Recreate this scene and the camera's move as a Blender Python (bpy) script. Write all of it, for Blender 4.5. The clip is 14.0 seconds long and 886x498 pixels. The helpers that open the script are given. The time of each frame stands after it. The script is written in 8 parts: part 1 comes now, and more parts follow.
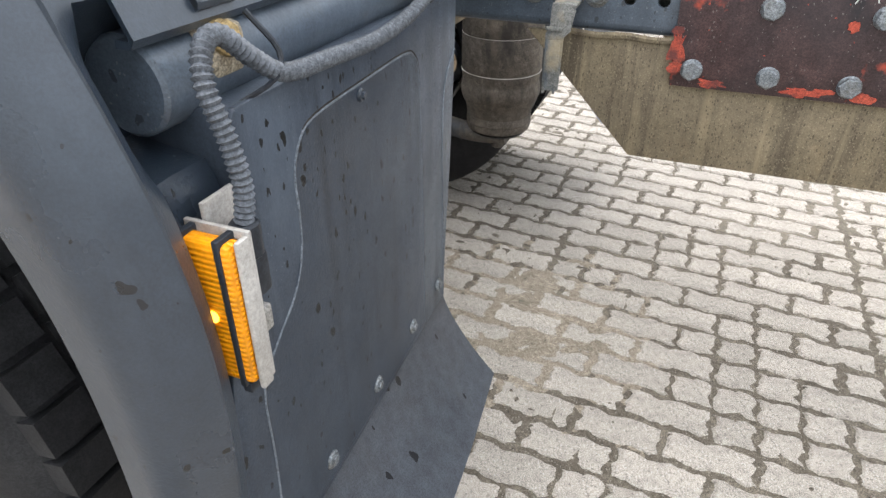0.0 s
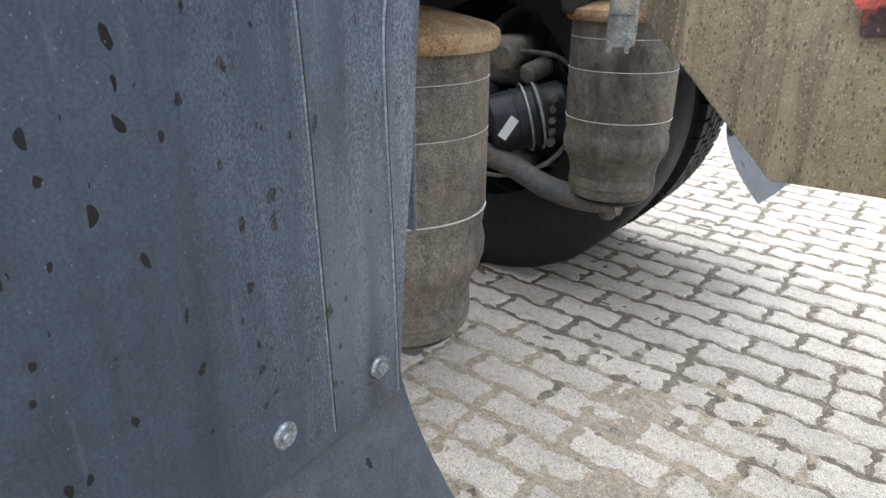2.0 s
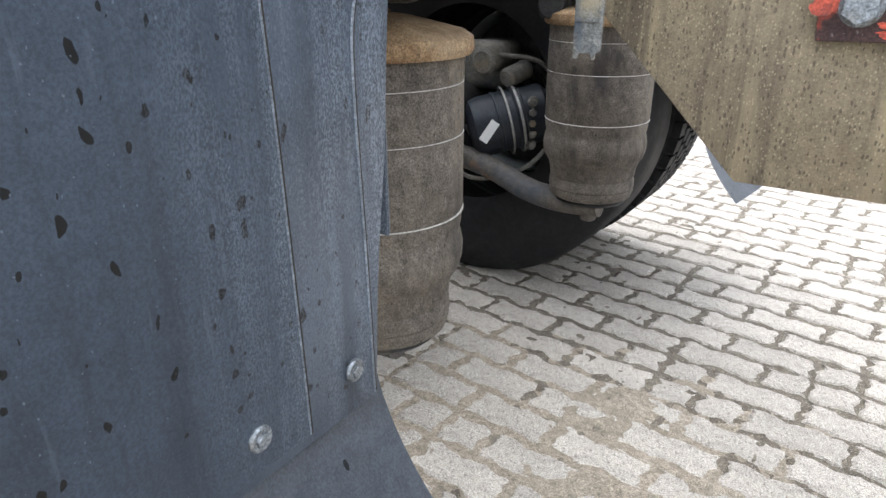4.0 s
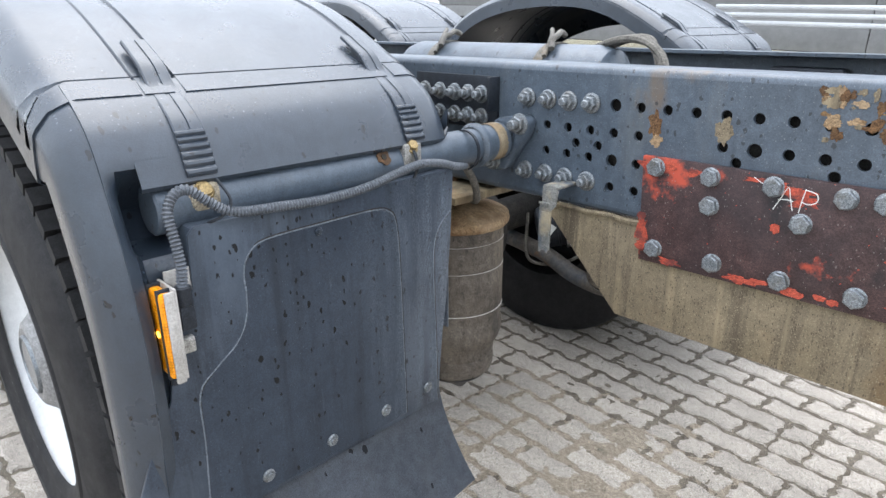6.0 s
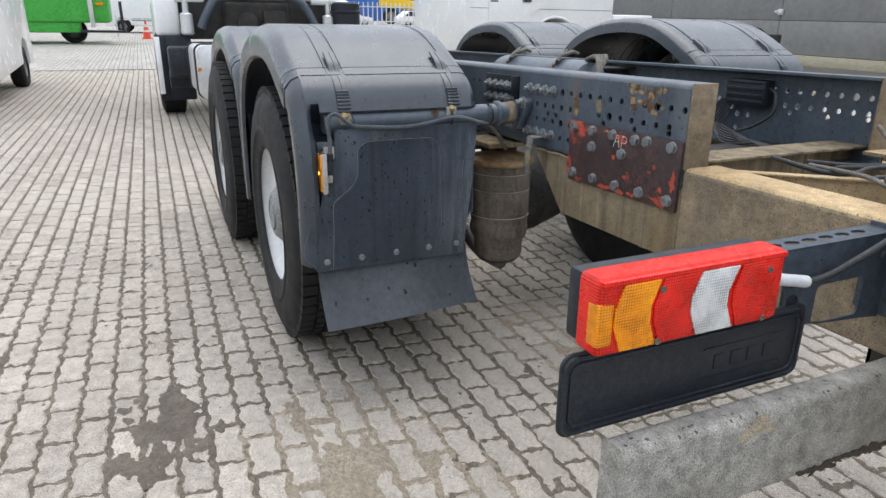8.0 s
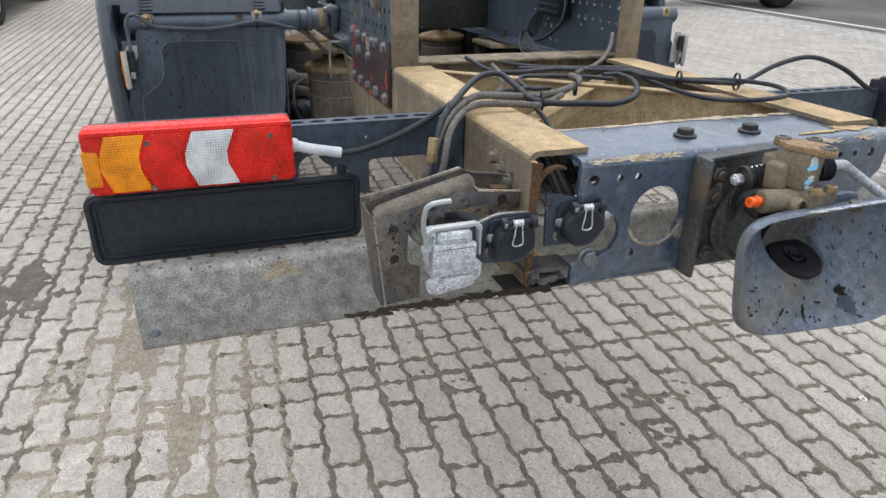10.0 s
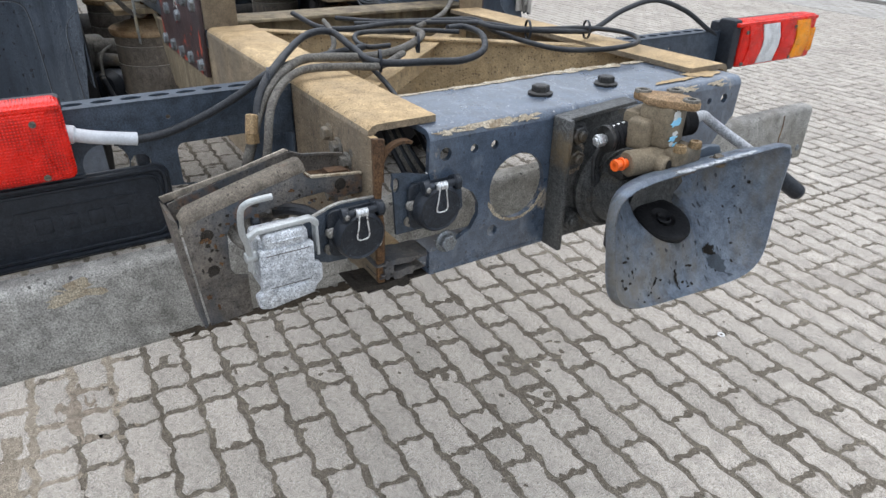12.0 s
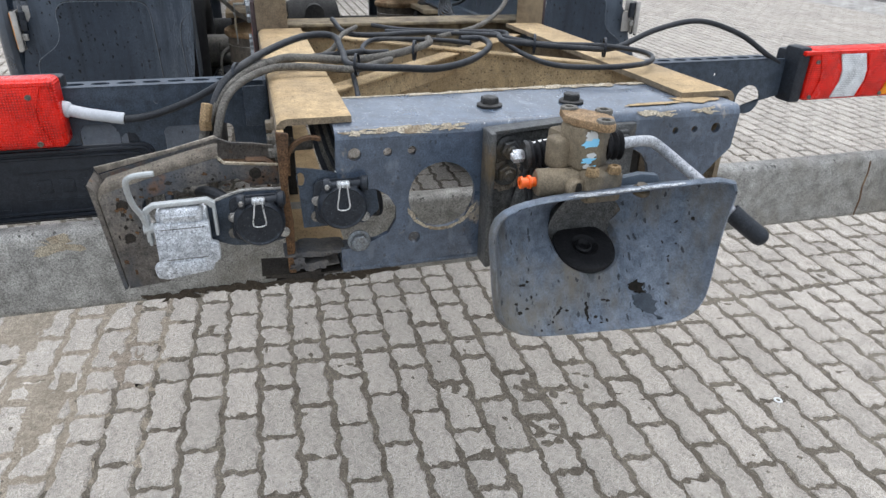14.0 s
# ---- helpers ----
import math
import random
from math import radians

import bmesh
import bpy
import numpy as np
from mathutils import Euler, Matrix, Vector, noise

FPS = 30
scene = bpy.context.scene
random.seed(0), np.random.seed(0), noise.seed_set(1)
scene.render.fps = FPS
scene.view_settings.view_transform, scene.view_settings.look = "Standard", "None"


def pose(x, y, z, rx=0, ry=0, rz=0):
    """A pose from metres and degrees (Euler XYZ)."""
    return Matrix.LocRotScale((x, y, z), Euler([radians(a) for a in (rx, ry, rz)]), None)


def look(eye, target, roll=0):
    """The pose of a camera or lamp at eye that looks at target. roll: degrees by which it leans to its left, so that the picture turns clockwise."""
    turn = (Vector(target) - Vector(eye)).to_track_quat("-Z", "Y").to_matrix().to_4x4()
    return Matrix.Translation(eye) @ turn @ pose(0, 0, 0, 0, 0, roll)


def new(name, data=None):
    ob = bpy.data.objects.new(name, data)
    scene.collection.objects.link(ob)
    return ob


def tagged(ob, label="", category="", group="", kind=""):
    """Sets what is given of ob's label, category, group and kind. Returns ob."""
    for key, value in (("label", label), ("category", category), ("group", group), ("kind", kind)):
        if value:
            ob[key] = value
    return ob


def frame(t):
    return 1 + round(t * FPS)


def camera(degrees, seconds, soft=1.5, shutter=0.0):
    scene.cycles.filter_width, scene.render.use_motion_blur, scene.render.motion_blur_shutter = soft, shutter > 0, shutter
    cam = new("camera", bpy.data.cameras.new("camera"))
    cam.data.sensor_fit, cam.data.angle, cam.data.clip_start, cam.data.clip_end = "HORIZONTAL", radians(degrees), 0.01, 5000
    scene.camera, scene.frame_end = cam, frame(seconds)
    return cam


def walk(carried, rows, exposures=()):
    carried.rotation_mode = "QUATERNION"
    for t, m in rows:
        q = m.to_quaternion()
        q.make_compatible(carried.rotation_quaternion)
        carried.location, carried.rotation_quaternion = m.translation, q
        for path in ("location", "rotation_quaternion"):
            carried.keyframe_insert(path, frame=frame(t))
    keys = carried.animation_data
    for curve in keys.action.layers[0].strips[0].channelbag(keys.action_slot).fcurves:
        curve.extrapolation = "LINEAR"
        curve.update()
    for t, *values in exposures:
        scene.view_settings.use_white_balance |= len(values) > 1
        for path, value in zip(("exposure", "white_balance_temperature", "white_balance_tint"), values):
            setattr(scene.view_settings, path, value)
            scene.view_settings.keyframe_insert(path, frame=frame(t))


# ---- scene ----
cam = camera(69.1, 14.0)
PATH = [
    (0, (-0.085, -1.449, 1.128), (-0.664, 0.133, 0.05), 2.3),
    (0.5, (0.042, -1.278, 1.091), (-0.646, 0.283, 0.046), 2.4),
    (1, (0.053, -1.091, 1.038), (-0.826, 0.413, 0.056), 2.2),
    (1.5, (-0.016, -1.014, 0.932), (-1.029, 0.45, 0.021), 2.1),
    (2, (-0.054, -1.033, 0.859), (-1.123, 0.453, 0.053), 1.7),
    (2.5, (-0.054, -1.029, 0.859), (-1.113, 0.466, 0.056), 1.2),
    (3, (-0.044, -1.028, 0.859), (-1.09, 0.477, 0.059), 1.4),
    (3.2, (-0.04, -1.029, 0.861), (-1.086, 0.477, 0.064), 1.4),
    (4.3, (-0.035, -1.036, 0.867), (-1.073, 0.468, 0.074), 1.3),
    (5.3, (0.106, -1.178, 1.0), (-0.992, 0.301, 0.221), 1.0),
    (5.5, (0.189, -1.259, 1.075), (-0.959, 0.18, 0.293), 1.0),
    (6, (0.427, -1.426, 1.24), (-0.912, -0.118, 0.535), 0.9),
    (6.5, (0.743, -1.533, 1.257), (-0.853, -0.522, 0.603), 1.4),
    (7, (1.031, -1.615, 1.293), (-0.636, -0.734, 0.624), 1.0),
    (7.2, (1.151, -1.659, 1.304), (-0.53, -0.777, 0.674), 1.2),
    (8.25, (1.738, -1.586, 1.316), (0.02, -0.865, 0.583), 1.3),
    (9.3, (2.104, -1.187, 1.309), (0.383, -0.639, 0.45), 1.3),
    (9.5, (2.132, -1.088, 1.305), (0.416, -0.541, 0.437), 1.1),
    (10, (2.166, -0.871, 1.304), (0.479, -0.269, 0.414), 1.6),
    (10.5, (2.122, -0.761, 1.289), (0.521, 0.007, 0.37), 1.9),
    (11, (2.053, -0.763, 1.28), (0.544, 0.145, 0.334), 2.0),
    (11.5, (2.029, -0.767, 1.278), (0.547, 0.158, 0.302), 2.2),
    (12, (2.025, -0.764, 1.274), (0.564, 0.175, 0.282), 2.0),
    (12.5, (2.028, -0.745, 1.276), (0.568, 0.201, 0.29), 2.1),
    (13, (2.023, -0.709, 1.273), (0.553, 0.228, 0.293), 2.1),
    (13.5, (2.099, -0.566, 1.263), (0.516, 0.18, 0.295), 2.1),
    (14, (2.184, -0.422, 1.268), (0.504, 0.084, 0.308), 1.7),
]
# the frame stands a little nose-down: from the frame's own axes to the level ground
LEVEL = Matrix.Translation((0, 0, -0.008)) @ Matrix.Rotation(-0.03, 4, "Y")
EXPOSURE = [(0.0, 1.36, 6750, 10), (1.0, 1.33, 6650, 10), (2.0, 1.73, 6470, 10), (3.2, 1.75, 6470, 10), (5.3, 1.80, 6370, 10), (6.0, 1.44, 6420, 10), (6.5, 0.96, 6570, 10), (7.2, 0.73, 6630, 10), (9.5, 0.54, 6570, 10), (11.0, 0.58, 6390, 10), (14.0, 0.58, 6350, 10)]
walk(cam, [(t, look(eye, target, roll)) for t, eye, target, roll in PATH], EXPOSURE)

# ---- world and light ----
world = bpy.data.worlds.new("overcast_sky")
scene.world = world
world.use_nodes = True
wn, wl = world.node_tree.nodes, world.node_tree.links
sky = wn.new("ShaderNodeTexSky")
sky.sky_type = "NISHITA"
sky.sun_disc = False
sky.sun_elevation = radians(74)
sky.sun_rotation = radians(294)
sky.air_density, sky.dust_density, sky.ozone_density = 1.0, 4.0, 1.0
hsv = wn.new("ShaderNodeHueSaturation")
hsv.inputs["Saturation"].default_value = 0.35
wl.new(sky.outputs["Color"], hsv.inputs["Color"])
# cloud cover: brighter overhead than at the horizon
up = wn.new("ShaderNodeSeparateXYZ")
wl.new(wn.new("ShaderNodeTexCoord").outputs["Generated"], up.inputs["Vector"])
cover = wn.new("ShaderNodeValToRGB")
cover.color_ramp.interpolation = "EASE"
cover.color_ramp.elements[0].color = (0.50, 0.55, 0.61, 1)
cover.color_ramp.elements[1].color = (0.90, 0.97, 1.10, 1)
wl.new(up.outputs["Z"], cover.inputs["Fac"])
gain = wn.new("ShaderNodeVectorMath")
gain.operation = "SCALE"
gain.inputs["Scale"].default_value = 9.5
wl.new(cover.outputs["Color"], gain.inputs[0])
cloud = wn.new("ShaderNodeMix")
cloud.data_type = "RGBA"
cloud.inputs["Factor"].default_value = 0.75
wl.new(hsv.outputs["Color"], cloud.inputs[6])
wl.new(gain.outputs["Vector"], cloud.inputs[7])
wl.new(cloud.outputs[2], wn["Background"].inputs["Color"])
wn["Background"].inputs["Strength"].default_value = 0.15

sun_data = bpy.data.lights.new("sun", "SUN")
sun_data.energy = 0.7
sun_data.angle = radians(60)
sun_data.color = (1.0, 0.98, 0.95)
sun = new("sun", sun_data)
sun.matrix_world = look((-1.6, 0.7, 6), (0, 0, 0.0))

# ---- mesh helpers ----
FLAT = Matrix.Identity(4)


BASES = {}


def thing(name, at, label, category, group="", level=FLAT):
    """An Empty at the base of a thing."""
    ob = new(name)
    ob.empty_display_size = 0.05
    ob.matrix_basis = level @ Matrix.Translation(at)
    BASES[ob.name] = Matrix.Translation(at).inverted()
    return tagged(ob, label, category, group)


def part(name, bm, material, parent, label="", smooth=0.6):
    """Links a bmesh, drawn in world places, as one mesh under a thing or a part."""
    ob = mesh_object(name, bm, material, smooth)
    ob.parent = parent
    if parent.type == "EMPTY":
        ob.matrix_parent_inverse = BASES[parent.name]
    return tagged(ob, label)


def mesh_object(name, bm, material, smooth=0.6):
    bmesh.ops.recalc_face_normals(bm, faces=bm.faces[:])
    me = bpy.data.meshes.new(name)
    bm.to_mesh(me)
    bm.free()
    me.materials.append(material)
    if smooth:
        me.shade_smooth()
        me.set_sharp_from_angle(angle=smooth)
    return new(name, me)


def setting(name, bm, material, label, category, smooth=0.6):
    return tagged(mesh_object(name, bm, material, smooth), label, category, kind="structure")


def bevel(bm, w, seg=2, sharp=0.5):
    if w > 0:
        edges = [e for e in bm.edges if len(e.link_faces) == 2 and e.calc_face_angle(0) > sharp]
        bmesh.ops.bevel(bm, geom=edges, offset=w, segments=seg, profile=0.5, affect="EDGES", clamp_overlap=True)
    return bm


def box(x0, x1, y0, y1, z0, z1, w=0.0, seg=2, m=None):
    bm = bmesh.new()
    bmesh.ops.create_cube(bm, size=1)
    bmesh.ops.transform(bm, matrix=Matrix.Translation(((x0 + x1) / 2, (y0 + y1) / 2, (z0 + z1) / 2))
                        @ Matrix.Diagonal((abs(x1 - x0), abs(y1 - y0), abs(z1 - z0), 1)), verts=bm.verts)
    bevel(bm, w, seg)
    if m:
        bmesh.ops.transform(bm, matrix=m, verts=bm.verts)
    return bm


def join(*bms):
    """Several bmeshes as one."""
    out = bms[0]
    for b in bms[1:]:
        me = bpy.data.meshes.new("tmp")
        b.to_mesh(me)
        b.free()
        out.from_mesh(me)
        bpy.data.meshes.remove(me)
    return out


def moved(bm, m):
    bmesh.ops.transform(bm, matrix=m, verts=bm.verts)
    return bm


def basis(axis):
    """A turn that takes z to the given axis."""
    return Vector((0, 0, 1)).rotation_difference(Vector(axis)).to_matrix().to_4x4()


def lathe(profile, at=(0, 0, 0), axis=(0, 0, 1), seg=32):
    """Turns (r, h) pairs round an axis through at."""
    bm = bmesh.new()
    rings = []
    for r, h in profile:
        if r < 1e-6:
            rings.append([bm.verts.new((0, 0, h))])
        else:
            rings.append([bm.verts.new((r * math.cos(a), r * math.sin(a), h)) for a in (2 * math.pi * k / seg for k in range(seg))])
    for a, b in zip(rings, rings[1:]):
        for k in range(seg):
            j = (k + 1) % seg
            if len(a) == 1 and len(b) == 1:
                continue
            if len(a) == 1:
                bm.faces.new((a[0], b[k], b[j]))
            elif len(b) == 1:
                bm.faces.new((a[k], a[j], b[0]))
            else:
                bm.faces.new((a[k], a[j], b[j], b[k]))
    return moved(bm, Matrix.Translation(at) @ basis(axis))


def rod(a, b, r, seg=16, w=0.0):
    a, b = Vector(a), Vector(b)
    n = (b - a).length
    w = min(w, r * 0.6)
    prof = [(0, 0), (r - w, 0), (r, w), (r, n - w), (r - w, n), (0, n)] if w else [(0, 0), (r, 0), (r, n), (0, n)]
    return lathe(prof, a, (b - a).normalized(), seg)


def smooth_line(points, steps=8):
    """Points along a Catmull-Rom line."""
    p = [Vector(q) for q in points]
    p = [2 * p[0] - p[1]] + p + [2 * p[-1] - p[-2]]
    out = []
    for i in range(1, len(p) - 2):
        for k in range(steps):
            t = k / steps
            out.append(0.5 * (2 * p[i] + (p[i + 1] - p[i - 1]) * t + (2 * p[i - 1] - 5 * p[i] + 4 * p[i + 1] - p[i + 2]) * t * t
                              + (3 * p[i] - p[i - 1] - 3 * p[i + 1] + p[i + 2]) * t ** 3))
    return out + [p[-2]]


def hose(points, r, seg=10, steps=8, ribs=0.0, pitch=0.006):
    """A round hose along a smooth line; ribs: the height of its corrugation."""
    line = smooth_line(points, steps)
    if ribs:
        fine, left = [line[0]], pitch / 2
        for a, b in zip(line, line[1:]):
            n, d = (b - a).length, 0.0
            while n - d >= left:
                d += left
                fine.append(a.lerp(b, d / n))
                left = pitch / 2
            left -= n - d
        line = fine
    bm = bmesh.new()
    rings, side = [], None
    for i, p in enumerate(line):
        t = (line[min(i + 1, len(line) - 1)] - line[max(i - 1, 0)]).normalized()
        if side is None:
            side = t.orthogonal().normalized()
        side = (side - t * side.dot(t)).normalized()
        up = t.cross(side)
        rr = r - (ribs if i % 2 else 0.0)
        rings.append([bm.verts.new(p + rr * (math.cos(a) * side + math.sin(a) * up)) for a in (2 * math.pi * k / seg for k in range(seg))])
    for a, b in zip(rings, rings[1:]):
        for k in range(seg):
            bm.faces.new((a[k], a[(k + 1) % seg], b[(k + 1) % seg], b[k]))
    bm.faces.new(rings[0][::-1])
    bm.faces.new(rings[-1])
    return bm


def extrude(outline, d, m=FLAT, holes=(), w=0.0):
    """A plate: an outline in u, v with holes (lists of points), d thick along its normal."""
    bm = bmesh.new()
    loops = [outline, *holes]
    edges = []
    for loop in loops:
        vs = [bm.verts.new((u, v, 0)) for u, v in loop]
        edges += [bm.edges.new((a, b)) for a, b in zip(vs, vs[1:] + vs[:1])]
    if holes:
        bmesh.ops.triangle_fill(bm, use_beauty=True, use_dissolve=False, edges=edges, normal=(0, 0, 1))
    else:
        bm.faces.new([e.verts[0] for e in edges])
    made = bmesh.ops.extrude_face_region(bm, geom=bm.faces[:])
    bmesh.ops.translate(bm, verts=[v for v in made["geom"] if isinstance(v, bmesh.types.BMVert)], vec=(0, 0, d))
    if w:
        bevel(bm, w, 2, 0.6)
    return moved(bm, m)


def round_rect(u0, u1, v0, v1, r, n=5):
    out = []
    for cu, cv, a0 in ((u1 - r, v1 - r, 0), (u0 + r, v1 - r, 90), (u0 + r, v0 + r, 180), (u1 - r, v0 + r, 270)):
        out += [(cu + r * math.cos(radians(a0 + 90 * k / n)), cv + r * math.sin(radians(a0 + 90 * k / n))) for k in range(n + 1)]
    return out


def circle(u, v, r, n=20, s=1.0):
    return [(u + r * math.cos(2 * math.pi * k / n), v + s * r * math.sin(2 * math.pi * k / n)) for k in range(n)]


def ragged(u, v, ru, rv, seed, n=26, rough=0.35):
    """An uneven patch outline round u, v."""
    out = []
    for k in range(n):
        a = 2 * math.pi * k / n
        c, d = math.cos(a), math.sin(a)
        q = 1 + rough * 1.6 * noise.noise((c * 1.3 + seed * 3.7, d * 1.3, seed)) + rough * 1.2 * noise.noise((c * 4.0, d * 4.0 + seed, seed * 2.1))
        out.append((u + ru * q * c, v + rv * q * d))
    return out


# plates that stand in the plane x = const (u: y, v: z) and y = const (u: x, v: z); thickness goes towards +x and -y
def in_yz(x):
    return Matrix(((0, 0, 1, x), (1, 0, 0, 0), (0, 1, 0, 0), (0, 0, 0, 1)))


def in_xz(y):
    return Matrix(((1, 0, 0, 0), (0, 0, -1, y), (0, 1, 0, 0), (0, 0, 0, 1)))


def in_xy(z):
    return Matrix.Translation((0, 0, z))


def hexagon(r, n0, n1, at, axis, washer=0.0):
    """A hexagon head with a chamfer, on a round flange."""
    prof = [(0, n0), (r, n0), (r, n1 - 0.12 * (n1 - n0)), (r * 0.88, n1), (0, n1)]
    bm = lathe(prof, (0, 0, 0), (0, 0, 1), 6)
    if washer:
        bm = join(bm, lathe([(0, n0 - 0.002), (washer, n0 - 0.002), (washer, n0 + 0.001), (washer * 0.85, n0 + 0.003), (0, n0 + 0.003)], seg=20))
    return moved(bm, Matrix.Translation(at) @ basis(axis) @ Matrix.Rotation(random.uniform(0, 1), 4, "Z"))

# ---- materials ----


def ramp(nt, fac, stops):
    n = nt.nodes.new("ShaderNodeValToRGB")
    el = n.color_ramp.elements
    while len(el) < len(stops):
        el.new(0.5)
    for e, (p, c) in zip(el, stops):
        e.position, e.color = p, (*c, 1) if len(c) == 3 else c
    nt.links.new(fac, n.inputs["Fac"])
    return n.outputs["Color"]


def noise_of(nt, co, scale, detail=5.0, rough=0.6, stretch=(1, 1, 1), shift=0.0):
    mp = nt.nodes.new("ShaderNodeMapping")
    mp.inputs["Scale"].default_value = stretch
    mp.inputs["Location"].default_value = (shift, shift * 0.7, shift * 1.3)
    nt.links.new(co, mp.inputs["Vector"])
    n = nt.nodes.new("ShaderNodeTexNoise")
    n.inputs["Scale"].default_value, n.inputs["Detail"].default_value, n.inputs["Roughness"].default_value = scale, detail, rough
    nt.links.new(mp.outputs["Vector"], n.inputs["Vector"])
    return n.outputs["Fac"]


def spots_of(nt, co, scale, size, stretch=(1, 1, 1), keep=0.5, plane=""):
    """Scattered spots: 1 inside, 0 outside; keep: the share of cells that have one; plane: yz, xz or xy for runs on a flat sheet."""
    if plane:
        sp = nt.nodes.new("ShaderNodeSeparateXYZ")
        nt.links.new(co, sp.inputs["Vector"])
        cb = nt.nodes.new("ShaderNodeCombineXYZ")
        for k, c in enumerate(plane):
            nt.links.new(sp.outputs[c.upper()], cb.inputs[k])
        co = cb.outputs["Vector"]
    mp = nt.nodes.new("ShaderNodeMapping")
    mp.inputs["Scale"].default_value = (*stretch, 1)[:3]
    nt.links.new(co, mp.inputs["Vector"])
    wob = nt.nodes.new("ShaderNodeTexNoise")
    wob.inputs["Scale"].default_value = scale * 1.7
    nt.links.new(mp.outputs["Vector"], wob.inputs["Vector"])
    mixv = nt.nodes.new("ShaderNodeVectorMath")
    mixv.operation = "MULTIPLY_ADD"
    mixv.inputs[1].default_value = (0.6 / scale,) * 3
    nt.links.new(wob.outputs["Color"], mixv.inputs[0])
    nt.links.new(mp.outputs["Vector"], mixv.inputs[2])
    v = nt.nodes.new("ShaderNodeTexVoronoi")
    v.voronoi_dimensions = "2D" if plane else "3D"
    v.inputs["Scale"].default_value = scale
    nt.links.new(mixv.outputs["Vector"], v.inputs["Vector"])
    sep = nt.nodes.new("ShaderNodeSeparateColor")
    nt.links.new(v.outputs["Color"], sep.inputs["Color"])
    lim = nt.nodes.new("ShaderNodeMath")
    lim.operation = "MULTIPLY_ADD"
    lim.inputs[1].default_value = size / keep
    lim.inputs[2].default_value = -size / keep * (1 - keep)
    nt.links.new(sep.outputs["Red"], lim.inputs[0])
    lt = nt.nodes.new("ShaderNodeMath")
    lt.operation = "LESS_THAN"
    nt.links.new(v.outputs["Distance"], lt.inputs[0])
    nt.links.new(lim.outputs["Value"], lt.inputs[1])
    if not plane:
        return lt.outputs["Value"]
    # only on faces that lie along the plane
    nv = nt.nodes.new("ShaderNodeSeparateXYZ")
    nt.links.new(nt.nodes.new("ShaderNodeTexCoord").outputs["Normal"], nv.inputs["Vector"])
    ab = nt.nodes.new("ShaderNodeMath")
    ab.operation = "ABSOLUTE"
    nt.links.new(nv.outputs[({"X", "Y", "Z"} - set(plane.upper())).pop()], ab.inputs[0])
    gt = nt.nodes.new("ShaderNodeMath")
    gt.operation = "GREATER_THAN"
    gt.inputs[1].default_value = 0.6
    nt.links.new(ab.outputs["Value"], gt.inputs[0])
    return times(nt, lt.outputs["Value"], gt.outputs["Value"])


def mixed(nt, fac, a, b):
    m = nt.nodes.new("ShaderNodeMix")
    m.data_type = "RGBA"
    nt.links.new(fac, m.inputs["Factor"])
    for s, c in ((m.inputs[6], a), (m.inputs[7], b)):
        if isinstance(c, tuple):
            s.default_value = (*c, 1)
        else:
            nt.links.new(c, s)
    return m.outputs[2]


def times(nt, a, k):
    m = nt.nodes.new("ShaderNodeMath")
    m.operation = "MULTIPLY"
    m.use_clamp = True
    nt.links.new(a, m.inputs[0])
    if isinstance(k, (int, float)):
        m.inputs[1].default_value = k
    else:
        nt.links.new(k, m.inputs[1])
    return m.outputs["Value"]


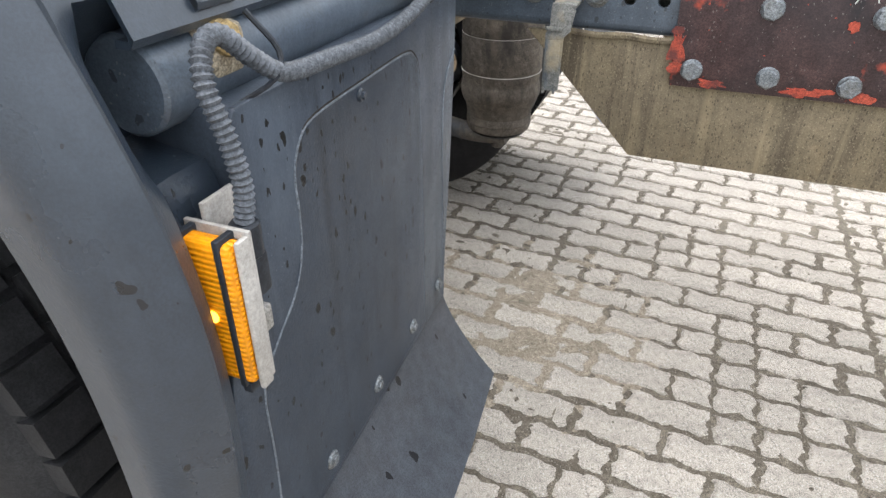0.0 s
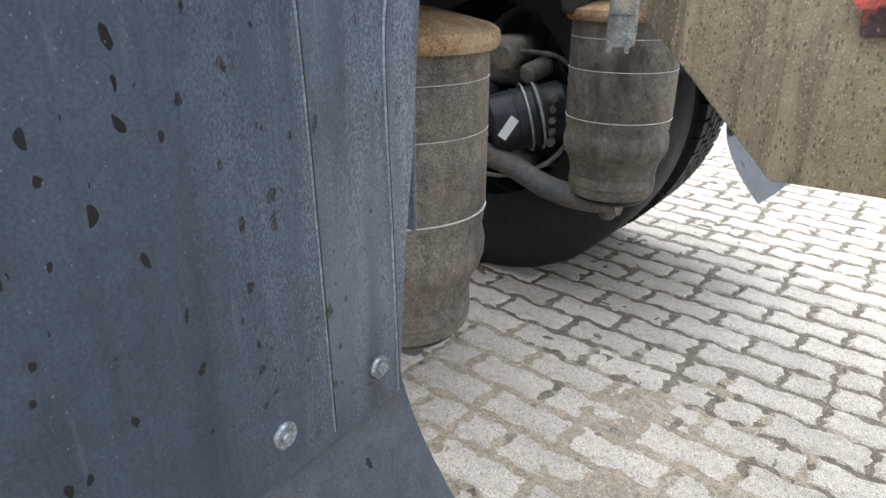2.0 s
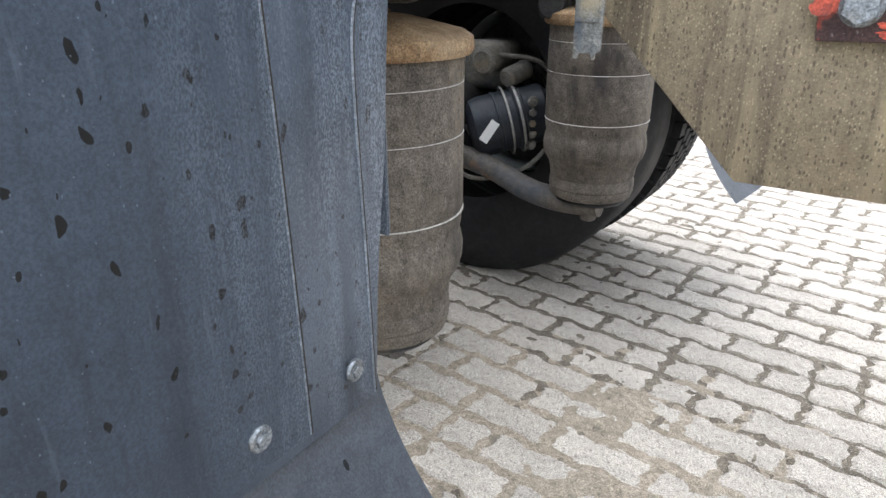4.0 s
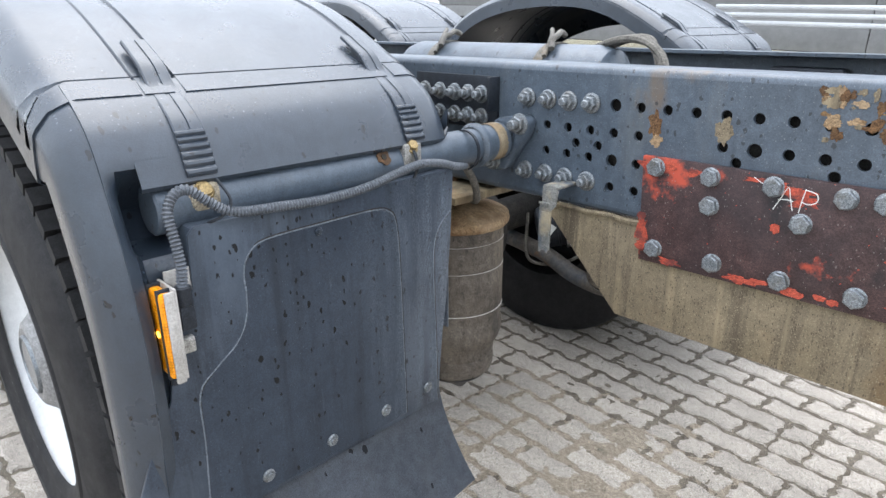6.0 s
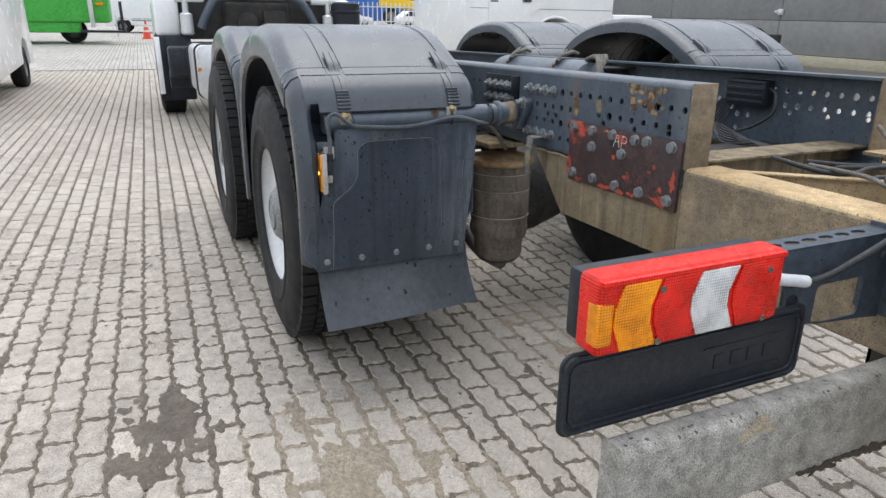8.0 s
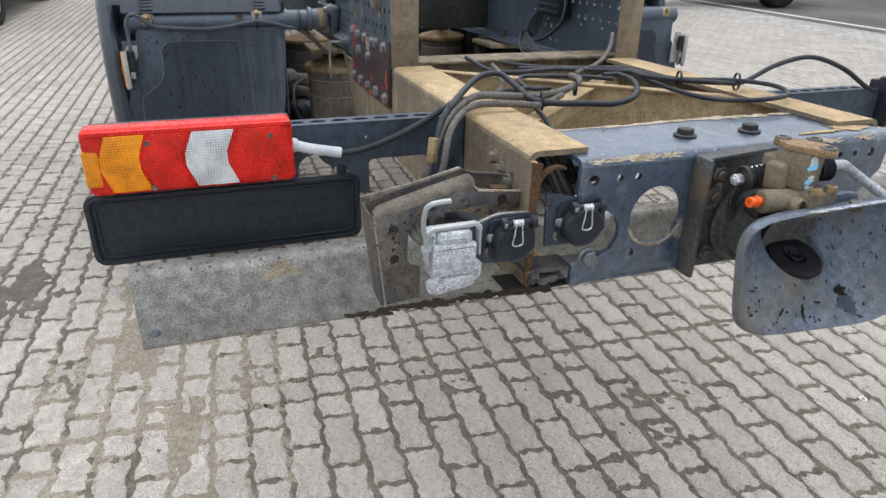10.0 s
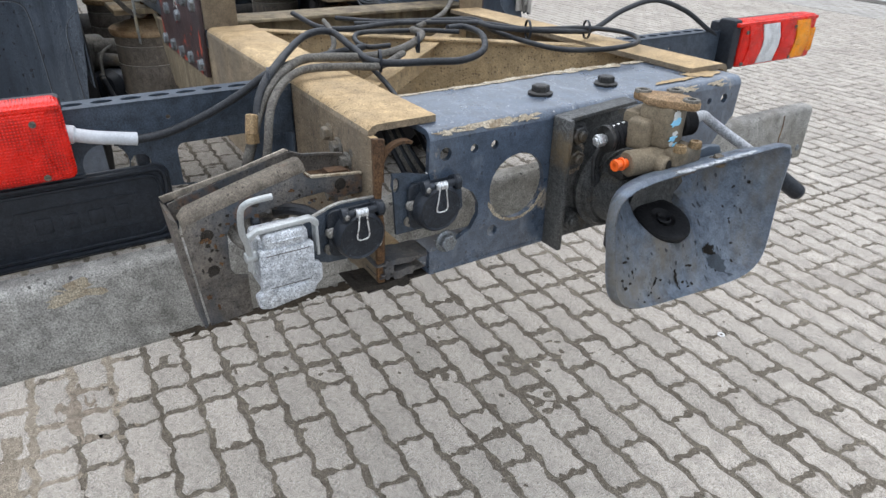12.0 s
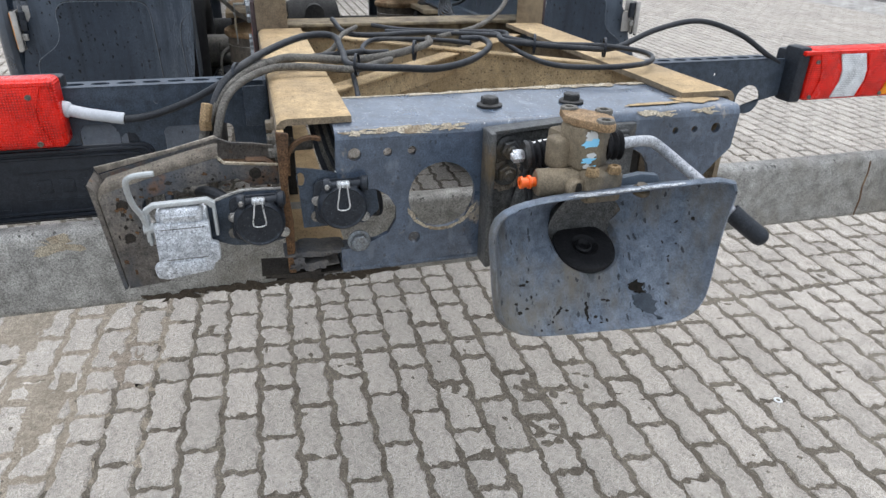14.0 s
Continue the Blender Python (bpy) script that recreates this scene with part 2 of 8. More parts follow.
def surface(name, c1, c2, scale=8.0, rough=(0.5, 0.7), metal=0.0, bump=0.1, bump_scale=120.0, layers=(), spots=(), vary=0.0, coat=0.0, bump_dist=0.002, grain=1.0, speck=0.25, spec=0.3):
    """A worn surface: two tones, then layers of (colour, scale, low, high, stretch, strength), then spots of (colour, scale, size, stretch, keep, strength)."""
    m = bpy.data.materials.new(name)
    m.use_nodes = True
    nt = m.node_tree
    bsdf = nt.nodes["Principled BSDF"]
    co = nt.nodes.new("ShaderNodeTexCoord").outputs["Object"]
    base = noise_of(nt, co, scale)
    col = ramp(nt, base, [(0.3, c1), (0.7, c2)])
    fine = noise_of(nt, co, scale * 9, 6.0, 0.7, shift=3.1)
    shade = ramp(nt, fine, [(0.34, (1 - 0.46 * grain,) * 3), (0.66, (1 + 0.34 * grain,) * 3)])
    mul = nt.nodes.new("ShaderNodeMix")
    mul.data_type, mul.blend_type = "RGBA", "MULTIPLY"
    mul.inputs["Factor"].default_value = 0.8
    nt.links.new(col, mul.inputs[6])
    nt.links.new(shade, mul.inputs[7])
    col = mul.outputs[2]
    if speck:
        dust = ramp(nt, noise_of(nt, co, 420, 3.0, 0.8, shift=1.7), [(0.40, (1 - 1.35 * speck,) * 3), (0.60, (1 + 1.35 * speck,) * 3)])
        mul = nt.nodes.new("ShaderNodeMix")
        mul.data_type, mul.blend_type = "RGBA", "MULTIPLY"
        mul.inputs["Factor"].default_value = 1.0
        nt.links.new(col, mul.inputs[6])
        nt.links.new(dust, mul.inputs[7])
        col = mul.outputs[2]
    if vary:
        info = nt.nodes.new("ShaderNodeObjectInfo")
        geo = nt.nodes.new("ShaderNodeNewGeometry")
        add = nt.nodes.new("ShaderNodeMath")
        add.operation = "ADD"
        nt.links.new(info.outputs["Random"], add.inputs[0])
        nt.links.new(geo.outputs["Random Per Island"], add.inputs[1])
        fr = nt.nodes.new("ShaderNodeMath")
        fr.operation = "FRACT"
        nt.links.new(add.outputs["Value"], fr.inputs[0])
        tone = ramp(nt, fr.outputs["Value"], [(0.0, (1 - vary,) * 3), (1.0, (1 + vary,) * 3)])
        mul = nt.nodes.new("ShaderNodeMix")
        mul.data_type, mul.blend_type = "RGBA", "MULTIPLY"
        mul.inputs["Factor"].default_value = 1.0
        nt.links.new(col, mul.inputs[6])
        nt.links.new(tone, mul.inputs[7])
        col = mul.outputs[2]
    for n, (c, sc, lo, hi, stretch, strength) in enumerate(layers):
        f = ramp(nt, noise_of(nt, co, sc, 6.0, 0.65, stretch, 5.0 + 7 * n), [(lo, (0, 0, 0)), (hi, (1, 1, 1))])
        col = mixed(nt, times(nt, f, strength), col, c)
    for c, sc, size, stretch, keep, strength, *plane in spots:
        col = mixed(nt, times(nt, spots_of(nt, co, sc, size, stretch, keep, *plane), strength), col, c)
    nt.links.new(col, bsdf.inputs["Base Color"])
    rr = ramp(nt, noise_of(nt, co, scale * 2.3, shift=9.0), [(0.3, (rough[0],) * 3), (0.7, (rough[1],) * 3)])
    nt.links.new(rr, bsdf.inputs["Roughness"])
    bsdf.inputs["Metallic"].default_value = metal
    bsdf.inputs["Coat Weight"].default_value = coat
    bsdf.inputs["Specular IOR Level"].default_value = spec
    bsdf.inputs["Coat Roughness"].default_value = 0.2
    if bump:
        b = nt.nodes.new("ShaderNodeBump")
        b.inputs["Strength"].default_value, b.inputs["Distance"].default_value = bump, bump_dist
        nt.links.new(noise_of(nt, co, bump_scale, 4.0), b.inputs["Height"])
        nt.links.new(b.outputs["Normal"], bsdf.inputs["Normal"])
    return m


paver_mat = surface("concrete_paver", (0.348, 0.312, 0.269), (0.418, 0.380, 0.330), 2.2, (0.75, 0.95), bump=1.0, bump_scale=260, vary=0.10, speck=0.34, grain=0.6,
                    layers=[((0.44, 0.405, 0.352), 1.1, 0.50, 0.70, (1, 1, 1), 0.5), ((0.24, 0.21, 0.172), 6.0, 0.58, 0.74, (1, 1, 1), 0.5), ((0.20, 0.172, 0.138), 1.6, 0.64, 0.76, (1, 1, 1), 0.5)],
                    spots=[((0.16, 0.145, 0.125), 120, 0.34, (1, 1, 1), 0.4, 0.7, "xy"), ((0.58, 0.56, 0.52), 170, 0.34, (1, 1, 1), 0.3, 0.6, "xy")])
joint_mat = surface("joint_sand", (0.100, 0.084, 0.064), (0.165, 0.142, 0.110), 6.0, (0.85, 0.98), bump=1.0, bump_scale=320, speck=0.4,
                    layers=[((0.25, 0.22, 0.175), 1.3, 0.56, 0.74, (1, 1, 1), 0.65)], spots=[((0.32, 0.29, 0.25), 150, 0.3, (1, 1, 1), 0.4, 0.7, "xy")])
sand_mat = surface("dry_sand", (0.225, 0.190, 0.145), (0.305, 0.262, 0.205), 9.0, (0.9, 1.0), bump=0.8, bump_scale=300, speck=0.35,
                   layers=[((0.23, 0.195, 0.15), 9.0, 0.52, 0.72, (1, 1, 1), 0.6)], spots=[((0.2, 0.17, 0.13), 90, 0.3, (1, 1, 1), 0.3, 0.7, "xy")])
mud_stain_mat = surface("dried_brown_mud", (0.19, 0.155, 0.118), (0.27, 0.228, 0.18), 9.0, (0.8, 0.95), bump=0.8, bump_scale=240, speck=0.35)
wet_mat = surface("damp_dirt", (0.085, 0.07, 0.055), (0.13, 0.11, 0.085), 9.0, (0.45, 0.8), bump=0.8, bump_scale=200)
guard_mat = surface("black_guard_plastic", (0.017, 0.025, 0.036), (0.028, 0.038, 0.052), 4.0, (0.24, 0.38), bump=0.2, bump_scale=420, speck=0.08, grain=0.4, coat=0.35, spec=0.5,
                    layers=[((0.060, 0.075, 0.096), 5.0, 0.55, 0.80, (3, 3, 0.4), 0.4), ((0.05, 0.062, 0.08), 26.0, 0.54, 0.8, (1, 1, 0.35), 0.4)],
                    spots=[((0.004, 0.005, 0.007), 42, 0.16, (1, 0.6), 0.25, 0.95, "yz"), ((0.004, 0.005, 0.007), 42, 0.14, (1, 0.6), 0.2, 0.95, "xz"), ((0.010, 0.012, 0.016), 95, 0.24, (1, 1), 0.18, 0.85, "xy"), ((0.22, 0.24, 0.27), 170, 0.16, (1, 1), 0.2, 0.5, "xy")])
panel_mat = surface("splashed_panel_plastic", (0.026, 0.035, 0.049), (0.039, 0.050, 0.067), 4.0, (0.36, 0.52), bump=0.2, bump_scale=420, speck=0.16, grain=0.4,
                    layers=[((0.078, 0.096, 0.120), 6.0, 0.42, 0.66, (1, 1, 0.6), 0.8), ((0.11, 0.13, 0.158), 70.0, 0.56, 0.74, (1, 1, 0.12), 0.3), ((0.012, 0.015, 0.020), 7.0, 0.52, 0.70, (4, 4, 0.2), 0.5)],
                    spots=[((0.002, 0.0025, 0.003), 44, 0.14, (1, 0.55), 0.34, 1.0, "yz"), ((0.002, 0.0025, 0.003), 90, 0.22, (1, 0.6), 0.16, 1.0, "yz"), ((0.15, 0.175, 0.205), 260, 0.16, (1, 0.7), 0.14, 0.4, "yz")])


field_mat = surface("dark_panel_plastic", (0.024, 0.033, 0.047), (0.034, 0.045, 0.061), 4.0, (0.34, 0.48), bump=0.2, bump_scale=420, speck=0.14, grain=0.35,
                    layers=[((0.045, 0.057, 0.074), 2.6, 0.54, 0.74, (1.5, 1.5, 0.5), 0.6), ((0.13, 0.15, 0.18), 90.0, 0.62, 0.76, (1, 1, 0.10), 0.25), ((0.012, 0.015, 0.020), 7.0, 0.52, 0.70, (4, 4, 0.2), 0.5)],
                    spots=[((0.002, 0.0025, 0.003), 44, 0.14, (1, 0.55), 0.34, 1.0, "yz"), ((0.002, 0.0025, 0.003), 90, 0.22, (1, 0.6), 0.14, 1.0, "yz"), ((0.15, 0.175, 0.205), 260, 0.16, (1, 0.7), 0.10, 0.4, "yz")])


def haze(m, colour, near, far):
    """Dried salt haze that gathers towards the inner edge of the panel."""
    nt = m.node_tree
    bsdf = nt.nodes["Principled BSDF"]
    co = nt.nodes.new("ShaderNodeTexCoord").outputs["Object"]
    sp = nt.nodes.new("ShaderNodeSeparateXYZ")
    nt.links.new(co, sp.inputs["Vector"])
    ab = nt.nodes.new("ShaderNodeMath")
    ab.operation = "ABSOLUTE"
    nt.links.new(sp.outputs["Y"], ab.inputs[0])
    rng_ = nt.nodes.new("ShaderNodeMapRange")
    rng_.inputs["From Min"].default_value, rng_.inputs["From Max"].default_value = far, near
    nt.links.new(ab.outputs["Value"], rng_.inputs["Value"])
    grains = ramp(nt, noise_of(nt, co, 620, 5.0, 0.75, (1, 1, 0.6), 8.0), [(0.46, (0, 0, 0)), (0.58, (1, 1, 1))])
    runs = ramp(nt, noise_of(nt, co, 45, 5.0, 0.7, (1, 1, 0.10), 2.0), [(0.36, (0.15,) * 3), (0.62, (1, 1, 1))])
    f = times(nt, times(nt, grains, runs), rng_.outputs["Result"])
    col = mixed(nt, times(nt, f, 0.9), bsdf.inputs["Base Color"].links[0].from_socket, colour)
    nt.links.new(col, bsdf.inputs["Base Color"])


haze(panel_mat, (0.23, 0.265, 0.31), 0.60, 0.80)
haze(field_mat, (0.16, 0.19, 0.225), 0.68, 0.86)
# pale tone that paints the lit edge of the panel's moulded step
lit_edge_mat = surface("lit_plastic_edge", (0.085, 0.098, 0.115), (0.16, 0.18, 0.205), 30.0, (0.4, 0.55), bump=0.1)
flap_mat = surface("rubber_flap", (0.080, 0.092, 0.110), (0.122, 0.136, 0.158), 5.0, (0.28, 0.42), bump=0.2, bump_scale=300, coat=0.5, grain=0.5, speck=0.15,
                   layers=[((0.13, 0.135, 0.145), 6.0, 0.52, 0.78, (3, 3, 0.3), 0.6), ((0.10, 0.105, 0.115), 40.0, 0.55, 0.8, (1, 1, 0.3), 0.6)], spots=[((0.006, 0.007, 0.009), 36, 0.2, (1, 0.6), 0.35, 0.9, "yz")])
frame_mat = surface("blue_grey_frame_paint", (0.056, 0.073, 0.094), (0.082, 0.103, 0.128), 5.0, (0.28, 0.46), bump=0.15, bump_scale=160, grain=0.55, speck=0.12, spec=0.5,
                    layers=[((0.16, 0.165, 0.16), 6.0, 0.55, 0.76, (1.5, 1.5, 0.35), 0.5), ((0.15, 0.10, 0.055), 3.3, 0.66, 0.74, (1, 1, 0.6), 0.8), ((0.035, 0.045, 0.058), 7.0, 0.54, 0.7, (2, 2, 0.3), 0.6)],
                    spots=[((0.02, 0.022, 0.025), 80, 0.28, (1, 0.7), 0.25, 0.8, "xz"), ((0.24, 0.25, 0.25), 260, 0.24, (1, 1), 0.2, 0.5, "xz")])
cross_mat = surface("worn_blue_crossmember_paint", (0.045, 0.064, 0.093), (0.076, 0.100, 0.138), 5.0, (0.24, 0.42), bump=0.2, bump_scale=140, speck=0.2, coat=0.6, spec=0.5,
                    layers=[((0.050, 0.059, 0.072), 5.0, 0.50, 0.70, (1, 1, 0.5), 0.6), ((0.36, 0.30, 0.22), 9.0, 0.64, 0.70, (1, 1, 1), 0.85), ((0.22, 0.25, 0.29), 14.0, 0.56, 0.74, (0.6, 2, 1), 0.5)],
                    spots=[((0.02, 0.022, 0.026), 120, 0.26, (1, 0.8), 0.25, 0.7, "yz"), ((0.42, 0.43, 0.43), 190, 0.26, (1, 1), 0.25, 0.6, "xy"), ((0.03, 0.03, 0.03), 90, 0.2, (1, 1), 0.25, 0.8, "xy")])
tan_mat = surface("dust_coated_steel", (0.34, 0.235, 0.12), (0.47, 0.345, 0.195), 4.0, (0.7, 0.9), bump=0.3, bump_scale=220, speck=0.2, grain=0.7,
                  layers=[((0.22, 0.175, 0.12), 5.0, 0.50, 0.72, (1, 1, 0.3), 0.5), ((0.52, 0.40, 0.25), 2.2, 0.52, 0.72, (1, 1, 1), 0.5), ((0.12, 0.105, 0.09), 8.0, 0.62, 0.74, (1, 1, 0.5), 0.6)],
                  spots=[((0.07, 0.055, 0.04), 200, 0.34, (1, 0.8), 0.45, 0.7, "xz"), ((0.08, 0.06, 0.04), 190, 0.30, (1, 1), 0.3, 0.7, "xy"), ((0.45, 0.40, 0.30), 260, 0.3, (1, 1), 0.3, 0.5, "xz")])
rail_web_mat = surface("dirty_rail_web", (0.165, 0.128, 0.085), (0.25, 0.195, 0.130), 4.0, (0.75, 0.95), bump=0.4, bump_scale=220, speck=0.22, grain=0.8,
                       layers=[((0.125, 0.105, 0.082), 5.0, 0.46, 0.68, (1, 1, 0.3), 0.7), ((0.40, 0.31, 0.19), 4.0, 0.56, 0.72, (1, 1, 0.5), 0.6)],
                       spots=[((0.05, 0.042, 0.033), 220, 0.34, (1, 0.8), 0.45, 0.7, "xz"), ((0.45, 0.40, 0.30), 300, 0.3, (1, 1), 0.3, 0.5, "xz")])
gusset_mat = surface("muddy_steel_plate", (0.175, 0.140, 0.088), (0.27, 0.218, 0.145), 5.0, (0.75, 0.95), bump=0.35, bump_scale=260, speck=0.14, grain=0.5,
                     layers=[((0.080, 0.064, 0.046), 24.0, 0.46, 0.62, (1, 1, 0.06), 0.8), ((0.36, 0.29, 0.18), 20.0, 0.53, 0.66, (1, 1, 0.06), 0.7), ((0.10, 0.080, 0.058), 2.6, 0.50, 0.66, (1, 1, 0.7), 0.6), ((0.26, 0.165, 0.075), 3.0, 0.54, 0.70, (1, 1, 0.5), 0.6)],
                     spots=[((0.36, 0.31, 0.20), 430, 0.36, (1, 0.7), 0.35, 0.6, "xz"), ((0.045, 0.036, 0.027), 300, 0.36, (1, 0.5), 0.4, 0.6, "xz")])
red_mat = surface("red_primer_steel", (0.048, 0.030, 0.029), (0.082, 0.044, 0.040), 4.0, (0.4, 0.65), bump=0.3, bump_scale=120,
                  layers=[((0.030, 0.027, 0.030), 5.0, 0.42, 0.66, (1, 1, 0.5), 0.8), ((0.46, 0.075, 0.040), 6.0, 0.60, 0.66, (1, 1, 1), 0.85), ((0.015, 0.015, 0.017), 12.0, 0.58, 0.68, (1, 1, 0.4), 0.8)],
                  spots=[((0.36, 0.06, 0.035), 160, 0.26, (1, 1), 0.03, 0.8, "xz"), ((0.22, 0.20, 0.19), 240, 0.24, (1, 0.7), 0.2, 0.5, "xz")])
bolt_mat = surface("zinc_bolt", (0.155, 0.172, 0.185), (0.25, 0.268, 0.28), 30.0, (0.35, 0.6), 0.6, bump=0.2, bump_scale=400,
                   layers=[((0.14, 0.11, 0.07), 40.0, 0.5, 0.75, (1, 1, 1), 0.6)])
tyre_mat = surface("tyre_rubber", (0.009, 0.009, 0.010), (0.017, 0.017, 0.018), 6.0, (0.6, 0.8), bump=0.2, bump_scale=200,
                   layers=[((0.04, 0.037, 0.033), 5.0, 0.58, 0.8, (1, 1, 1), 0.4)])
thread_mat = surface("pale_cord", (0.40, 0.37, 0.33), (0.52, 0.49, 0.44), 60.0, (0.7, 0.9), bump=0.0)
cap_mat = surface("rusty_cap_steel", (0.20, 0.125, 0.062), (0.31, 0.215, 0.125), 14.0, (0.7, 0.9), bump=0.4, bump_scale=180, speck=0.3,
                  layers=[((0.13, 0.062, 0.024), 16.0, 0.50, 0.66, (1, 1, 1), 0.7), ((0.42, 0.33, 0.22), 6.0, 0.56, 0.72, (1, 1, 1), 0.6)])
bag_mat = surface("dusty_bellows_rubber", (0.075, 0.063, 0.052), (0.145, 0.124, 0.10), 7.0, (0.7, 0.9), bump=0.4, bump_scale=240, speck=0.35,
                  layers=[((0.19, 0.155, 0.115), 6.0, 0.50, 0.72, (2, 2, 0.25), 0.75), ((0.020, 0.018, 0.017), 11.0, 0.53, 0.7, (1, 1, 0.4), 0.8)],
                  spots=[((0.02, 0.018, 0.016), 130, 0.26, (1, 1, 0.7), 0.35, 0.7)])
rust_mat = surface("rusty_steel", (0.070, 0.038, 0.019), (0.14, 0.075, 0.034), 14.0, (0.75, 0.95), bump=0.6, bump_scale=180, speck=0.35,
                   layers=[((0.05, 0.031, 0.02), 12.0, 0.48, 0.66, (1, 1, 1), 0.8), ((0.33, 0.22, 0.11), 9.0, 0.58, 0.70, (1, 1, 1), 0.5)])
rim_mat = surface("white_rim_paint", (0.60, 0.61, 0.61), (0.67, 0.68, 0.68), 5.0, (0.3, 0.45), bump=0.05, grain=0.25, speck=0.05,
                  layers=[((0.45, 0.42, 0.38), 8.0, 0.62, 0.8, (1, 1, 1), 0.5)])
white_mat = surface("white_vehicle_paint", (0.76, 0.77, 0.78), (0.81, 0.82, 0.82), 2.0, (0.2, 0.3), bump=0.0, coat=0.5, grain=0.15, speck=0.02, spec=0.5,
                    layers=[((0.55, 0.54, 0.52), 3.0, 0.62, 0.85, (1, 1, 0.5), 0.4)])
hub_mat = surface("grey_hub_cover", (0.19, 0.19, 0.19), (0.27, 0.27, 0.265), 12.0, (0.35, 0.5), 0.2, bump=0.1)
bar_mat = surface("weathered_galvanised_beam", (0.235, 0.228, 0.205), (0.32, 0.31, 0.285), 3.5, (0.55, 0.8), 0.1, bump=0.35, bump_scale=200, speck=0.3,
                  layers=[((0.17, 0.15, 0.115), 4.0, 0.47, 0.72, (1, 1, 1), 0.7), ((0.40, 0.415, 0.425), 3.0, 0.56, 0.76, (1, 1, 1), 0.55), ((0.08, 0.075, 0.065), 9.0, 0.60, 0.74, (1, 1, 1), 0.6)],
                  spots=[((0.075, 0.070, 0.060), 210, 0.34, (1, 1), 0.35, 0.6, "yz"), ((0.05, 0.045, 0.038), 110, 0.22, (1, 1), 0.12, 0.6, "yz"), ((0.40, 0.40, 0.38), 170, 0.25, (1, 1), 0.2, 0.6, "yz"), ((0.03, 0.028, 0.024), 90, 0.3, (1, 1), 0.3, 0.8, "xy")])
black_mat = surface("black_plastic", (0.013, 0.016, 0.021), (0.021, 0.025, 0.032), 8.0, (0.35, 0.55), bump=0.1, bump_scale=300,
                    layers=[((0.09, 0.09, 0.09), 9.0, 0.6, 0.85, (1, 1, 1), 0.4)])
bracket_mat = surface("new_black_bracket_paint", (0.036, 0.048, 0.064), (0.050, 0.064, 0.084), 6.0, (0.35, 0.5), bump=0.1,
                      layers=[((0.12, 0.13, 0.14), 12.0, 0.6, 0.85, (1, 1, 1), 0.4)])
cable_mat = surface("black_cable_jacket", (0.016, 0.018, 0.021), (0.028, 0.030, 0.034), 20.0, (0.4, 0.6), bump=0.1,
                    layers=[((0.12, 0.115, 0.105), 9.0, 0.56, 0.78, (1, 1, 1), 0.5)])
old_cable_mat = surface("dusty_old_cable", (0.10, 0.09, 0.078), (0.16, 0.15, 0.13), 30.0, (0.7, 0.9), bump=0.6, bump_scale=260,
                        layers=[((0.03, 0.028, 0.025), 50.0, 0.5, 0.7, (1, 1, 1), 0.7)])
conduit_mat = surface("grey_corrugated_conduit", (0.075, 0.083, 0.094), (0.11, 0.12, 0.135), 20.0, (0.45, 0.6), bump=0.0)
sleeve_mat = surface("white_cable_sleeve", (0.46, 0.48, 0.50), (0.55, 0.57, 0.59), 18.0, (0.4, 0.6), bump=0.1, grain=0.3, speck=0.05)
steel_mat = surface("brushed_bracket_steel", (0.30, 0.29, 0.27), (0.42, 0.41, 0.38), 16.0, (0.4, 0.6), 0.5, bump=0.15,
                    layers=[((0.13, 0.12, 0.10), 30.0, 0.5, 0.75, (1, 1, 1), 0.6)])
clip_mat = surface("flaking_strap_paint", (0.13, 0.135, 0.135), (0.22, 0.215, 0.19), 14.0, (0.5, 0.75), 0.1, bump=0.3,
                   layers=[((0.33, 0.27, 0.17), 18.0, 0.50, 0.66, (1, 1, 1), 0.7), ((0.07, 0.095, 0.125), 16.0, 0.54, 0.64, (1, 1, 0.6), 0.8)])
silver_mat = surface("speckled_silver_casting", (0.43, 0.45, 0.47), (0.58, 0.60, 0.62), 12.0, (0.4, 0.6), 0.35, bump=0.4, bump_scale=300,
                     layers=[((0.30, 0.31, 0.32), 30.0, 0.58, 0.70, (1, 1, 1), 0.4)], spots=[((0.08, 0.09, 0.10), 420, 0.36, (1, 1), 0.4, 0.85, "yz")])
brown_mat = surface("rust_brown_bracket", (0.085, 0.076, 0.068), (0.155, 0.136, 0.114), 9.0, (0.50, 0.75), 0.1, bump=0.4, bump_scale=220, speck=0.2,
                    layers=[((0.050, 0.062, 0.078), 8.0, 0.45, 0.62, (1, 1, 0.6), 0.85), ((0.20, 0.095, 0.036), 10.0, 0.60, 0.70, (1, 1, 1), 0.8), ((0.27, 0.22, 0.17), 5.0, 0.58, 0.74, (1, 1, 1), 0.5)],
                    spots=[((0.03, 0.027, 0.025), 210, 0.36, (1, 1), 0.4, 0.7, "yz"), ((0.03, 0.027, 0.025), 110, 0.26, (1, 1), 0.2, 0.7, "yz")])
dusty_fold_mat = surface("dusty_brown_fold", (0.20, 0.17, 0.135), (0.32, 0.278, 0.225), 8.0, (0.65, 0.9), bump=0.4, bump_scale=220, speck=0.2,
                        layers=[((0.10, 0.085, 0.07), 9.0, 0.52, 0.68, (1, 1, 1), 0.7), ((0.20, 0.10, 0.045), 12.0, 0.60, 0.70, (1, 1, 1), 0.6)],
                        spots=[((0.03, 0.027, 0.025), 170, 0.30, (1, 1), 0.3, 0.7, "xy")])
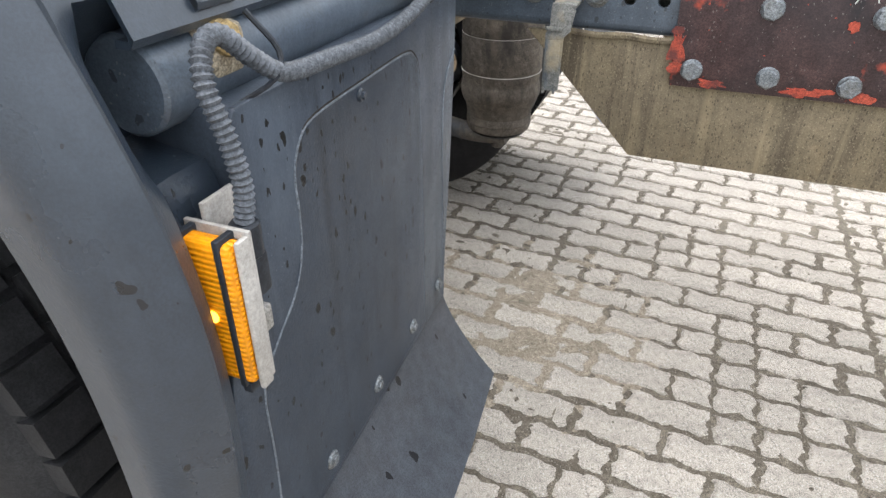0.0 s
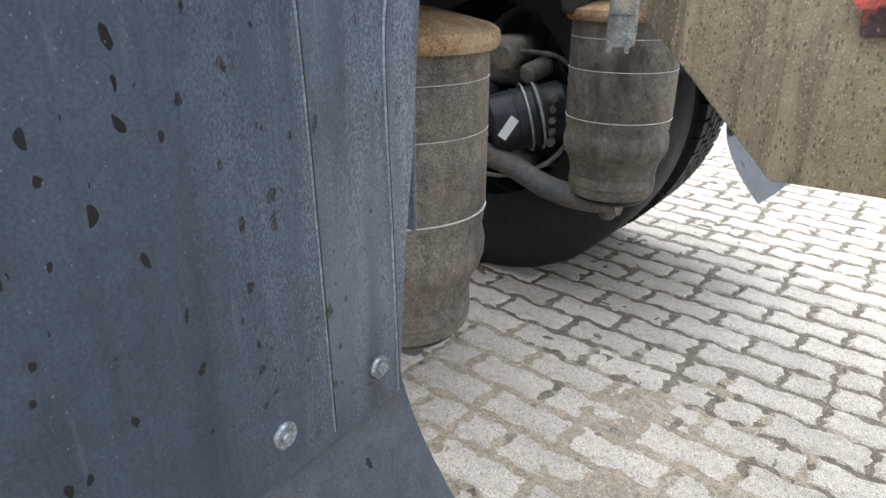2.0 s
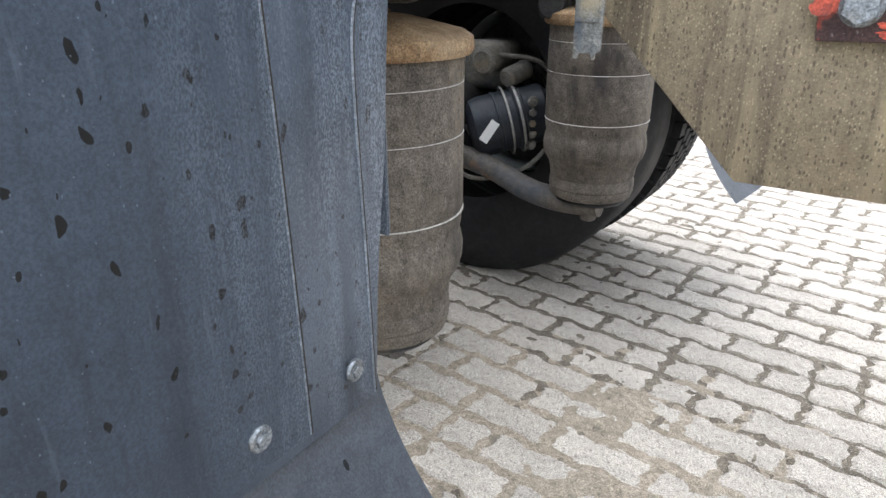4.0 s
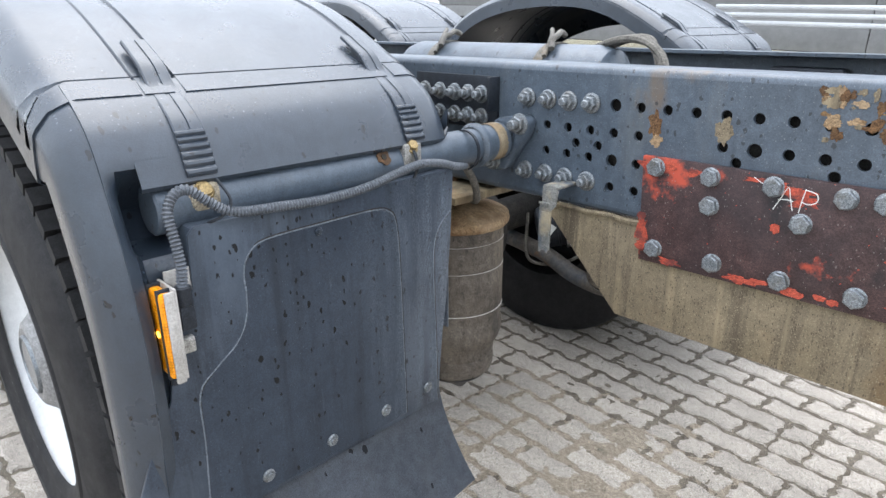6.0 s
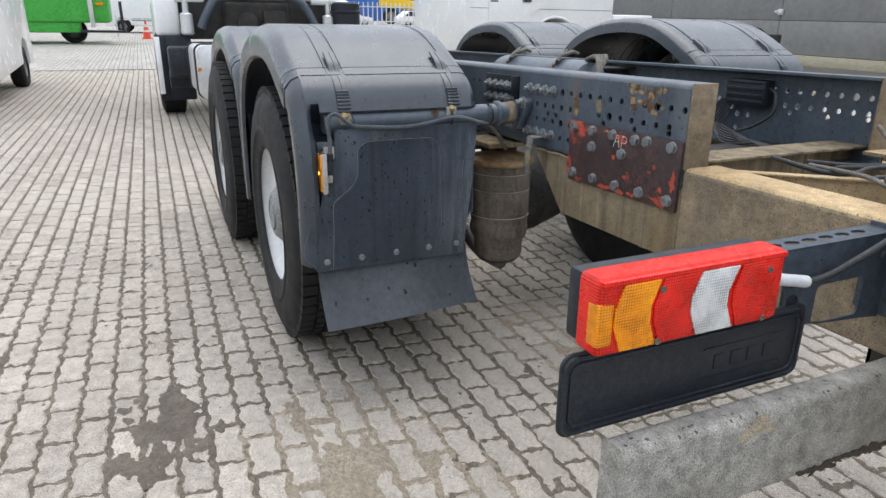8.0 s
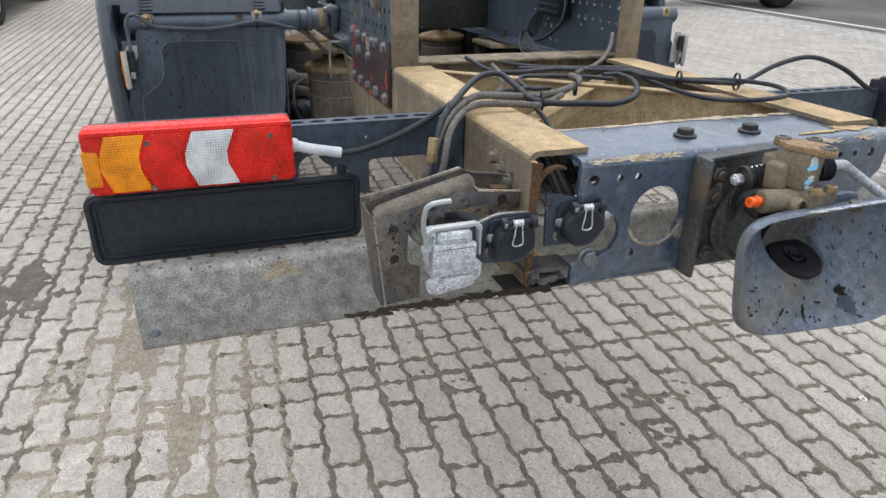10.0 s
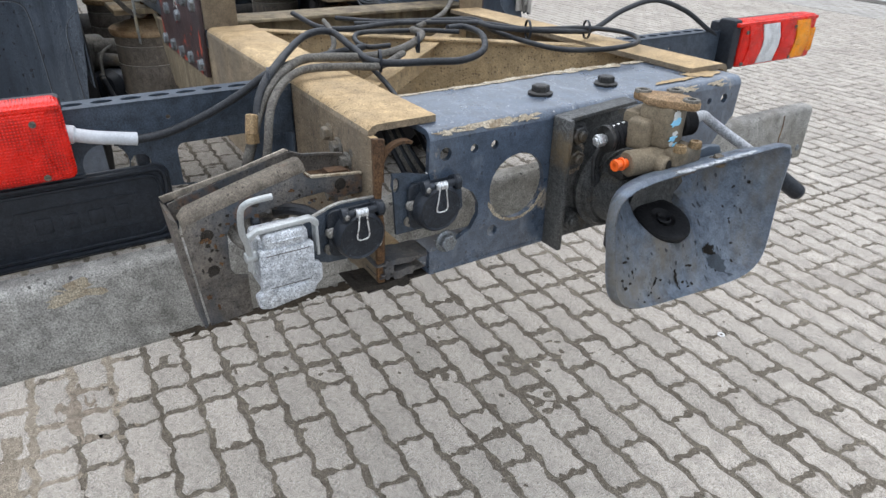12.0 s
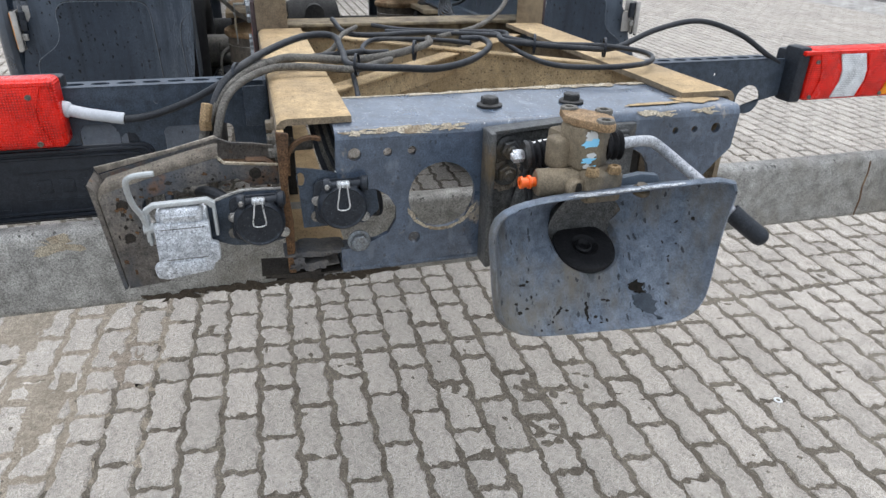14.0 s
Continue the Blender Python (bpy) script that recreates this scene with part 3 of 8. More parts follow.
valve_mat = surface("tan_dusty_casting", (0.135, 0.108, 0.072), (0.215, 0.172, 0.115), 10.0, (0.6, 0.85), 0.0, bump=0.3, bump_scale=200, speck=0.16, grain=0.7,
                    layers=[((0.10, 0.098, 0.092), 9.0, 0.50, 0.66, (1, 1, 1), 0.75), ((0.045, 0.042, 0.038), 14.0, 0.58, 0.70, (1, 1, 1), 0.7)])
funnel_mat = surface("oily_funnel_steel", (0.165, 0.205, 0.265), (0.275, 0.315, 0.370), 6.0, (0.25, 0.5), 0.1, bump=0.3, bump_scale=160, speck=0.12,
                     layers=[((0.27, 0.225, 0.155), 9.0, 0.50, 0.68, (1, 1, 0.4), 0.75), ((0.42, 0.44, 0.46), 16.0, 0.56, 0.74, (1, 1, 0.4), 0.6), ((0.05, 0.058, 0.07), 12.0, 0.58, 0.68, (1, 1, 0.25), 0.75)],
                     spots=[((0.04, 0.045, 0.05), 120, 0.26, (1, 0.5), 0.28, 0.8, "yz"), ((0.06, 0.065, 0.07), 230, 0.30, (1, 0.5), 0.25, 0.4, "yz")])
socket_mat = surface("worn_black_socket_plastic", (0.013, 0.016, 0.021), (0.024, 0.029, 0.037), 14.0, (0.35, 0.55), bump=0.2, bump_scale=300,
                     layers=[((0.07, 0.078, 0.09), 22.0, 0.58, 0.75, (1, 1, 1), 0.4)], spots=[((0.12, 0.125, 0.13), 330, 0.26, (1, 1), 0.25, 0.6, "yz")])
wire_mat = surface("bright_zinc_wire", (0.55, 0.56, 0.56), (0.72, 0.73, 0.73), 40.0, (0.25, 0.4), 0.7, bump=0.1)
seat_mat = surface("greasy_black_rubber", (0.006, 0.006, 0.007), (0.014, 0.014, 0.015), 30.0, (0.45, 0.65), bump=0.5, bump_scale=200, spec=0.2)
worn_mat = surface("bare_worn_steel", (0.36, 0.38, 0.41), (0.50, 0.52, 0.54), 30.0, (0.3, 0.5), 0.4, bump=0.2)
brass_mat = surface("tarnished_brass", (0.20, 0.13, 0.065), (0.34, 0.24, 0.13), 40.0, (0.4, 0.65), 0.3, bump=0.3)
lever_bar_mat = surface("grey_painted_bar", (0.30, 0.31, 0.33), (0.42, 0.43, 0.44), 14.0, (0.35, 0.5), 0.2, bump=0.15, layers=[((0.16, 0.13, 0.10), 16.0, 0.58, 0.7, (1, 1, 1), 0.6)])
cream_mat = surface("bare_chipped_edge", (0.29, 0.245, 0.175), (0.43, 0.375, 0.285), 30.0, (0.7, 0.9), bump=0.5, bump_scale=240, speck=0.35,
                    layers=[((0.16, 0.11, 0.06), 25.0, 0.52, 0.66, (1, 1, 1), 0.8)])
chip_red_mat = surface("bright_red_primer", (0.30, 0.046, 0.028), (0.44, 0.085, 0.048), 25.0, (0.5, 0.7), bump=0.2, layers=[((0.08, 0.03, 0.028), 30.0, 0.50, 0.62, (1, 1, 1), 0.85)])
# caked mud; also painted shade in holes and beside the panel ridges
mud_and_shade_mat = surface("dark_mud_and_shade", (0.016, 0.013, 0.010), (0.034, 0.028, 0.021), 30.0, (0.6, 0.9), bump=0.8, bump_scale=160)
crust_mat = surface("dark_brown_crust", (0.035, 0.027, 0.018), (0.07, 0.054, 0.037), 30.0, (0.7, 0.9), bump=0.8, bump_scale=160)
greasy_mat = surface("greasy_black_steel", (0.018, 0.018, 0.018), (0.042, 0.040, 0.037), 14.0, (0.3, 0.6), 0.2, bump=0.4, bump_scale=150,
                     layers=[((0.15, 0.12, 0.085), 10.0, 0.58, 0.75, (1, 1, 1), 0.6)])
cast_mat = surface("dusty_grey_casting", (0.10, 0.095, 0.085), (0.17, 0.155, 0.13), 10.0, (0.6, 0.8), 0.1, bump=0.35, bump_scale=200,
                   layers=[((0.26, 0.18, 0.09), 7.0, 0.55, 0.72, (1, 1, 1), 0.7), ((0.05, 0.055, 0.06), 9.0, 0.55, 0.72, (1, 1, 1), 0.7)])
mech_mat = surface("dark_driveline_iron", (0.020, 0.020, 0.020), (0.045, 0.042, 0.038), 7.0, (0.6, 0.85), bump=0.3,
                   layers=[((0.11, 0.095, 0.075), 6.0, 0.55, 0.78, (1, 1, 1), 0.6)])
lever_mat = surface("silver_lever_casting", (0.36, 0.375, 0.37), (0.46, 0.475, 0.47), 12.0, (0.4, 0.55), 0.3, bump=0.1, grain=0.3, speck=0.08)
alu_mat = surface("aluminium_tank", (0.55, 0.56, 0.57), (0.64, 0.65, 0.65), 4.0, (0.3, 0.45), 0.6, bump=0.05, grain=0.3, speck=0.05)
wall_mat = surface("grey_cladding", (0.205, 0.205, 0.20), (0.235, 0.235, 0.228), 0.7, (0.6, 0.8), bump=0.05, grain=0.3, speck=0.05)
green_mat = surface("green_machine_paint", (0.05, 0.34, 0.05), (0.07, 0.42, 0.07), 2.0, (0.35, 0.5), bump=0.05)
blue_mat = surface("blue_cladding", (0.04, 0.13, 0.42), (0.06, 0.17, 0.5), 1.0, (0.5, 0.6), bump=0.0)
brick_mat = surface("yellow_brick", (0.42, 0.38, 0.27), (0.52, 0.48, 0.36), 9.0, (0.8, 0.9), bump=0.2, vary=0.15)


def plain(name, c, rough=0.5, metal=0.0, emit=0.0, trans=0.0):
    m = bpy.data.materials.new(name)
    m.use_nodes = True
    b = m.node_tree.nodes["Principled BSDF"]
    b.inputs["Base Color"].default_value = (*c, 1)
    b.inputs["Roughness"].default_value, b.inputs["Metallic"].default_value = rough, metal
    b.inputs["Transmission Weight"].default_value = trans
    if emit:
        b.inputs["Emission Color"].default_value = (*c, 1)
        b.inputs["Emission Strength"].default_value = emit
    return m


def lens_surface(name, c1, c2, pitch=0.006):
    """Moulded lamp plastic with a fine grid of prisms."""
    m = surface(name, c1, c2, 9.0, (0.22, 0.34), bump=0.0, coat=0.0, speck=0.05, grain=0.3)
    nt = m.node_tree
    nt.nodes["Principled BSDF"].inputs["Specular IOR Level"].default_value = 0.3
    co = nt.nodes.new("ShaderNodeTexCoord").outputs["Object"]
    hs = []
    for d in ("Y", "Z"):
        w = nt.nodes.new("ShaderNodeTexWave")
        w.wave_type, w.bands_direction = "BANDS", d
        w.inputs["Scale"].default_value = 0.314 / pitch
        nt.links.new(co, w.inputs["Vector"])
        hs.append(w.outputs["Fac"])
    b = nt.nodes.new("ShaderNodeBump")
    b.inputs["Strength"].default_value, b.inputs["Distance"].default_value = 0.7, 0.0015
    grid = times(nt, hs[0], hs[1])
    bsdf = nt.nodes["Principled BSDF"]
    old = bsdf.inputs["Base Color"].links[0].from_socket
    # light and dark between the prisms is multiplied into the colour, in patches
    patch = ramp(nt, noise_of(nt, co, 22, 2.0, shift=2.0), [(0.40, (0, 0, 0)), (0.60, (1, 1, 1))])
    dark = nt.nodes.new("ShaderNodeMix")
    dark.data_type, dark.blend_type = "RGBA", "MULTIPLY"
    nt.links.new(times(nt, patch, 0.8), dark.inputs["Factor"])
    nt.links.new(old, dark.inputs[6])
    nt.links.new(ramp(nt, grid, [(0.05, (0.45,) * 3), (0.6, (1.1,) * 3)]), dark.inputs[7])
    nt.links.new(dark.outputs[2], bsdf.inputs["Base Color"])
    nt.links.new(grid, b.inputs["Height"])
    nt.links.new(b.outputs["Normal"], nt.nodes["Principled BSDF"].inputs["Normal"])
    return m


red_lens = lens_surface("red_lamp_lens", (0.62, 0.010, 0.005), (0.80, 0.022, 0.009), 0.0045)
amber_lens = lens_surface("amber_lamp_lens", (0.86, 0.25, 0.006), (0.95, 0.36, 0.010), 0.0045)
clear_lens = lens_surface("clear_lamp_lens", (0.62, 0.63, 0.63), (0.74, 0.75, 0.75), 0.0045)
glow_amber = plain("lit_amber_bulb", (1.0, 0.55, 0.05), 0.3, 0, 2.5)
orange_mat = plain("orange_plastic", (0.85, 0.13, 0.015), 0.35)
sticker_mat = plain("light_blue_sticker", (0.25, 0.62, 0.85), 0.4)
lamp_bracket_mat = surface("dull_zinc_bracket", (0.36, 0.34, 0.31), (0.46, 0.44, 0.41), 20.0, (0.45, 0.65), 0.2, bump=0.1, grain=0.35, speck=0.1)
label_mat = plain("pale_label", (0.62, 0.62, 0.60), 0.6)
glass_mat = plain("dark_window_glass", (0.02, 0.025, 0.03), 0.08)
traffic_red = plain("red_cone_plastic", (0.7, 0.06, 0.03), 0.5)
yellow_mat = plain("yellow_paint", (0.75, 0.5, 0.02), 0.5)
dot_mat = plain("dark_bar_print", (0.05, 0.05, 0.055), 0.6)

# ---- the truck ----
truck = thing("truck", (-3.0, 0, 0), "bare three-axle truck chassis with black mudguards and dusty frame", "truck", level=LEVEL)


def profile_x(outline, x0, x1):
    return extrude(outline, x1 - x0, in_yz(x0))


def channel_edge(s, zf, up):
    """The rounded edge and flange of a channel rail, as an outline in y, z; the web's outer face is at y = 0.40."""
    pts = [(0.40 - 0.014 * (1 - math.cos(a)), zf - up * 0.014 * (1 - math.sin(a))) for a in (0, 0.39, 0.79, 1.18, 1.57)]
    pts += [(0.322, zf), (0.322, zf - up * 0.008), (0.386, zf - up * 0.008), (0.392, zf - up * 0.014)]
    return [(s * y, z) for y, z in pts]


GRID = [(x, z) for z, xs in ((1.094, range(-4, 8)), (1.045, (-7, -6, -5, -4, -3, 0, 1, 2, 3, 4, 5, 6)), (0.995, (-7, -6, -5, -4, -3)), (0.946, (-4, -3)))
        for x in (0.040 + 0.0495 * k for k in xs)] + [(-0.237, 1.018), (-0.189, 1.018), (0.064, 1.022), (0.204, 1.022), (0.339, 1.03)]

for s in (-1, 1):
    holes = [circle(x, z, 0.0090 if k % 9 else 0.0115, 12) for k, (x, z) in enumerate(GRID)]
    holes += [circle(-0.75 - 0.0495 * k, z, 0.0085, 8) for k in range(22) for z in (1.094, 0.946) if (k * 7 + int(z * 100)) % 3]
    web = extrude([(-8.0, 0.909), (0.40, 0.909), (0.40, 1.146), (-8.0, 1.146)], 0.008, in_xz(s * 0.396 + 0.004), holes)
    rail = part("frame_rail", join(web, profile_x(channel_edge(s, 1.16, 1), -8.0, 0.40), profile_x(channel_edge(s, 0.895, -1), -8.0, 0.40)),
                frame_mat, truck, "blue-grey painted channel rail with rows of bolt holes")
    if s < 0:
        rail_near = rail
    # welded extension below and behind the rail
    part("extension_plate", extrude([(-0.312, 0.890), (-0.124, 0.699), (0.408, 0.700), (0.408, 0.890)], 0.010, in_xz(s * 0.395 + 0.005), w=0.002),
         gusset_mat, truck, "mud-stained steel plate welded under the rail")
    part("weld_seam", hose([(x, s * 0.402, 0.892 + 0.0015 * math.sin(70 * x)) for x in (-0.28 + 0.02 * k for k in range(35))], 0.005, 6, 2), gusset_mat, truck)
    ext = join(extrude([(0.410, 0.700), (1.298 if s < 0 else 1.262, 0.700), (1.298 if s < 0 else 1.262, 0.936), (0.410, 0.936)], 0.010, in_xz(s * 0.395 + 0.005)),
               profile_x([(s * y, z) for y, z in ((0.400, 0.936), (0.398, 0.943), (0.392, 0.949), (0.384, 0.951), (0.290, 0.951), (0.290, 0.941), (0.384, 0.941), (0.390, 0.936))], 0.41, 1.285 if s < 0 else 1.262),
               profile_x([(s * y, z) for y, z in ((0.400, 0.700), (0.398, 0.694), (0.390, 0.690), (0.300, 0.690), (0.300, 0.699), (0.390, 0.700))], 0.41, 1.20))
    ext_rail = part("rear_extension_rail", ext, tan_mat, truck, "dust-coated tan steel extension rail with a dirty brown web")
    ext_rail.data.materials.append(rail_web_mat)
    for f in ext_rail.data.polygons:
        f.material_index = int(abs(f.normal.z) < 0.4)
    part("end_plate", box(0.401, 0.411, s * 0.322, s * 0.401, 0.945, 1.161, 0.003), rail_web_mat, truck, "brown dirty upright plate closing the rail end")
    splice = part("splice_plate", extrude([(-0.080, 0.828), (0.402, 0.832), (0.402, 1.016), (-0.089, 1.016)], 0.011, in_xz(s * 0.4065 + 0.0055), w=0.0015),
                  red_mat, truck, "rust-red primed splice plate with bare scuffs")
    if s < 0:
        splice_near = splice
    for x, z in [(-0.062, 0.999), (0.033, 0.997), (0.130, 0.998), (0.228, 0.997), (0.277, 0.999), (0.371, 0.998), (0.037, 0.950), (0.176, 0.949),
                 (-0.052, 0.855), (0.054, 0.855), (0.160, 0.854), (0.264, 0.857), (0.374, 0.858)]:
        part("bolt", hexagon(0.0150, 0.0, 0.011, (x, s * 0.412, z), (0, s, 0), 0.0160), bolt_mat, splice)
    for x in [-0.355, -0.305, -0.257, -0.207]:
        for z in (1.094, 0.949):
            part("frame_bolt", join(hexagon(0.0140, 0.0, 0.013, (x, s * 0.403, z), (0, s, 0), 0.0185), rod((x, s * 0.41, z), (x, s * 0.427, z), 0.008, 10, 0.002)), bolt_mat, rail)
    for x in [-0.648, -0.600, -0.553, -0.513, -0.474]:
        for z in (1.092, 1.045):
            part("frame_bolt", join(hexagon(0.0140, 0.0, 0.013, (x, s * 0.409, z), (0, s, 0), 0.0185), rod((x, s * 0.41, z), (x, s * 0.434, z), 0.008, 10, 0.002)), bolt_mat, rail)
    # bolt bracket and the steel strap that hangs from the lower bolt row
    part("hanger_bracket", join(box(-0.68, -0.43, s * 0.400, s * 0.407, 1.02, 1.13, 0.003), box(-0.436, -0.43, s * 0.400, s * 0.435, 1.06, 1.13, 0.002)), black_mat, truck)

# added dark sheet inside the near rail, so its bolt holes look shaded
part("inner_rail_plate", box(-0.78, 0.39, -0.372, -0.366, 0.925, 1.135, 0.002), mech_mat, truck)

# hanging steel clip
part("steel_clip", join(extrude([(-0.244, 0.946), (-0.226, 0.936), (-0.231, 0.905), (-0.240, 0.896), (-0.241, 0.816), (-0.246, 0.813), (-0.246, 0.808), (-0.249, 0.808), (-0.250, 0.813), (-0.262, 0.813), (-0.263, 0.808), (-0.267, 0.808), (-0.268, 0.900), (-0.262, 0.912), (-0.262, 0.940)], 0.004, in_xz(-0.460), w=0.001), box(-0.262, -0.226, -0.463, -0.402, 0.938, 0.944, 0.002), box(-0.268, -0.242, -0.467, -0.4635, 0.905, 0.911, 0.001), box(-0.266, -0.244, -0.466, -0.4635, 0.84, 0.892, 0.001)), clip_mat, truck, "bent steel strap with flaking blue paint")

# rear crossmember: a pressed channel with big holes
hl = [circle(-0.293, 0.902, 0.010, 12), circle(-0.243, 0.902, 0.007, 12), circle(-0.206, 0.902, 0.007, 12), circle(-0.203, 0.757, 0.010, 12),
      circle(0.248, 0.903, 0.006, 12), circle(0.285, 0.903, 0.006, 12), circle(0.327, 0.903, 0.009, 12), circle(-0.158, 0.825, 0.054, 28, 1.02), circle(0.155, 0.825, 0.054, 28)]
out = [(-0.320, 0.716), (0.296, 0.716), (0.300, 0.775), (0.314, 0.810), (0.342, 0.842), (0.366, 0.865), (0.370, 0.925), (-0.320, 0.925), (-0.322, 0.880),
       (-0.316, 0.858), (-0.296, 0.848), (-0.262, 0.845), (-0.243, 0.832), (-0.232, 0.812), (-0.232, 0.792), (-0.245, 0.770), (-0.285, 0.752), (-0.320, 0.748)]
face = extrude(out, 0.009, in_yz(1.310), hl)
bend = [(1.319, 0.925), (1.317, 0.932), (1.312, 0.938), (1.305, 0.940), (1.130, 0.940), (1.130, 0.931), (1.303, 0.931), (1.310, 0.925)]
top = extrude(bend, 0.690, Matrix(((1, 0, 0, 0), (0, 0, 1, -0.320), (0, 1, 0, 0), (0, 0, 0, 1))))
low = box(1.215, 1.319, -0.320, 0.296, 0.707, 0.716, 0.003)
cross = part("rear_crossmember", join(face, top, low), cross_mat, truck, "worn blue-grey pressed crossmember with round openings")
for x, y in ((1.237, -0.056), (1.243, 0.088)):
    part("bolt", hexagon(0.015, 0.003, 0.016, (x, y, 0.940), (0, 0, 1), 0.021), greasy_mat, cross)
part("bolt", hexagon(0.014, 0.002, 0.014, (1.319, -0.292, 0.762), (1, 0, 0), 0.018), bolt_mat, cross)

# diagonal braces between the extension rails
def brace(a, b, w, hgt, z):
    a, b = Vector((*a, z)), Vector((*b, z))
    d = b - a
    m = Matrix.Translation((a + b) / 2) @ Matrix.Rotation(math.atan2(d.y, d.x), 4, "Z")
    n = d.length / 2
    return join(box(-n, n, -w / 2, w / 2, -0.006, 0.0, 0.002, m=m), box(-n, n, -0.004, 0.004, -hgt, -0.006, m=m))


part("diagonal_brace", brace((0.43, -0.30), (1.04, 0.385), 0.030, 0.14, 0.944), tan_mat, truck, "dusty diagonal steel brace")
part("diagonal_brace", brace((1.05, -0.30), (0.50, 0.28), 0.040, 0.05, 0.936), tan_mat, truck, "dusty diagonal steel brace")
part("inner_crossmember", join(box(0.30, 0.308, -0.388, 0.388, 0.72, 0.95, 0.002), box(0.24, 0.36, -0.388, 0.388, 0.945, 0.953, 0.002)), gusset_mat, truck)

# under-run beam
loop = round_rect(0.983, 1.035, 0.534, 0.702, 0.016, 4)
beam = extrude(loop, 2.255, Matrix(((1, 0, 0, 0), (0, 0, 1, -1.067), (0, 1, 0, 0), (0, 0, 0, 1))))
bumper = part("underrun_beam", beam, bar_mat, truck, "weathered galvanised steel under-run beam with dirt streaks")
for s in (-1, 1):
    part("end_screw", hexagon(0.007, 0, 0.004, (1.036, s * 1.042 + (0.118 if s > 0 else 0), 0.575), (1, 0, 0), 0.010), bolt_mat, bumper)
    part("beam_hanger", join(box(0.94, 0.95, s * 0.36, s * 0.39, 0.60, 0.92, 0.002), box(0.94, 1.02, s * 0.385, s * 0.39, 0.60, 0.92, 0.002)), mech_mat, truck)

# dried mud along the beam's lower edge, a bleached patch and a crack of dirt
for k in range(16):
    part("mud_crust", extrude(ragged(-0.66 + 0.031 * k, 0.5455 + 0.003 * math.sin(5.1 * k), 0.022, 0.005 + 0.004 * abs(math.sin(2.3 * k)), k + 0.3, 18, 0.6), 0.002, in_yz(1.0351 + 0.0001 * k)), crust_mat, bumper, "dark caked mud")
part("stain", extrude(ragged(-0.80, 0.676, 0.040, 0.016, 2.2, 30, 0.6), 0.0006, in_yz(1.0352)), cream_mat, bumper, "ochre stain")
part("stain", extrude([(1.046, 0.69), (1.050, 0.66), (1.046, 0.62), (1.052, 0.585), (1.048, 0.54), (1.052, 0.54), (1.057, 0.585), (1.051, 0.62), (1.055, 0.66), (1.051, 0.69)], 0.0006, in_yz(1.0352)), rust_mat, bumper, "rusty run")

# bare, chipped steel along the bend and the front edge of the crossmember
for k, (y, w) in enumerate(((-0.29, 0.03), (-0.225, 0.05), (-0.19, 0.02), (-0.145, 0.018), (0.215, 0.028), (0.30, 0.018))):
    part("paint_chip", moved(extrude(ragged(0, 0, 0.0045, w, k + 1.7, 34, 0.75), 0.0006), Matrix.Translation((1.3165 + 0.0001 * k, y, 0.9335)) @ basis((0.75, 0, 0.66))), cream_mat, cross, "bare chipped edge")
for k in range(13):
    y = -0.29 + 0.05 * k
    part("paint_chip", extrude(ragged(1.134 + 0.003 * math.sin(7 * k), y, 0.005 + 0.006 * math.sin(3.3 * k) ** 2, 0.028, k + 20.5, 30, 0.5), 0.0007, in_xy(0.9401 + 0.00008 * k)), cream_mat, cross, "bare chipped edge")
for k, (x, y, a, b) in enumerate(((1.275, 0.31, 0.020, 0.040), (1.205, 0.345, 0.030, 0.022), (1.285, 0.22, 0.008, 0.05))):
    part("dust_stain", extrude(ragged(x, y, a, b, k + 40.1, 34, 0.3), 0.0005, in_xy(0.9415 + 0.0001 * k)), tan_mat, cross, "tan dust stain")
for k in range(7):
    a = radians(-150 + 20 * k)
    part("paint_chip", moved(extrude(ragged(0, 0, 0.012, 0.0030, k + 33.3, 20, 0.4), 0.0006), in_yz(1.3191 + 0.0001 * k) @ Matrix.Translation((-0.158 + 0.0565 * math.cos(a), 0.825 + 0.0565 * math.sin(a), 0)) @ Matrix.Rotation(a + 1.57, 4, "Z")), cream_mat, cross, "bare chipped edge")

# rust, red primer and chalk marks on the rail and its splice plate
scuffs = random.Random(31)
blooms = [(-0.078, 1.068, 0.012, 0.018), (0.038, 1.066, 0.014, 0.020), (-0.072, 1.041, 0.011, 0.010)]
blooms += [(scuffs.uniform(0.17, 0.31), 1.142 - scuffs.random() ** 1.6 * 0.07, scuffs.uniform(0.003, 0.012), scuffs.uniform(0.002, 0.010)) for _ in range(44)]
for k, (x, z, a, b) in enumerate(blooms):
    part("rust_patch", extrude(ragged(x, z, a, b, k + 60.3, 30, 0.35), 0.0006, in_xz(-0.4002 - 0.00003 * k)), (rust_mat, gusset_mat, cap_mat)[k % 3], rail_near, "rust bloom")
scuff = random.Random(12)
for k in range(22):
    edge = k < 17
    x = scuff.uniform(-0.09, 0.395)
    z = (scuff.choice((0.843, 1.000)) + scuff.uniform(-0.004, 0.004)) if edge else scuff.uniform(0.86, 0.98)
    if k % 6 == 0:
        x, z = scuff.choice((-0.080, 0.384)), scuff.uniform(0.85, 1.0)
    part("primer_patch", extrude(ragged(x, z, scuff.uniform(0.005, 0.015), scuff.uniform(0.003, 0.008), k + 80.7, 22, 0.2), 0.0005, in_xz(-0.4121 - 0.00006 * k)), chip_red_mat, splice_near, "bright red primer")
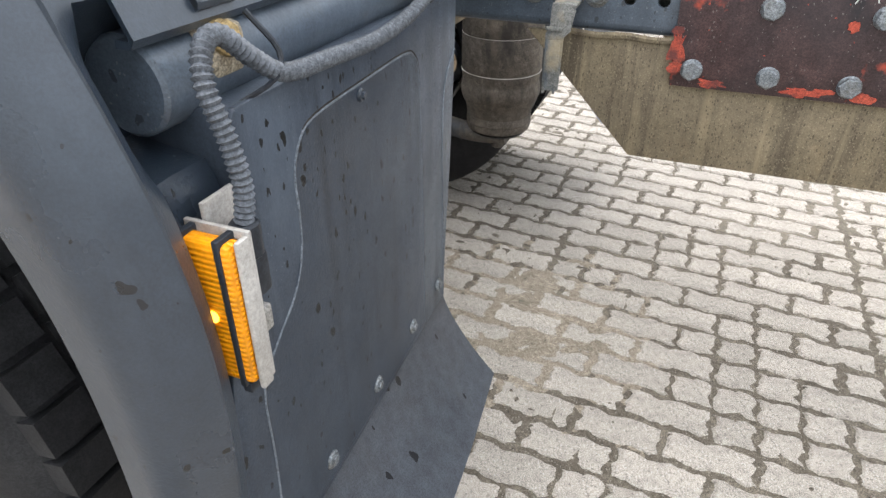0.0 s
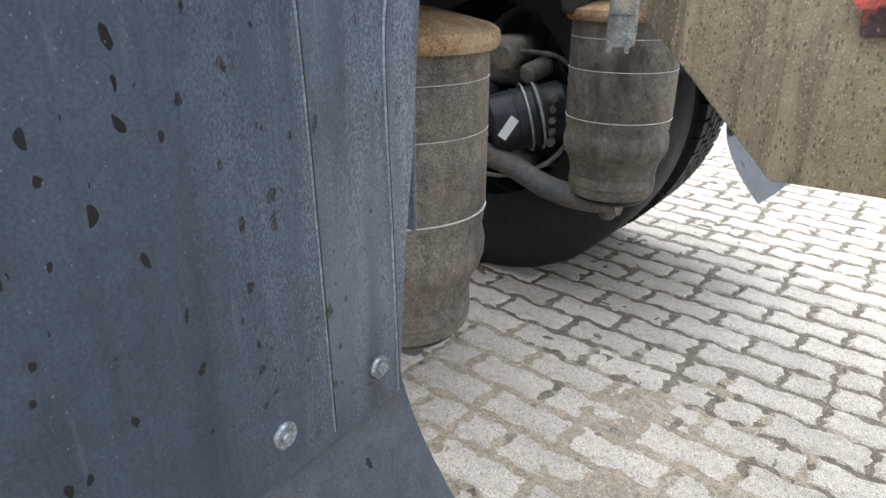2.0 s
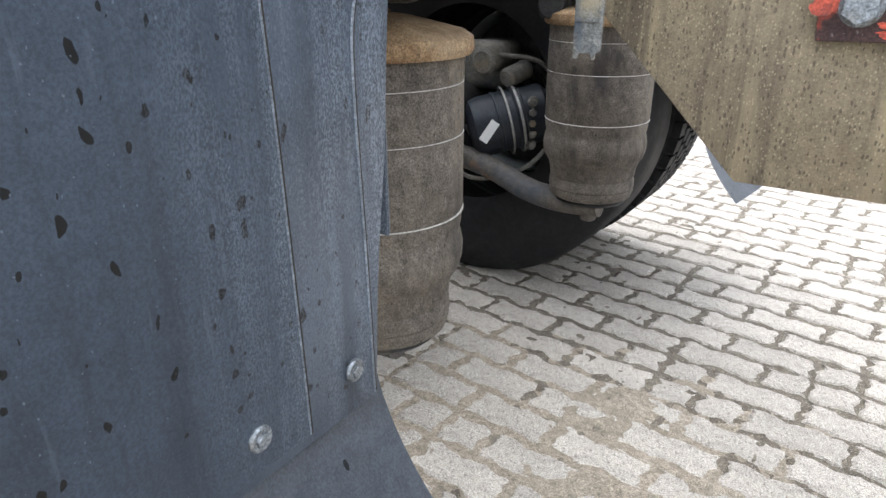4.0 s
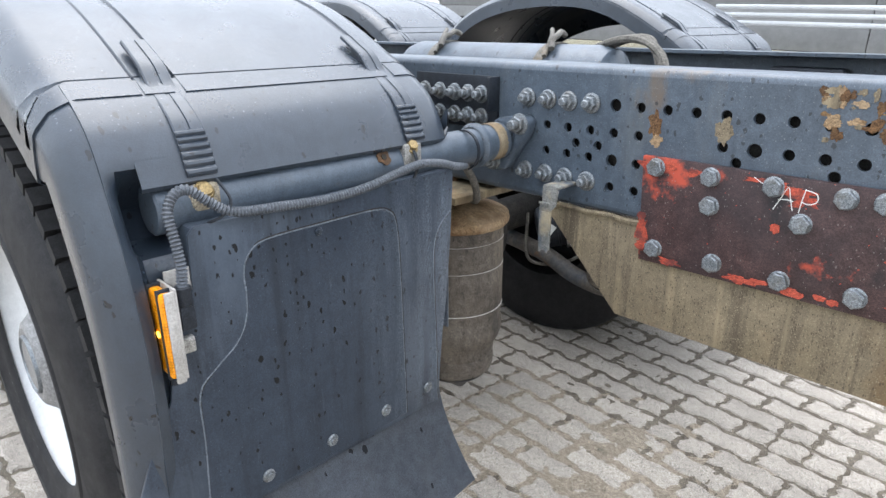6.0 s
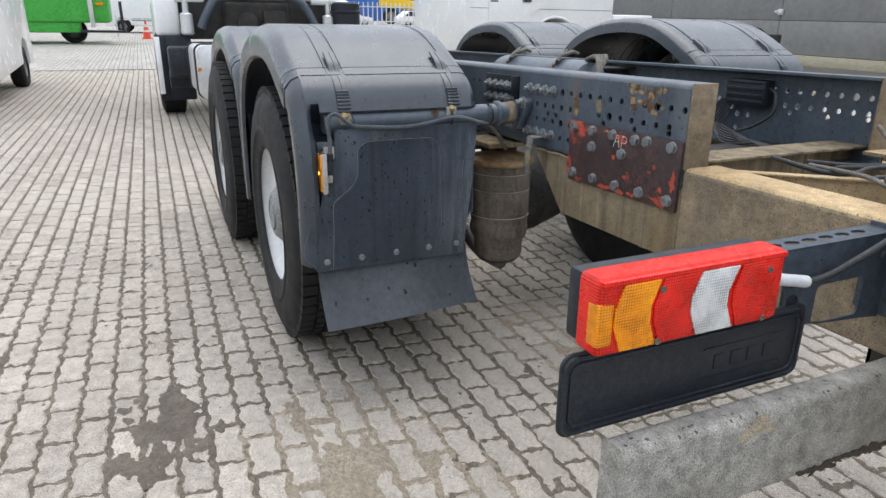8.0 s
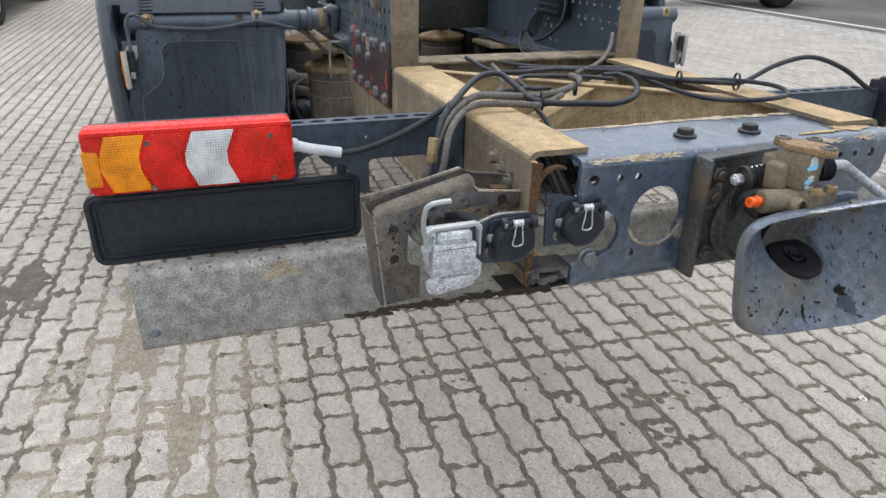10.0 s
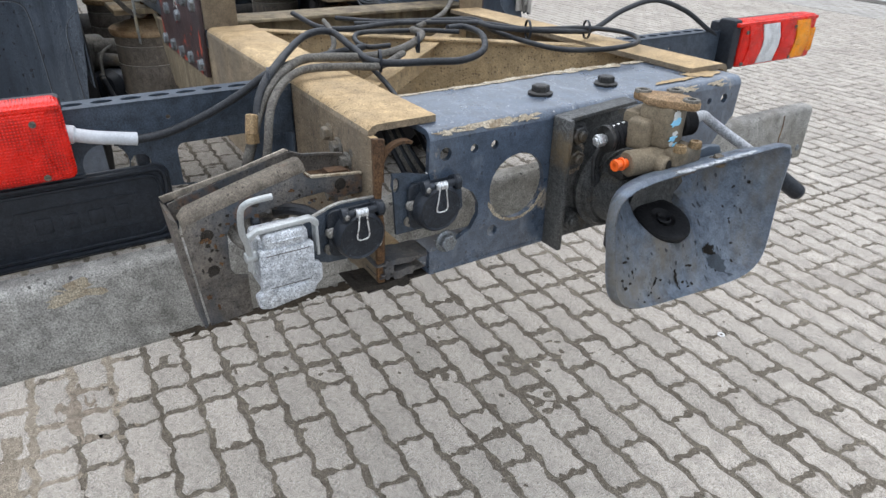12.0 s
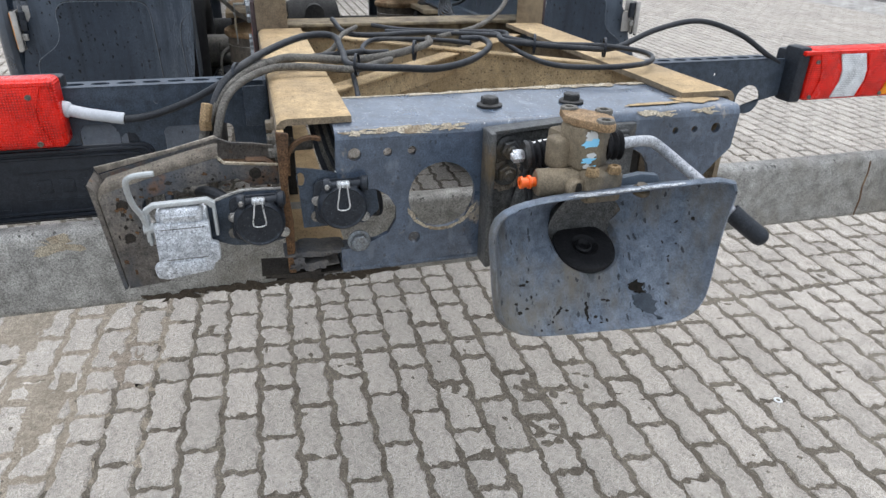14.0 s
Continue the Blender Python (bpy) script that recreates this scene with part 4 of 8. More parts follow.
for k, (x, z, a, b) in enumerate(((0.150, 0.996, 0.030, 0.007), (0.178, 0.985, 0.018, 0.010), (-0.079, 0.885, 0.010, 0.020), (-0.074, 0.862, 0.014, 0.012), (0.120, 1.004, 0.026, 0.004), (0.345, 0.850, 0.030, 0.014), (0.385, 0.905, 0.010, 0.026), (-0.02, 0.838, 0.022, 0.006), (0.10, 0.840, 0.020, 0.006))):
    part("primer_patch", extrude(ragged(x, z, a, b, k + 140.7, 34, 0.55), 0.0005, in_xz(-0.4123 - 0.00006 * k)), chip_red_mat, splice_near, "bright red primer")
for line in (((0.134, 0.960), (0.143, 0.980), (0.151, 0.997), (0.156, 0.980), (0.161, 0.963)), ((0.139, 0.976), (0.150, 0.978), (0.160, 0.977)), ((0.170, 0.961), (0.172, 0.980), (0.175, 0.998)), ((0.174, 0.997), (0.190, 0.993), (0.192, 0.982), (0.182, 0.976), (0.172, 0.978)), ((0.100, 1.004), (0.116, 0.996), (0.128, 1.001))):
    part("chalk_stroke", hose([(x, -0.4126, z + 0.004) for x, z in line], 0.0008, 5, 4), label_mat, splice_near, "white chalk stroke")

yellow_bolt = surface("yellow_zinc_bolt", (0.24, 0.17, 0.075), (0.34, 0.25, 0.12), 30.0, (0.35, 0.55), 0.5, bump=0.2)
# mudguards: an arched cover over each wheel, with a rear panel behind the last axle
ARCH = [(-1.625, 0.47, 0.09), (-1.620, 0.66, 0.09), (-1.600, 0.83, 0.095), (-1.560, 0.98, 0.10), (-1.490, 1.10, 0.108), (-1.390, 1.195, 0.115), (-1.270, 1.255, 0.12), (-1.130, 1.290, 0.122), (-1.000, 1.303, 0.122),
        (-0.880, 1.304, 0.122), (-0.770, 1.293, 0.125), (-0.670, 1.265, 0.128), (-0.575, 1.220, 0.13), (-0.490, 1.172, 0.13), (-0.447, 1.1468, 0.13)]
TAIL = [(-0.478, 1.1628, 0.130), (-0.456, 1.1500, 0.125), (-0.430, 1.1338, 0.116), (-0.404, 1.112, 0.106), (-0.385, 1.085, 0.101), (-0.371, 1.055, 0.100), (-0.349, 1.000, 0.100), (-0.330, 0.940, 0.098), (-0.318, 0.870, 0.094), (-0.315, 0.800, 0.089), (-0.319, 0.710, 0.083), (-0.331, 0.610, 0.075), (-0.342, 0.535, 0.070)]


ARCHES = {s: [(-0.447 + k * (x + 0.447), z, w) for x, z, w in ARCH] for s, k in ((-1, 1.10), (1, 1.0))}


def inward(line, i, d):
    a, b = line[max(i - 1, 0)], line[min(i + 1, len(line) - 1)]
    t = Vector((b[0] - a[0], b[1] - a[1])).normalized()
    return Vector((line[i][0], line[i][1])) + d * Vector((t.y, -t.x))


def shell(line, s, dx, across, yo=1.237, side=True):
    """A cover swept along a line of (x, z, side width); across: (y, dip) pairs over the tread."""
    bm = bmesh.new()
    rows = []
    for i, (x, z, b) in enumerate(line):
        row, under = [], []
        for d, y in ((b, yo - 0.012), (b - 0.006, yo - 0.002), (b * 0.65, yo), (0.048, yo), (0.040, yo - 0.003), (0.016, yo - 0.018), (0.004, yo - 0.040)) if side else ():
            p, q = inward(line, i, d), inward(line, i, d + 0.003)
            row.append(bm.verts.new((p.x + dx, s * y, p.y)))
            under.append(bm.verts.new((q.x + dx, s * (y - 0.004), q.y)))
        for y, dip in across(z) if callable(across) else across:
            p, q = inward(line, i, dip), inward(line, i, dip + 0.005)
            row.append(bm.verts.new((p.x + dx, s * y, p.y)))
            under.append(bm.verts.new((q.x + dx, s * (y - 0.001), q.y)))
        rows.append(row + under[::-1])
    for a, b in zip(rows, rows[1:]):
        for k in range(len(a)):
            bm.faces.new((a[k], a[(k + 1) % len(a)], b[(k + 1) % len(a)], b[k]))
    for row in (rows[0], rows[-1]):
        n = len(row)
        for k in range(n // 2 - 1):
            bm.faces.new((row[k], row[k + 1], row[n - 2 - k], row[n - 1 - k]))
    return bm


def dense(line, n=3):
    """The line with n times as many points, rounded."""
    pts = smooth_line([(x, z, w) for x, z, w in line], n)
    return [(p.x, p.y, p.z) for p in pts]


TREAD = [(1.185, 0), (1.105, 0), (1.1025, 0.003), (1.100, 0), (1.060, 0), (1.058, 0.004), (1.046, 0.004), (1.044, 0), (0.682, 0), (0.680, 0.004), (0.668, 0.004), (0.666, 0), (0.635, 0), (0.615, 0.006), (0.602, 0.02), (0.600, 0.06)]
LID = [(1.152, 0), (1.0, 0), (0.75, 0), (0.635, 0), (0.615, 0.006), (0.602, 0.02), (0.600, 0.05)]


def column(z):
    """Across the column below the lid: a wall into the recess above the shelf, a shallow valley below it."""
    k = max(0.0, min(1.0, (z - 0.950) / 0.04))
    k = k * k * (3 - 2 * k)
    u = max(0.0, min(1.0, (z - 1.035) / 0.03))
    return [(y, dip * (1 - u)) for y, dip in ((1.194, 0.002), (1.186, 0.005 + 0.002 * k), (1.178, 0.009 + 0.010 * k), (1.174, 0.020 + 0.028 * k), (1.166, 0.029 + 0.050 * k), (1.145, 0.033 + 0.058 * k), (1.112, 0.030 + 0.06 * k))]


def seamed(line, d=0.042):
    """A line with a shallow groove d before its end."""
    out, left = [], d
    for i in range(len(line) - 1, 0, -1):
        a, b = Vector(line[i]), Vector(line[i - 1])
        n = Vector((a.x - b.x, a.y - b.y)).length
        if left is not None and n >= left:
            p = a.lerp(b, left / n)
            t = Vector((a.x - b.x, a.y - b.y)).normalized()
            q = Vector((p.x + 0.0035 * t.y, p.y - 0.0035 * t.x, p.z))
            out += [tuple(a), (p.x + 0.0018 * t.x, p.y + 0.0018 * t.y, p.z), tuple(q), (p.x - 0.0018 * t.x, p.y - 0.0018 * t.y, p.z)]
            left = None
        else:
            out.append(tuple(a))
            if left is not None:
                left -= n
    return (out + [line[0]])[::-1]


def strap(s, y, dx=0.0):
    """A rubber tension strap that passes under the cover's edge, with a ridged end."""
    line = smooth_line([(-0.545, 0, 1.2110), (-0.518, 0, 1.1965), (-0.490, 0, 1.1800), (-0.466, 0, 1.154), (-0.448, 0, 1.142), (-0.428, 0, 1.131), (-0.403, 0, 1.112), (-0.384, 0, 1.085), (-0.366, 0, 1.044)], 12)
    bm = bmesh.new()
    rows = []
    for i, p in enumerate(line):
        t = (line[min(i + 1, len(line) - 1)] - line[max(i - 1, 0)]).normalized()
        n = Vector((-t.z, 0, t.x))
        end = i > len(line) - 20
        wide = 0.0175 + 0.0035 * i / len(line)
        high = 0.0035 + (0.0030 if end and i % 3 else 0.0)
        mid = high - (0.0 if end else 0.002)
        rows.append([bm.verts.new((p.x + dx + n.x * q, s * y + u, p.z + n.z * q)) for u, q in ((-wide, -0.003), (-wide, high - 0.0015), (-wide + 0.002, high), (-0.003, high), (-0.002, mid), (0.002, mid), (0.003, high), (wide - 0.002, high), (wide, high - 0.0015), (wide, -0.003))])
    for a, b in zip(rows, rows[1:]):
        for k in range(10):
            bm.faces.new((a[k], a[(k + 1) % 10], b[(k + 1) % 10], b[k]))
    bm.faces.new(rows[0])
    bm.faces.new(rows[-1][::-1])
    return bm


for s in (-1, 1):
    for dx in (0.0, -1.37):
        guard = part("mudguard", shell(seamed(dense(ARCHES[s])), s, dx, TREAD), guard_mat, truck, "black plastic mudguard cover beaded with rain")
        part("mudguard_tail", shell(dense(TAIL, 4), s, dx, column, yo=1.2345), guard_mat, guard)
        lid = dense(TAIL)[:17]
        x, z, b = lid[-1]
        part("cover_lid", shell(lid + [(x - 0.004, z - 0.006, b), (x - 0.016, z - 0.006, b)], s, dx, LID, side=False), guard_mat, guard)
        for y in (1.072, 0.692):
            part("strap", strap(s, y, dx), guard_mat, guard, "black rubber strap with ridged end")
        if s > 0:
            # the far covers sit a little higher and further in
            for ob in (guard, *guard.children):
                ob.data.transform(Matrix.Translation((-0.06, -0.11, 0.045)))

OUT = [(1.235, 0.580), (1.190, 0.524), (0.650, 0.513), (0.643, 0.600), (0.636, 0.660), (0.629, 0.705), (0.624, 0.735), (0.622, 0.760), (0.612, 0.860), (0.606, 0.975), (0.612, 0.982), (1.105, 0.985), (1.115, 0.975), (1.118, 0.90), (1.150, 0.85), (1.170, 0.75), (1.20, 0.70), (1.232, 0.62)]
LINE1 = [(1.140, 0.530), (1.132, 0.660), (1.129, 0.745), (1.10, 0.775), (1.066, 0.800), (1.047, 0.832), (1.042, 0.870), (1.042, 0.905), (1.030, 0.930), (1.002, 0.943), (0.90, 0.944), (0.800, 0.943), (0.765, 0.933), (0.750, 0.905), (0.744, 0.80), (0.740, 0.60), (0.739, 0.525)]
LINE2 = [(0.6535, 0.517), (0.656, 0.650), (0.660, 0.780), (0.658, 0.845), (0.643, 0.880), (0.612, 0.905)]
for s in (-1, 1):
    m = in_yz(-0.341)
    before = set(scene.objects)
    panel = part("mudguard_panel", extrude([(s * y, z) for y, z in OUT], 0.006, m, w=0.0015), panel_mat, truck, "dark plastic rear panel of the mudguard with water spots")
    # pale hose paints the step's lit edge, dark hose its shaded, dirty side
    for line in (LINE1, LINE2):
        part("ridge", hose([(-0.3350, s * y, z) for y, z in line], 0.0013, 6, 4), lit_edge_mat, panel, "moulded ridge with its lit edge painted pale")
        part("groove", hose([(-0.3355, s * (y - 0.0022), z + (0.0022 if z > 0.92 else 0.0)) for y, z in line], 0.0012, 6, 4), mud_and_shade_mat, panel, "dark line of painted shade and dirt beside the ridge")
    part("panel_field", extrude([(s * y, z) for y, z in LINE1], 0.0006, in_yz(-0.3350)), field_mat, panel, "dark cleaner middle field of the panel")
    part("panel_shelf", box(-0.43, -0.336, s * 0.615, s * 1.11, 0.900, 0.984, 0.006), panel_mat, panel)
    part("panel_side", box(-0.50, -0.341, s * 0.612, s * 0.617, 0.66, 0.975, 0.002), panel_mat, panel)
    for y, z in ((1.16, 0.556), (1.04, 0.556), (0.914, 0.556), (0.791, 0.556), (0.681, 0.556), (0.912, 0.934)):
        r = 0.0065 if z < 0.9 else 0.004
        part("panel_screw", hexagon(r, 0.001, 0.007, (-0.335, s * y, z), (1, 0, 0), r * 1.7), bolt_mat if z < 0.9 else guard_mat, panel)
    # hanging flap that curls to the rear
    bm = bmesh.new()
    rows = []
    for k in range(13):
        t = k / 12
        x = -0.350 + 0.105 * t ** 1.7
        z = 0.545 - 0.185 * t
        rows.append([bm.verts.new((x + 0.012 * t * math.sin(3.1 * j / 10), s * (1.19 - 0.555 * j / 10), z - 0.012 * t * (1 - j / 10))) for j in range(11)])
    for a, b in zip(rows, rows[1:]):
        for k in range(10):
            bm.faces.new((a[k], a[k + 1], b[k + 1], b[k]))
    bmesh.ops.solidify(bm, geom=bm.faces[:], thickness=0.004)
    part("mud_flap", bm, flap_mat, panel, "curled black rubber mud flap with pale runs")
    # the panel hangs a little askew, its inner edge further forward
    for ob in set(scene.objects) - before:
        for v in ob.data.vertices:
            v.co.x += -0.011 + 0.045 * (abs(v.co.y) - 0.92) - (0.025 if s > 0 else 0.0)
    # mounting tube, its sleeve and bolts
    before = set(scene.objects)
    tube = part("mounting_tube", rod((-0.385, s * 1.138, 1.002), (-0.385, s * 0.50, 1.006), 0.035, 32, 0.003), frame_mat, truck, "blue-grey painted mounting tube")
    part("tube_flange", join(rod((-0.385, s * 0.520, 1.006), (-0.380, s * 0.44, 1.010), 0.0365, 24, 0.004), lathe([(0.036, 0), (0.043, 0.004), (0.044, 0.014), (0.037, 0.020)], (-0.384, s * 0.500, 1.007), (0, s, 0), 28),
                             extrude([(-0.425, 0.955), (-0.400, 0.944), (-0.372, 0.950), (-0.350, 0.985), (-0.322, 1.025), (-0.316, 1.050), (-0.330, 1.062), (-0.395, 1.052), (-0.428, 1.030), (-0.440, 0.990)], 0.030, in_xz(s * 0.418 + 0.015), w=0.006)), frame_mat, tube, "dirty cast foot of the tube")
    part("dust_stain", lathe([(0.0368, 0), (0.0376, 0.002), (0.0376, 0.026), (0.0368, 0.028)], (-0.382, s * 0.452, 1.009), (0, s, 0), 28), gusset_mat, tube, "ring of tan dirt")
    for x, z in ((-0.337, 1.045), (-0.405, 0.965)):
        part("flange_bolt", join(hexagon(0.0165, 0.0, 0.014, (x, s * 0.434, z), (0, s, 0), 0.021), rod((x, s * 0.44, z), (x, s * 0.462, z), 0.010, 12, 0.002)), bolt_mat, tube)
    part("tube_clamp", join(box(-0.385, -0.346, s * 0.722, s * 0.684, 1.004, 1.040, 0.004), box(-0.375, -0.362, s * 0.715, s * 0.690, 1.03, 1.052, 0.002)), steel_mat, tube)
    part("clamp_bolt", hexagon(0.010, 0.0, 0.009, (-0.352, s * 0.703, 1.034), (0.75, 0, 0.65), 0.013), yellow_bolt, tube)
    part("rust_patch", moved(extrude(ragged(0, 0, 0.014, 0.013, 3 + s, 26, 0.2), 0.0015), Matrix.Translation((-0.3555, s * 0.762, 1.0235)) @ basis((0.84, 0, 0.54))), rust_mat, tube, "rusty stain round a screw hole")
    # dark disc stands for the shade inside the screw hole
    part("screw_hole", lathe([(0, 0), (0.005, 0), (0.005, 0.0022), (0, 0.0022)], (-0.3548, s * 0.762, 1.0240), (0.84, 0, 0.54), 12), mud_and_shade_mat, tube)
    part("clamp_bolt", hexagon(0.010, 0.0, 0.009, (-0.349, s * 1.075, 1.024), (0.85, 0, 0.5), 0.014), yellow_bolt, tube)
    part("tube_clamp", box(-0.380, -0.347, s * 1.095, s * 1.050, 0.995, 1.034, 0.010), cream_mat, tube)
    for ob in set(scene.objects) - before:
        ob.data.transform(Matrix.Translation((-0.012, 0, 0)))

# wheels


def wheel(x, s, y_out, zc, r=0.512, w=0.30, inner=False):
    """Rim, tyre with tread blocks and hub cover; s: the side that it shows."""
    ax = (0, s, 0)
    at = (x, s * (y_out - w), zc)
    f = 1.0
    rim = part("wheel", lathe([(q * f, z) for q, z in [(0.262, 0.004), (0.266, 0.05), (0.268, w - 0.13), (0.285, w - 0.018), (0.303, w - 0.016), (0.306, w - 0.006), (0.300, w - 0.002), (0.291, w - 0.010), (0.283, w - 0.034),
                               (0.272, w - 0.052), (0.256, w - 0.062), (0.235, w - 0.067), (0.20, w - 0.071), (0.15, w - 0.072), (0, w - 0.072)]], at, ax, 64), rim_mat, truck, "white painted steel truck rim")
    part("brake_disc", lathe([(0, 0.035), (0.235, 0.035), (0.235, 0.075), (0.20, 0.08), (0.19, 0.14), (0, 0.14)], at, ax, 40), mech_mat, rim)
    prof = [(0.284, 0.020), (0.302, 0.006), (0.36, -0.004), (0.42, -0.008), (0.47, 0.002), (0.505, 0.018), (0.522, 0.028), (0.530, 0.045), (0.532, w / 2), (0.530, w - 0.045), (0.522, w - 0.028),
            (0.505, w - 0.018), (0.497, w - 0.010), (0.470, w - 0.001), (0.42, w + 0.007), (0.38, w + 0.006), (0.374, w + 0.010), (0.362, w + 0.010), (0.356, w + 0.005), (0.304, w - 0.003), (0.290, w - 0.008), (0.284, w - 0.016)]
    part("tyre", lathe([(q * r / 0.53, z) for q, z in prof], at, ax, 72), tyre_mat, rim, "worn black truck tyre")
    if inner:
        part("inner_tyre", lathe([(q * r / 0.53, z) for q, z in prof], (x, s * (y_out - 2 * w - 0.035), zc), ax, 64), tyre_mat, rim, "worn black inner tyre of the pair")
    blocks = bmesh.new()
    n = 64
    for k in range(n):
        for j, (z0, z1, off) in enumerate(((0.022, 0.075, 0), (0.085, 0.125, 0.5), (0.135, 0.170, 0), (0.180, 0.215, 0.5), (0.225, 0.278, 0.2))):
            a0, a1 = (2 * math.pi * (k + off + d) / n for d in (0.06, 0.86))
            vs = [blocks.verts.new((q * math.cos(a), q * math.sin(a), z * w / 0.30)) for q in (0.97 * r, 1.021 * r) for z in (z0, z1) for a in (a0, a1 if z != z1 else a1)]
            o, p = vs[:4], vs[4:]
            blocks.faces.new((p[0], p[1], p[3], p[2]))
            for a, b in ((0, 1), (1, 3), (3, 2), (2, 0)):
                blocks.faces.new((o[a], o[b], p[b], p[a]))
    part("tread", moved(blocks, Matrix.Translation(at) @ basis(ax)), tyre_mat, rim)
    part("hub_cover", lathe([(0.152, w - 0.073), (0.150, w - 0.060), (0.138, w - 0.052), (0.128, w - 0.050), (0.108, w - 0.036), (0.092, w - 0.018), (0.080, w - 0.013), (0.072, w - 0.016),
                             (0.058, w - 0.015), (0.055, w - 0.011), (0, w - 0.010)], at, ax, 48), hub_mat, rim, "round grey hub cover")
    part("hub_ring", lathe([(0.058, w - 0.014), (0.060, w - 0.008), (0.064, w - 0.008), (0.066, w - 0.015)], at, ax, 40), bolt_mat, rim)
    part("valve_mark", lathe([(0.0, 0), (0.017, 0), (0.017, 0.002), (0, 0.002)], (x - 0.06, s * (y_out - 0.071), zc + 0.205), ax, 14), dot_mat, rim)
    return rim


for s in (-1, 1):
    wheel(-1.030, s, 1.230 if s < 0 else 1.150, 0.548, inner=True)
    wheel(-2.400, s, 1.290 if s < 0 else 1.150, 0.590)
    wheel(-7.95, s, 1.48 if s < 0 else 1.20, 0.756)

BX, BY, BZ = -0.87, 0.48, 0.53
# axle, air bellows and driveline bits under the frame
for x in (-1.03, -2.40):
    part("axle", join(rod((x, -0.88, 0.56), (x, 0.88, 0.56), 0.062, 20), lathe([(0, -0.2), (0.16, -0.16), (0.21, 0), (0.16, 0.16), (0, 0.2)], (x, 0.0, 0.56), (0, 1, 0), 24)), mech_mat, truck)
for s in (-1, 1):
    for x in (-0.578, -1.46):
        y = 0.385
        base = (x, s * y, 0.0)
        bag = part("air_bellows", lathe([(0, 0.402), (0.084, 0.402), (0.094, 0.407), (0.098, 0.420), (0.0965, 0.426), (0.099, 0.430), (0.098, 0.446), (0.0955, 0.452), (0.098, 0.458), (0.099, 0.470), (0.103, 0.486), (0.112, 0.500), (0.117, 0.516), (0.118, 0.534), (0.115, 0.549),
                                         (0.1125, 0.556), (0.115, 0.566), (0.1165, 0.582), (0.1155, 0.585), (0.1175, 0.590), (0.118, 0.688), (0.1165, 0.691), (0.118, 0.695), (0.118, 0.753), (0.1165, 0.756), (0.118, 0.760), (0.117, 0.800), (0, 0.802)], base, (0, 0, 1), 56), bag_mat, truck, "dusty brown rubber air bellows")
        part("bellows_cap", lathe([(0.0, 0.790), (0.126, 0.790), (0.130, 0.795), (0.131, 0.803), (0.129, 0.812), (0.118, 0.819), (0.075, 0.830), (0.045, 0.837), (0.030, 0.839), (0, 0.839)], base, (0, 0, 1), 56), cap_mat, bag, "rusty steel bellows cap")
        part("bellows_foot", lathe([(0, 0.372), (0.02, 0.372), (0.02, 0.388), (0.078, 0.390), (0.084, 0.396), (0.08, 0.404), (0, 0.404)], base, (0, 0, 1), 32), greasy_mat, bag)
        part("bellows_stud", join(lathe([(0, 0.836), (0.026, 0.836), (0.026, 0.842), (0.018, 0.845), (0, 0.845)], base, (0, 0, 1), 20), hexagon(0.014, 0.845, 0.862, base, (0, 0, 1), 0.020), rod((x, s * y, 0.85), (x, s * y, 0.93), 0.010, 12)), rust_mat, bag)
        for k in range(22):
            a = 2 * math.pi * k / 22 + 0.05 * math.sin(7 * k)
            part("rubber_fold", rod((x + 0.1172 * math.cos(a), s * y + 0.1172 * math.sin(a), 0.762), (x + 0.1172 * math.cos(a + 0.03), s * y + 0.1172 * math.sin(a + 0.03), 0.789), 0.0016, 5), bag_mat, bag)
        for z in (0.5855, 0.6915, 0.7565):
            part("bellows_thread", lathe([(0.1160, z - 0.0011), (0.1186, z), (0.1160, z + 0.0011)], base, (0, 0, 1), 56), thread_mat, bag)
    arm = hose([(-1.50, s * 0.40, 0.44), (-1.25, s * 0.40, 0.45), (-1.06, s * 0.40, 0.45), (-0.88, s * 0.395, 0.425), (-0.76, s * 0.39, 0.385), (-0.66, s * 0.385, 0.372), (-0.55, s * 0.385, 0.378)], 0.030, 12, 6)
    part("bellows_carrier", arm, brown_mat, truck, "rust-brown forged bellows carrier")
    ax = Vector((0.72, s * 0.62, 0.22)).normalized()
    at = Vector((BX, s * BY, BZ)) - 0.10 * ax
    brake = part("brake_chamber", lathe([(0, 0), (0.02, -0.003), (0.055, 0), (0.074, 0.010), (0.080, 0.030), (0.080, 0.070), (0.083, 0.072), (0.083, 0.078), (0.080, 0.080), (0.080, 0.120), (0.088, 0.124), (0.088, 0.140), (0.080, 0.144), (0.076, 0.20), (0.05, 0.225), (0, 0.225)], at, ax, 36), black_mat, truck, "black brake cylinder with a pale sticker")
    st = extrude([(-0.012, -0.03), (0.012, -0.03), (0.012, 0.03), (-0.012, 0.03)], 0.001, Matrix.Translation(at + 0.05 * ax + Vector((0.045, -s * 0.068, 0.0)) * 1.02) @ basis((0.55, -s * 0.83, 0.1)))
    part("sticker", st, label_mat, brake)
    for d, r in ((0.13, 0.0035), (0.10, 0.003)):
        c = at + d * ax
        u = ax.orthogonal().normalized()
        v = ax.cross(u)
        part("band_clamp", hose([c + 0.0895 * (math.cos(q) * u + math.sin(q) * v) for q in (0.5 * k for k in range(13))], r, 6, 3), steel_mat, brake)
    for k in range(5):
        c = at + 0.15 * ax + Vector((0.0, 0.0, 0.05 - 0.028 * k))
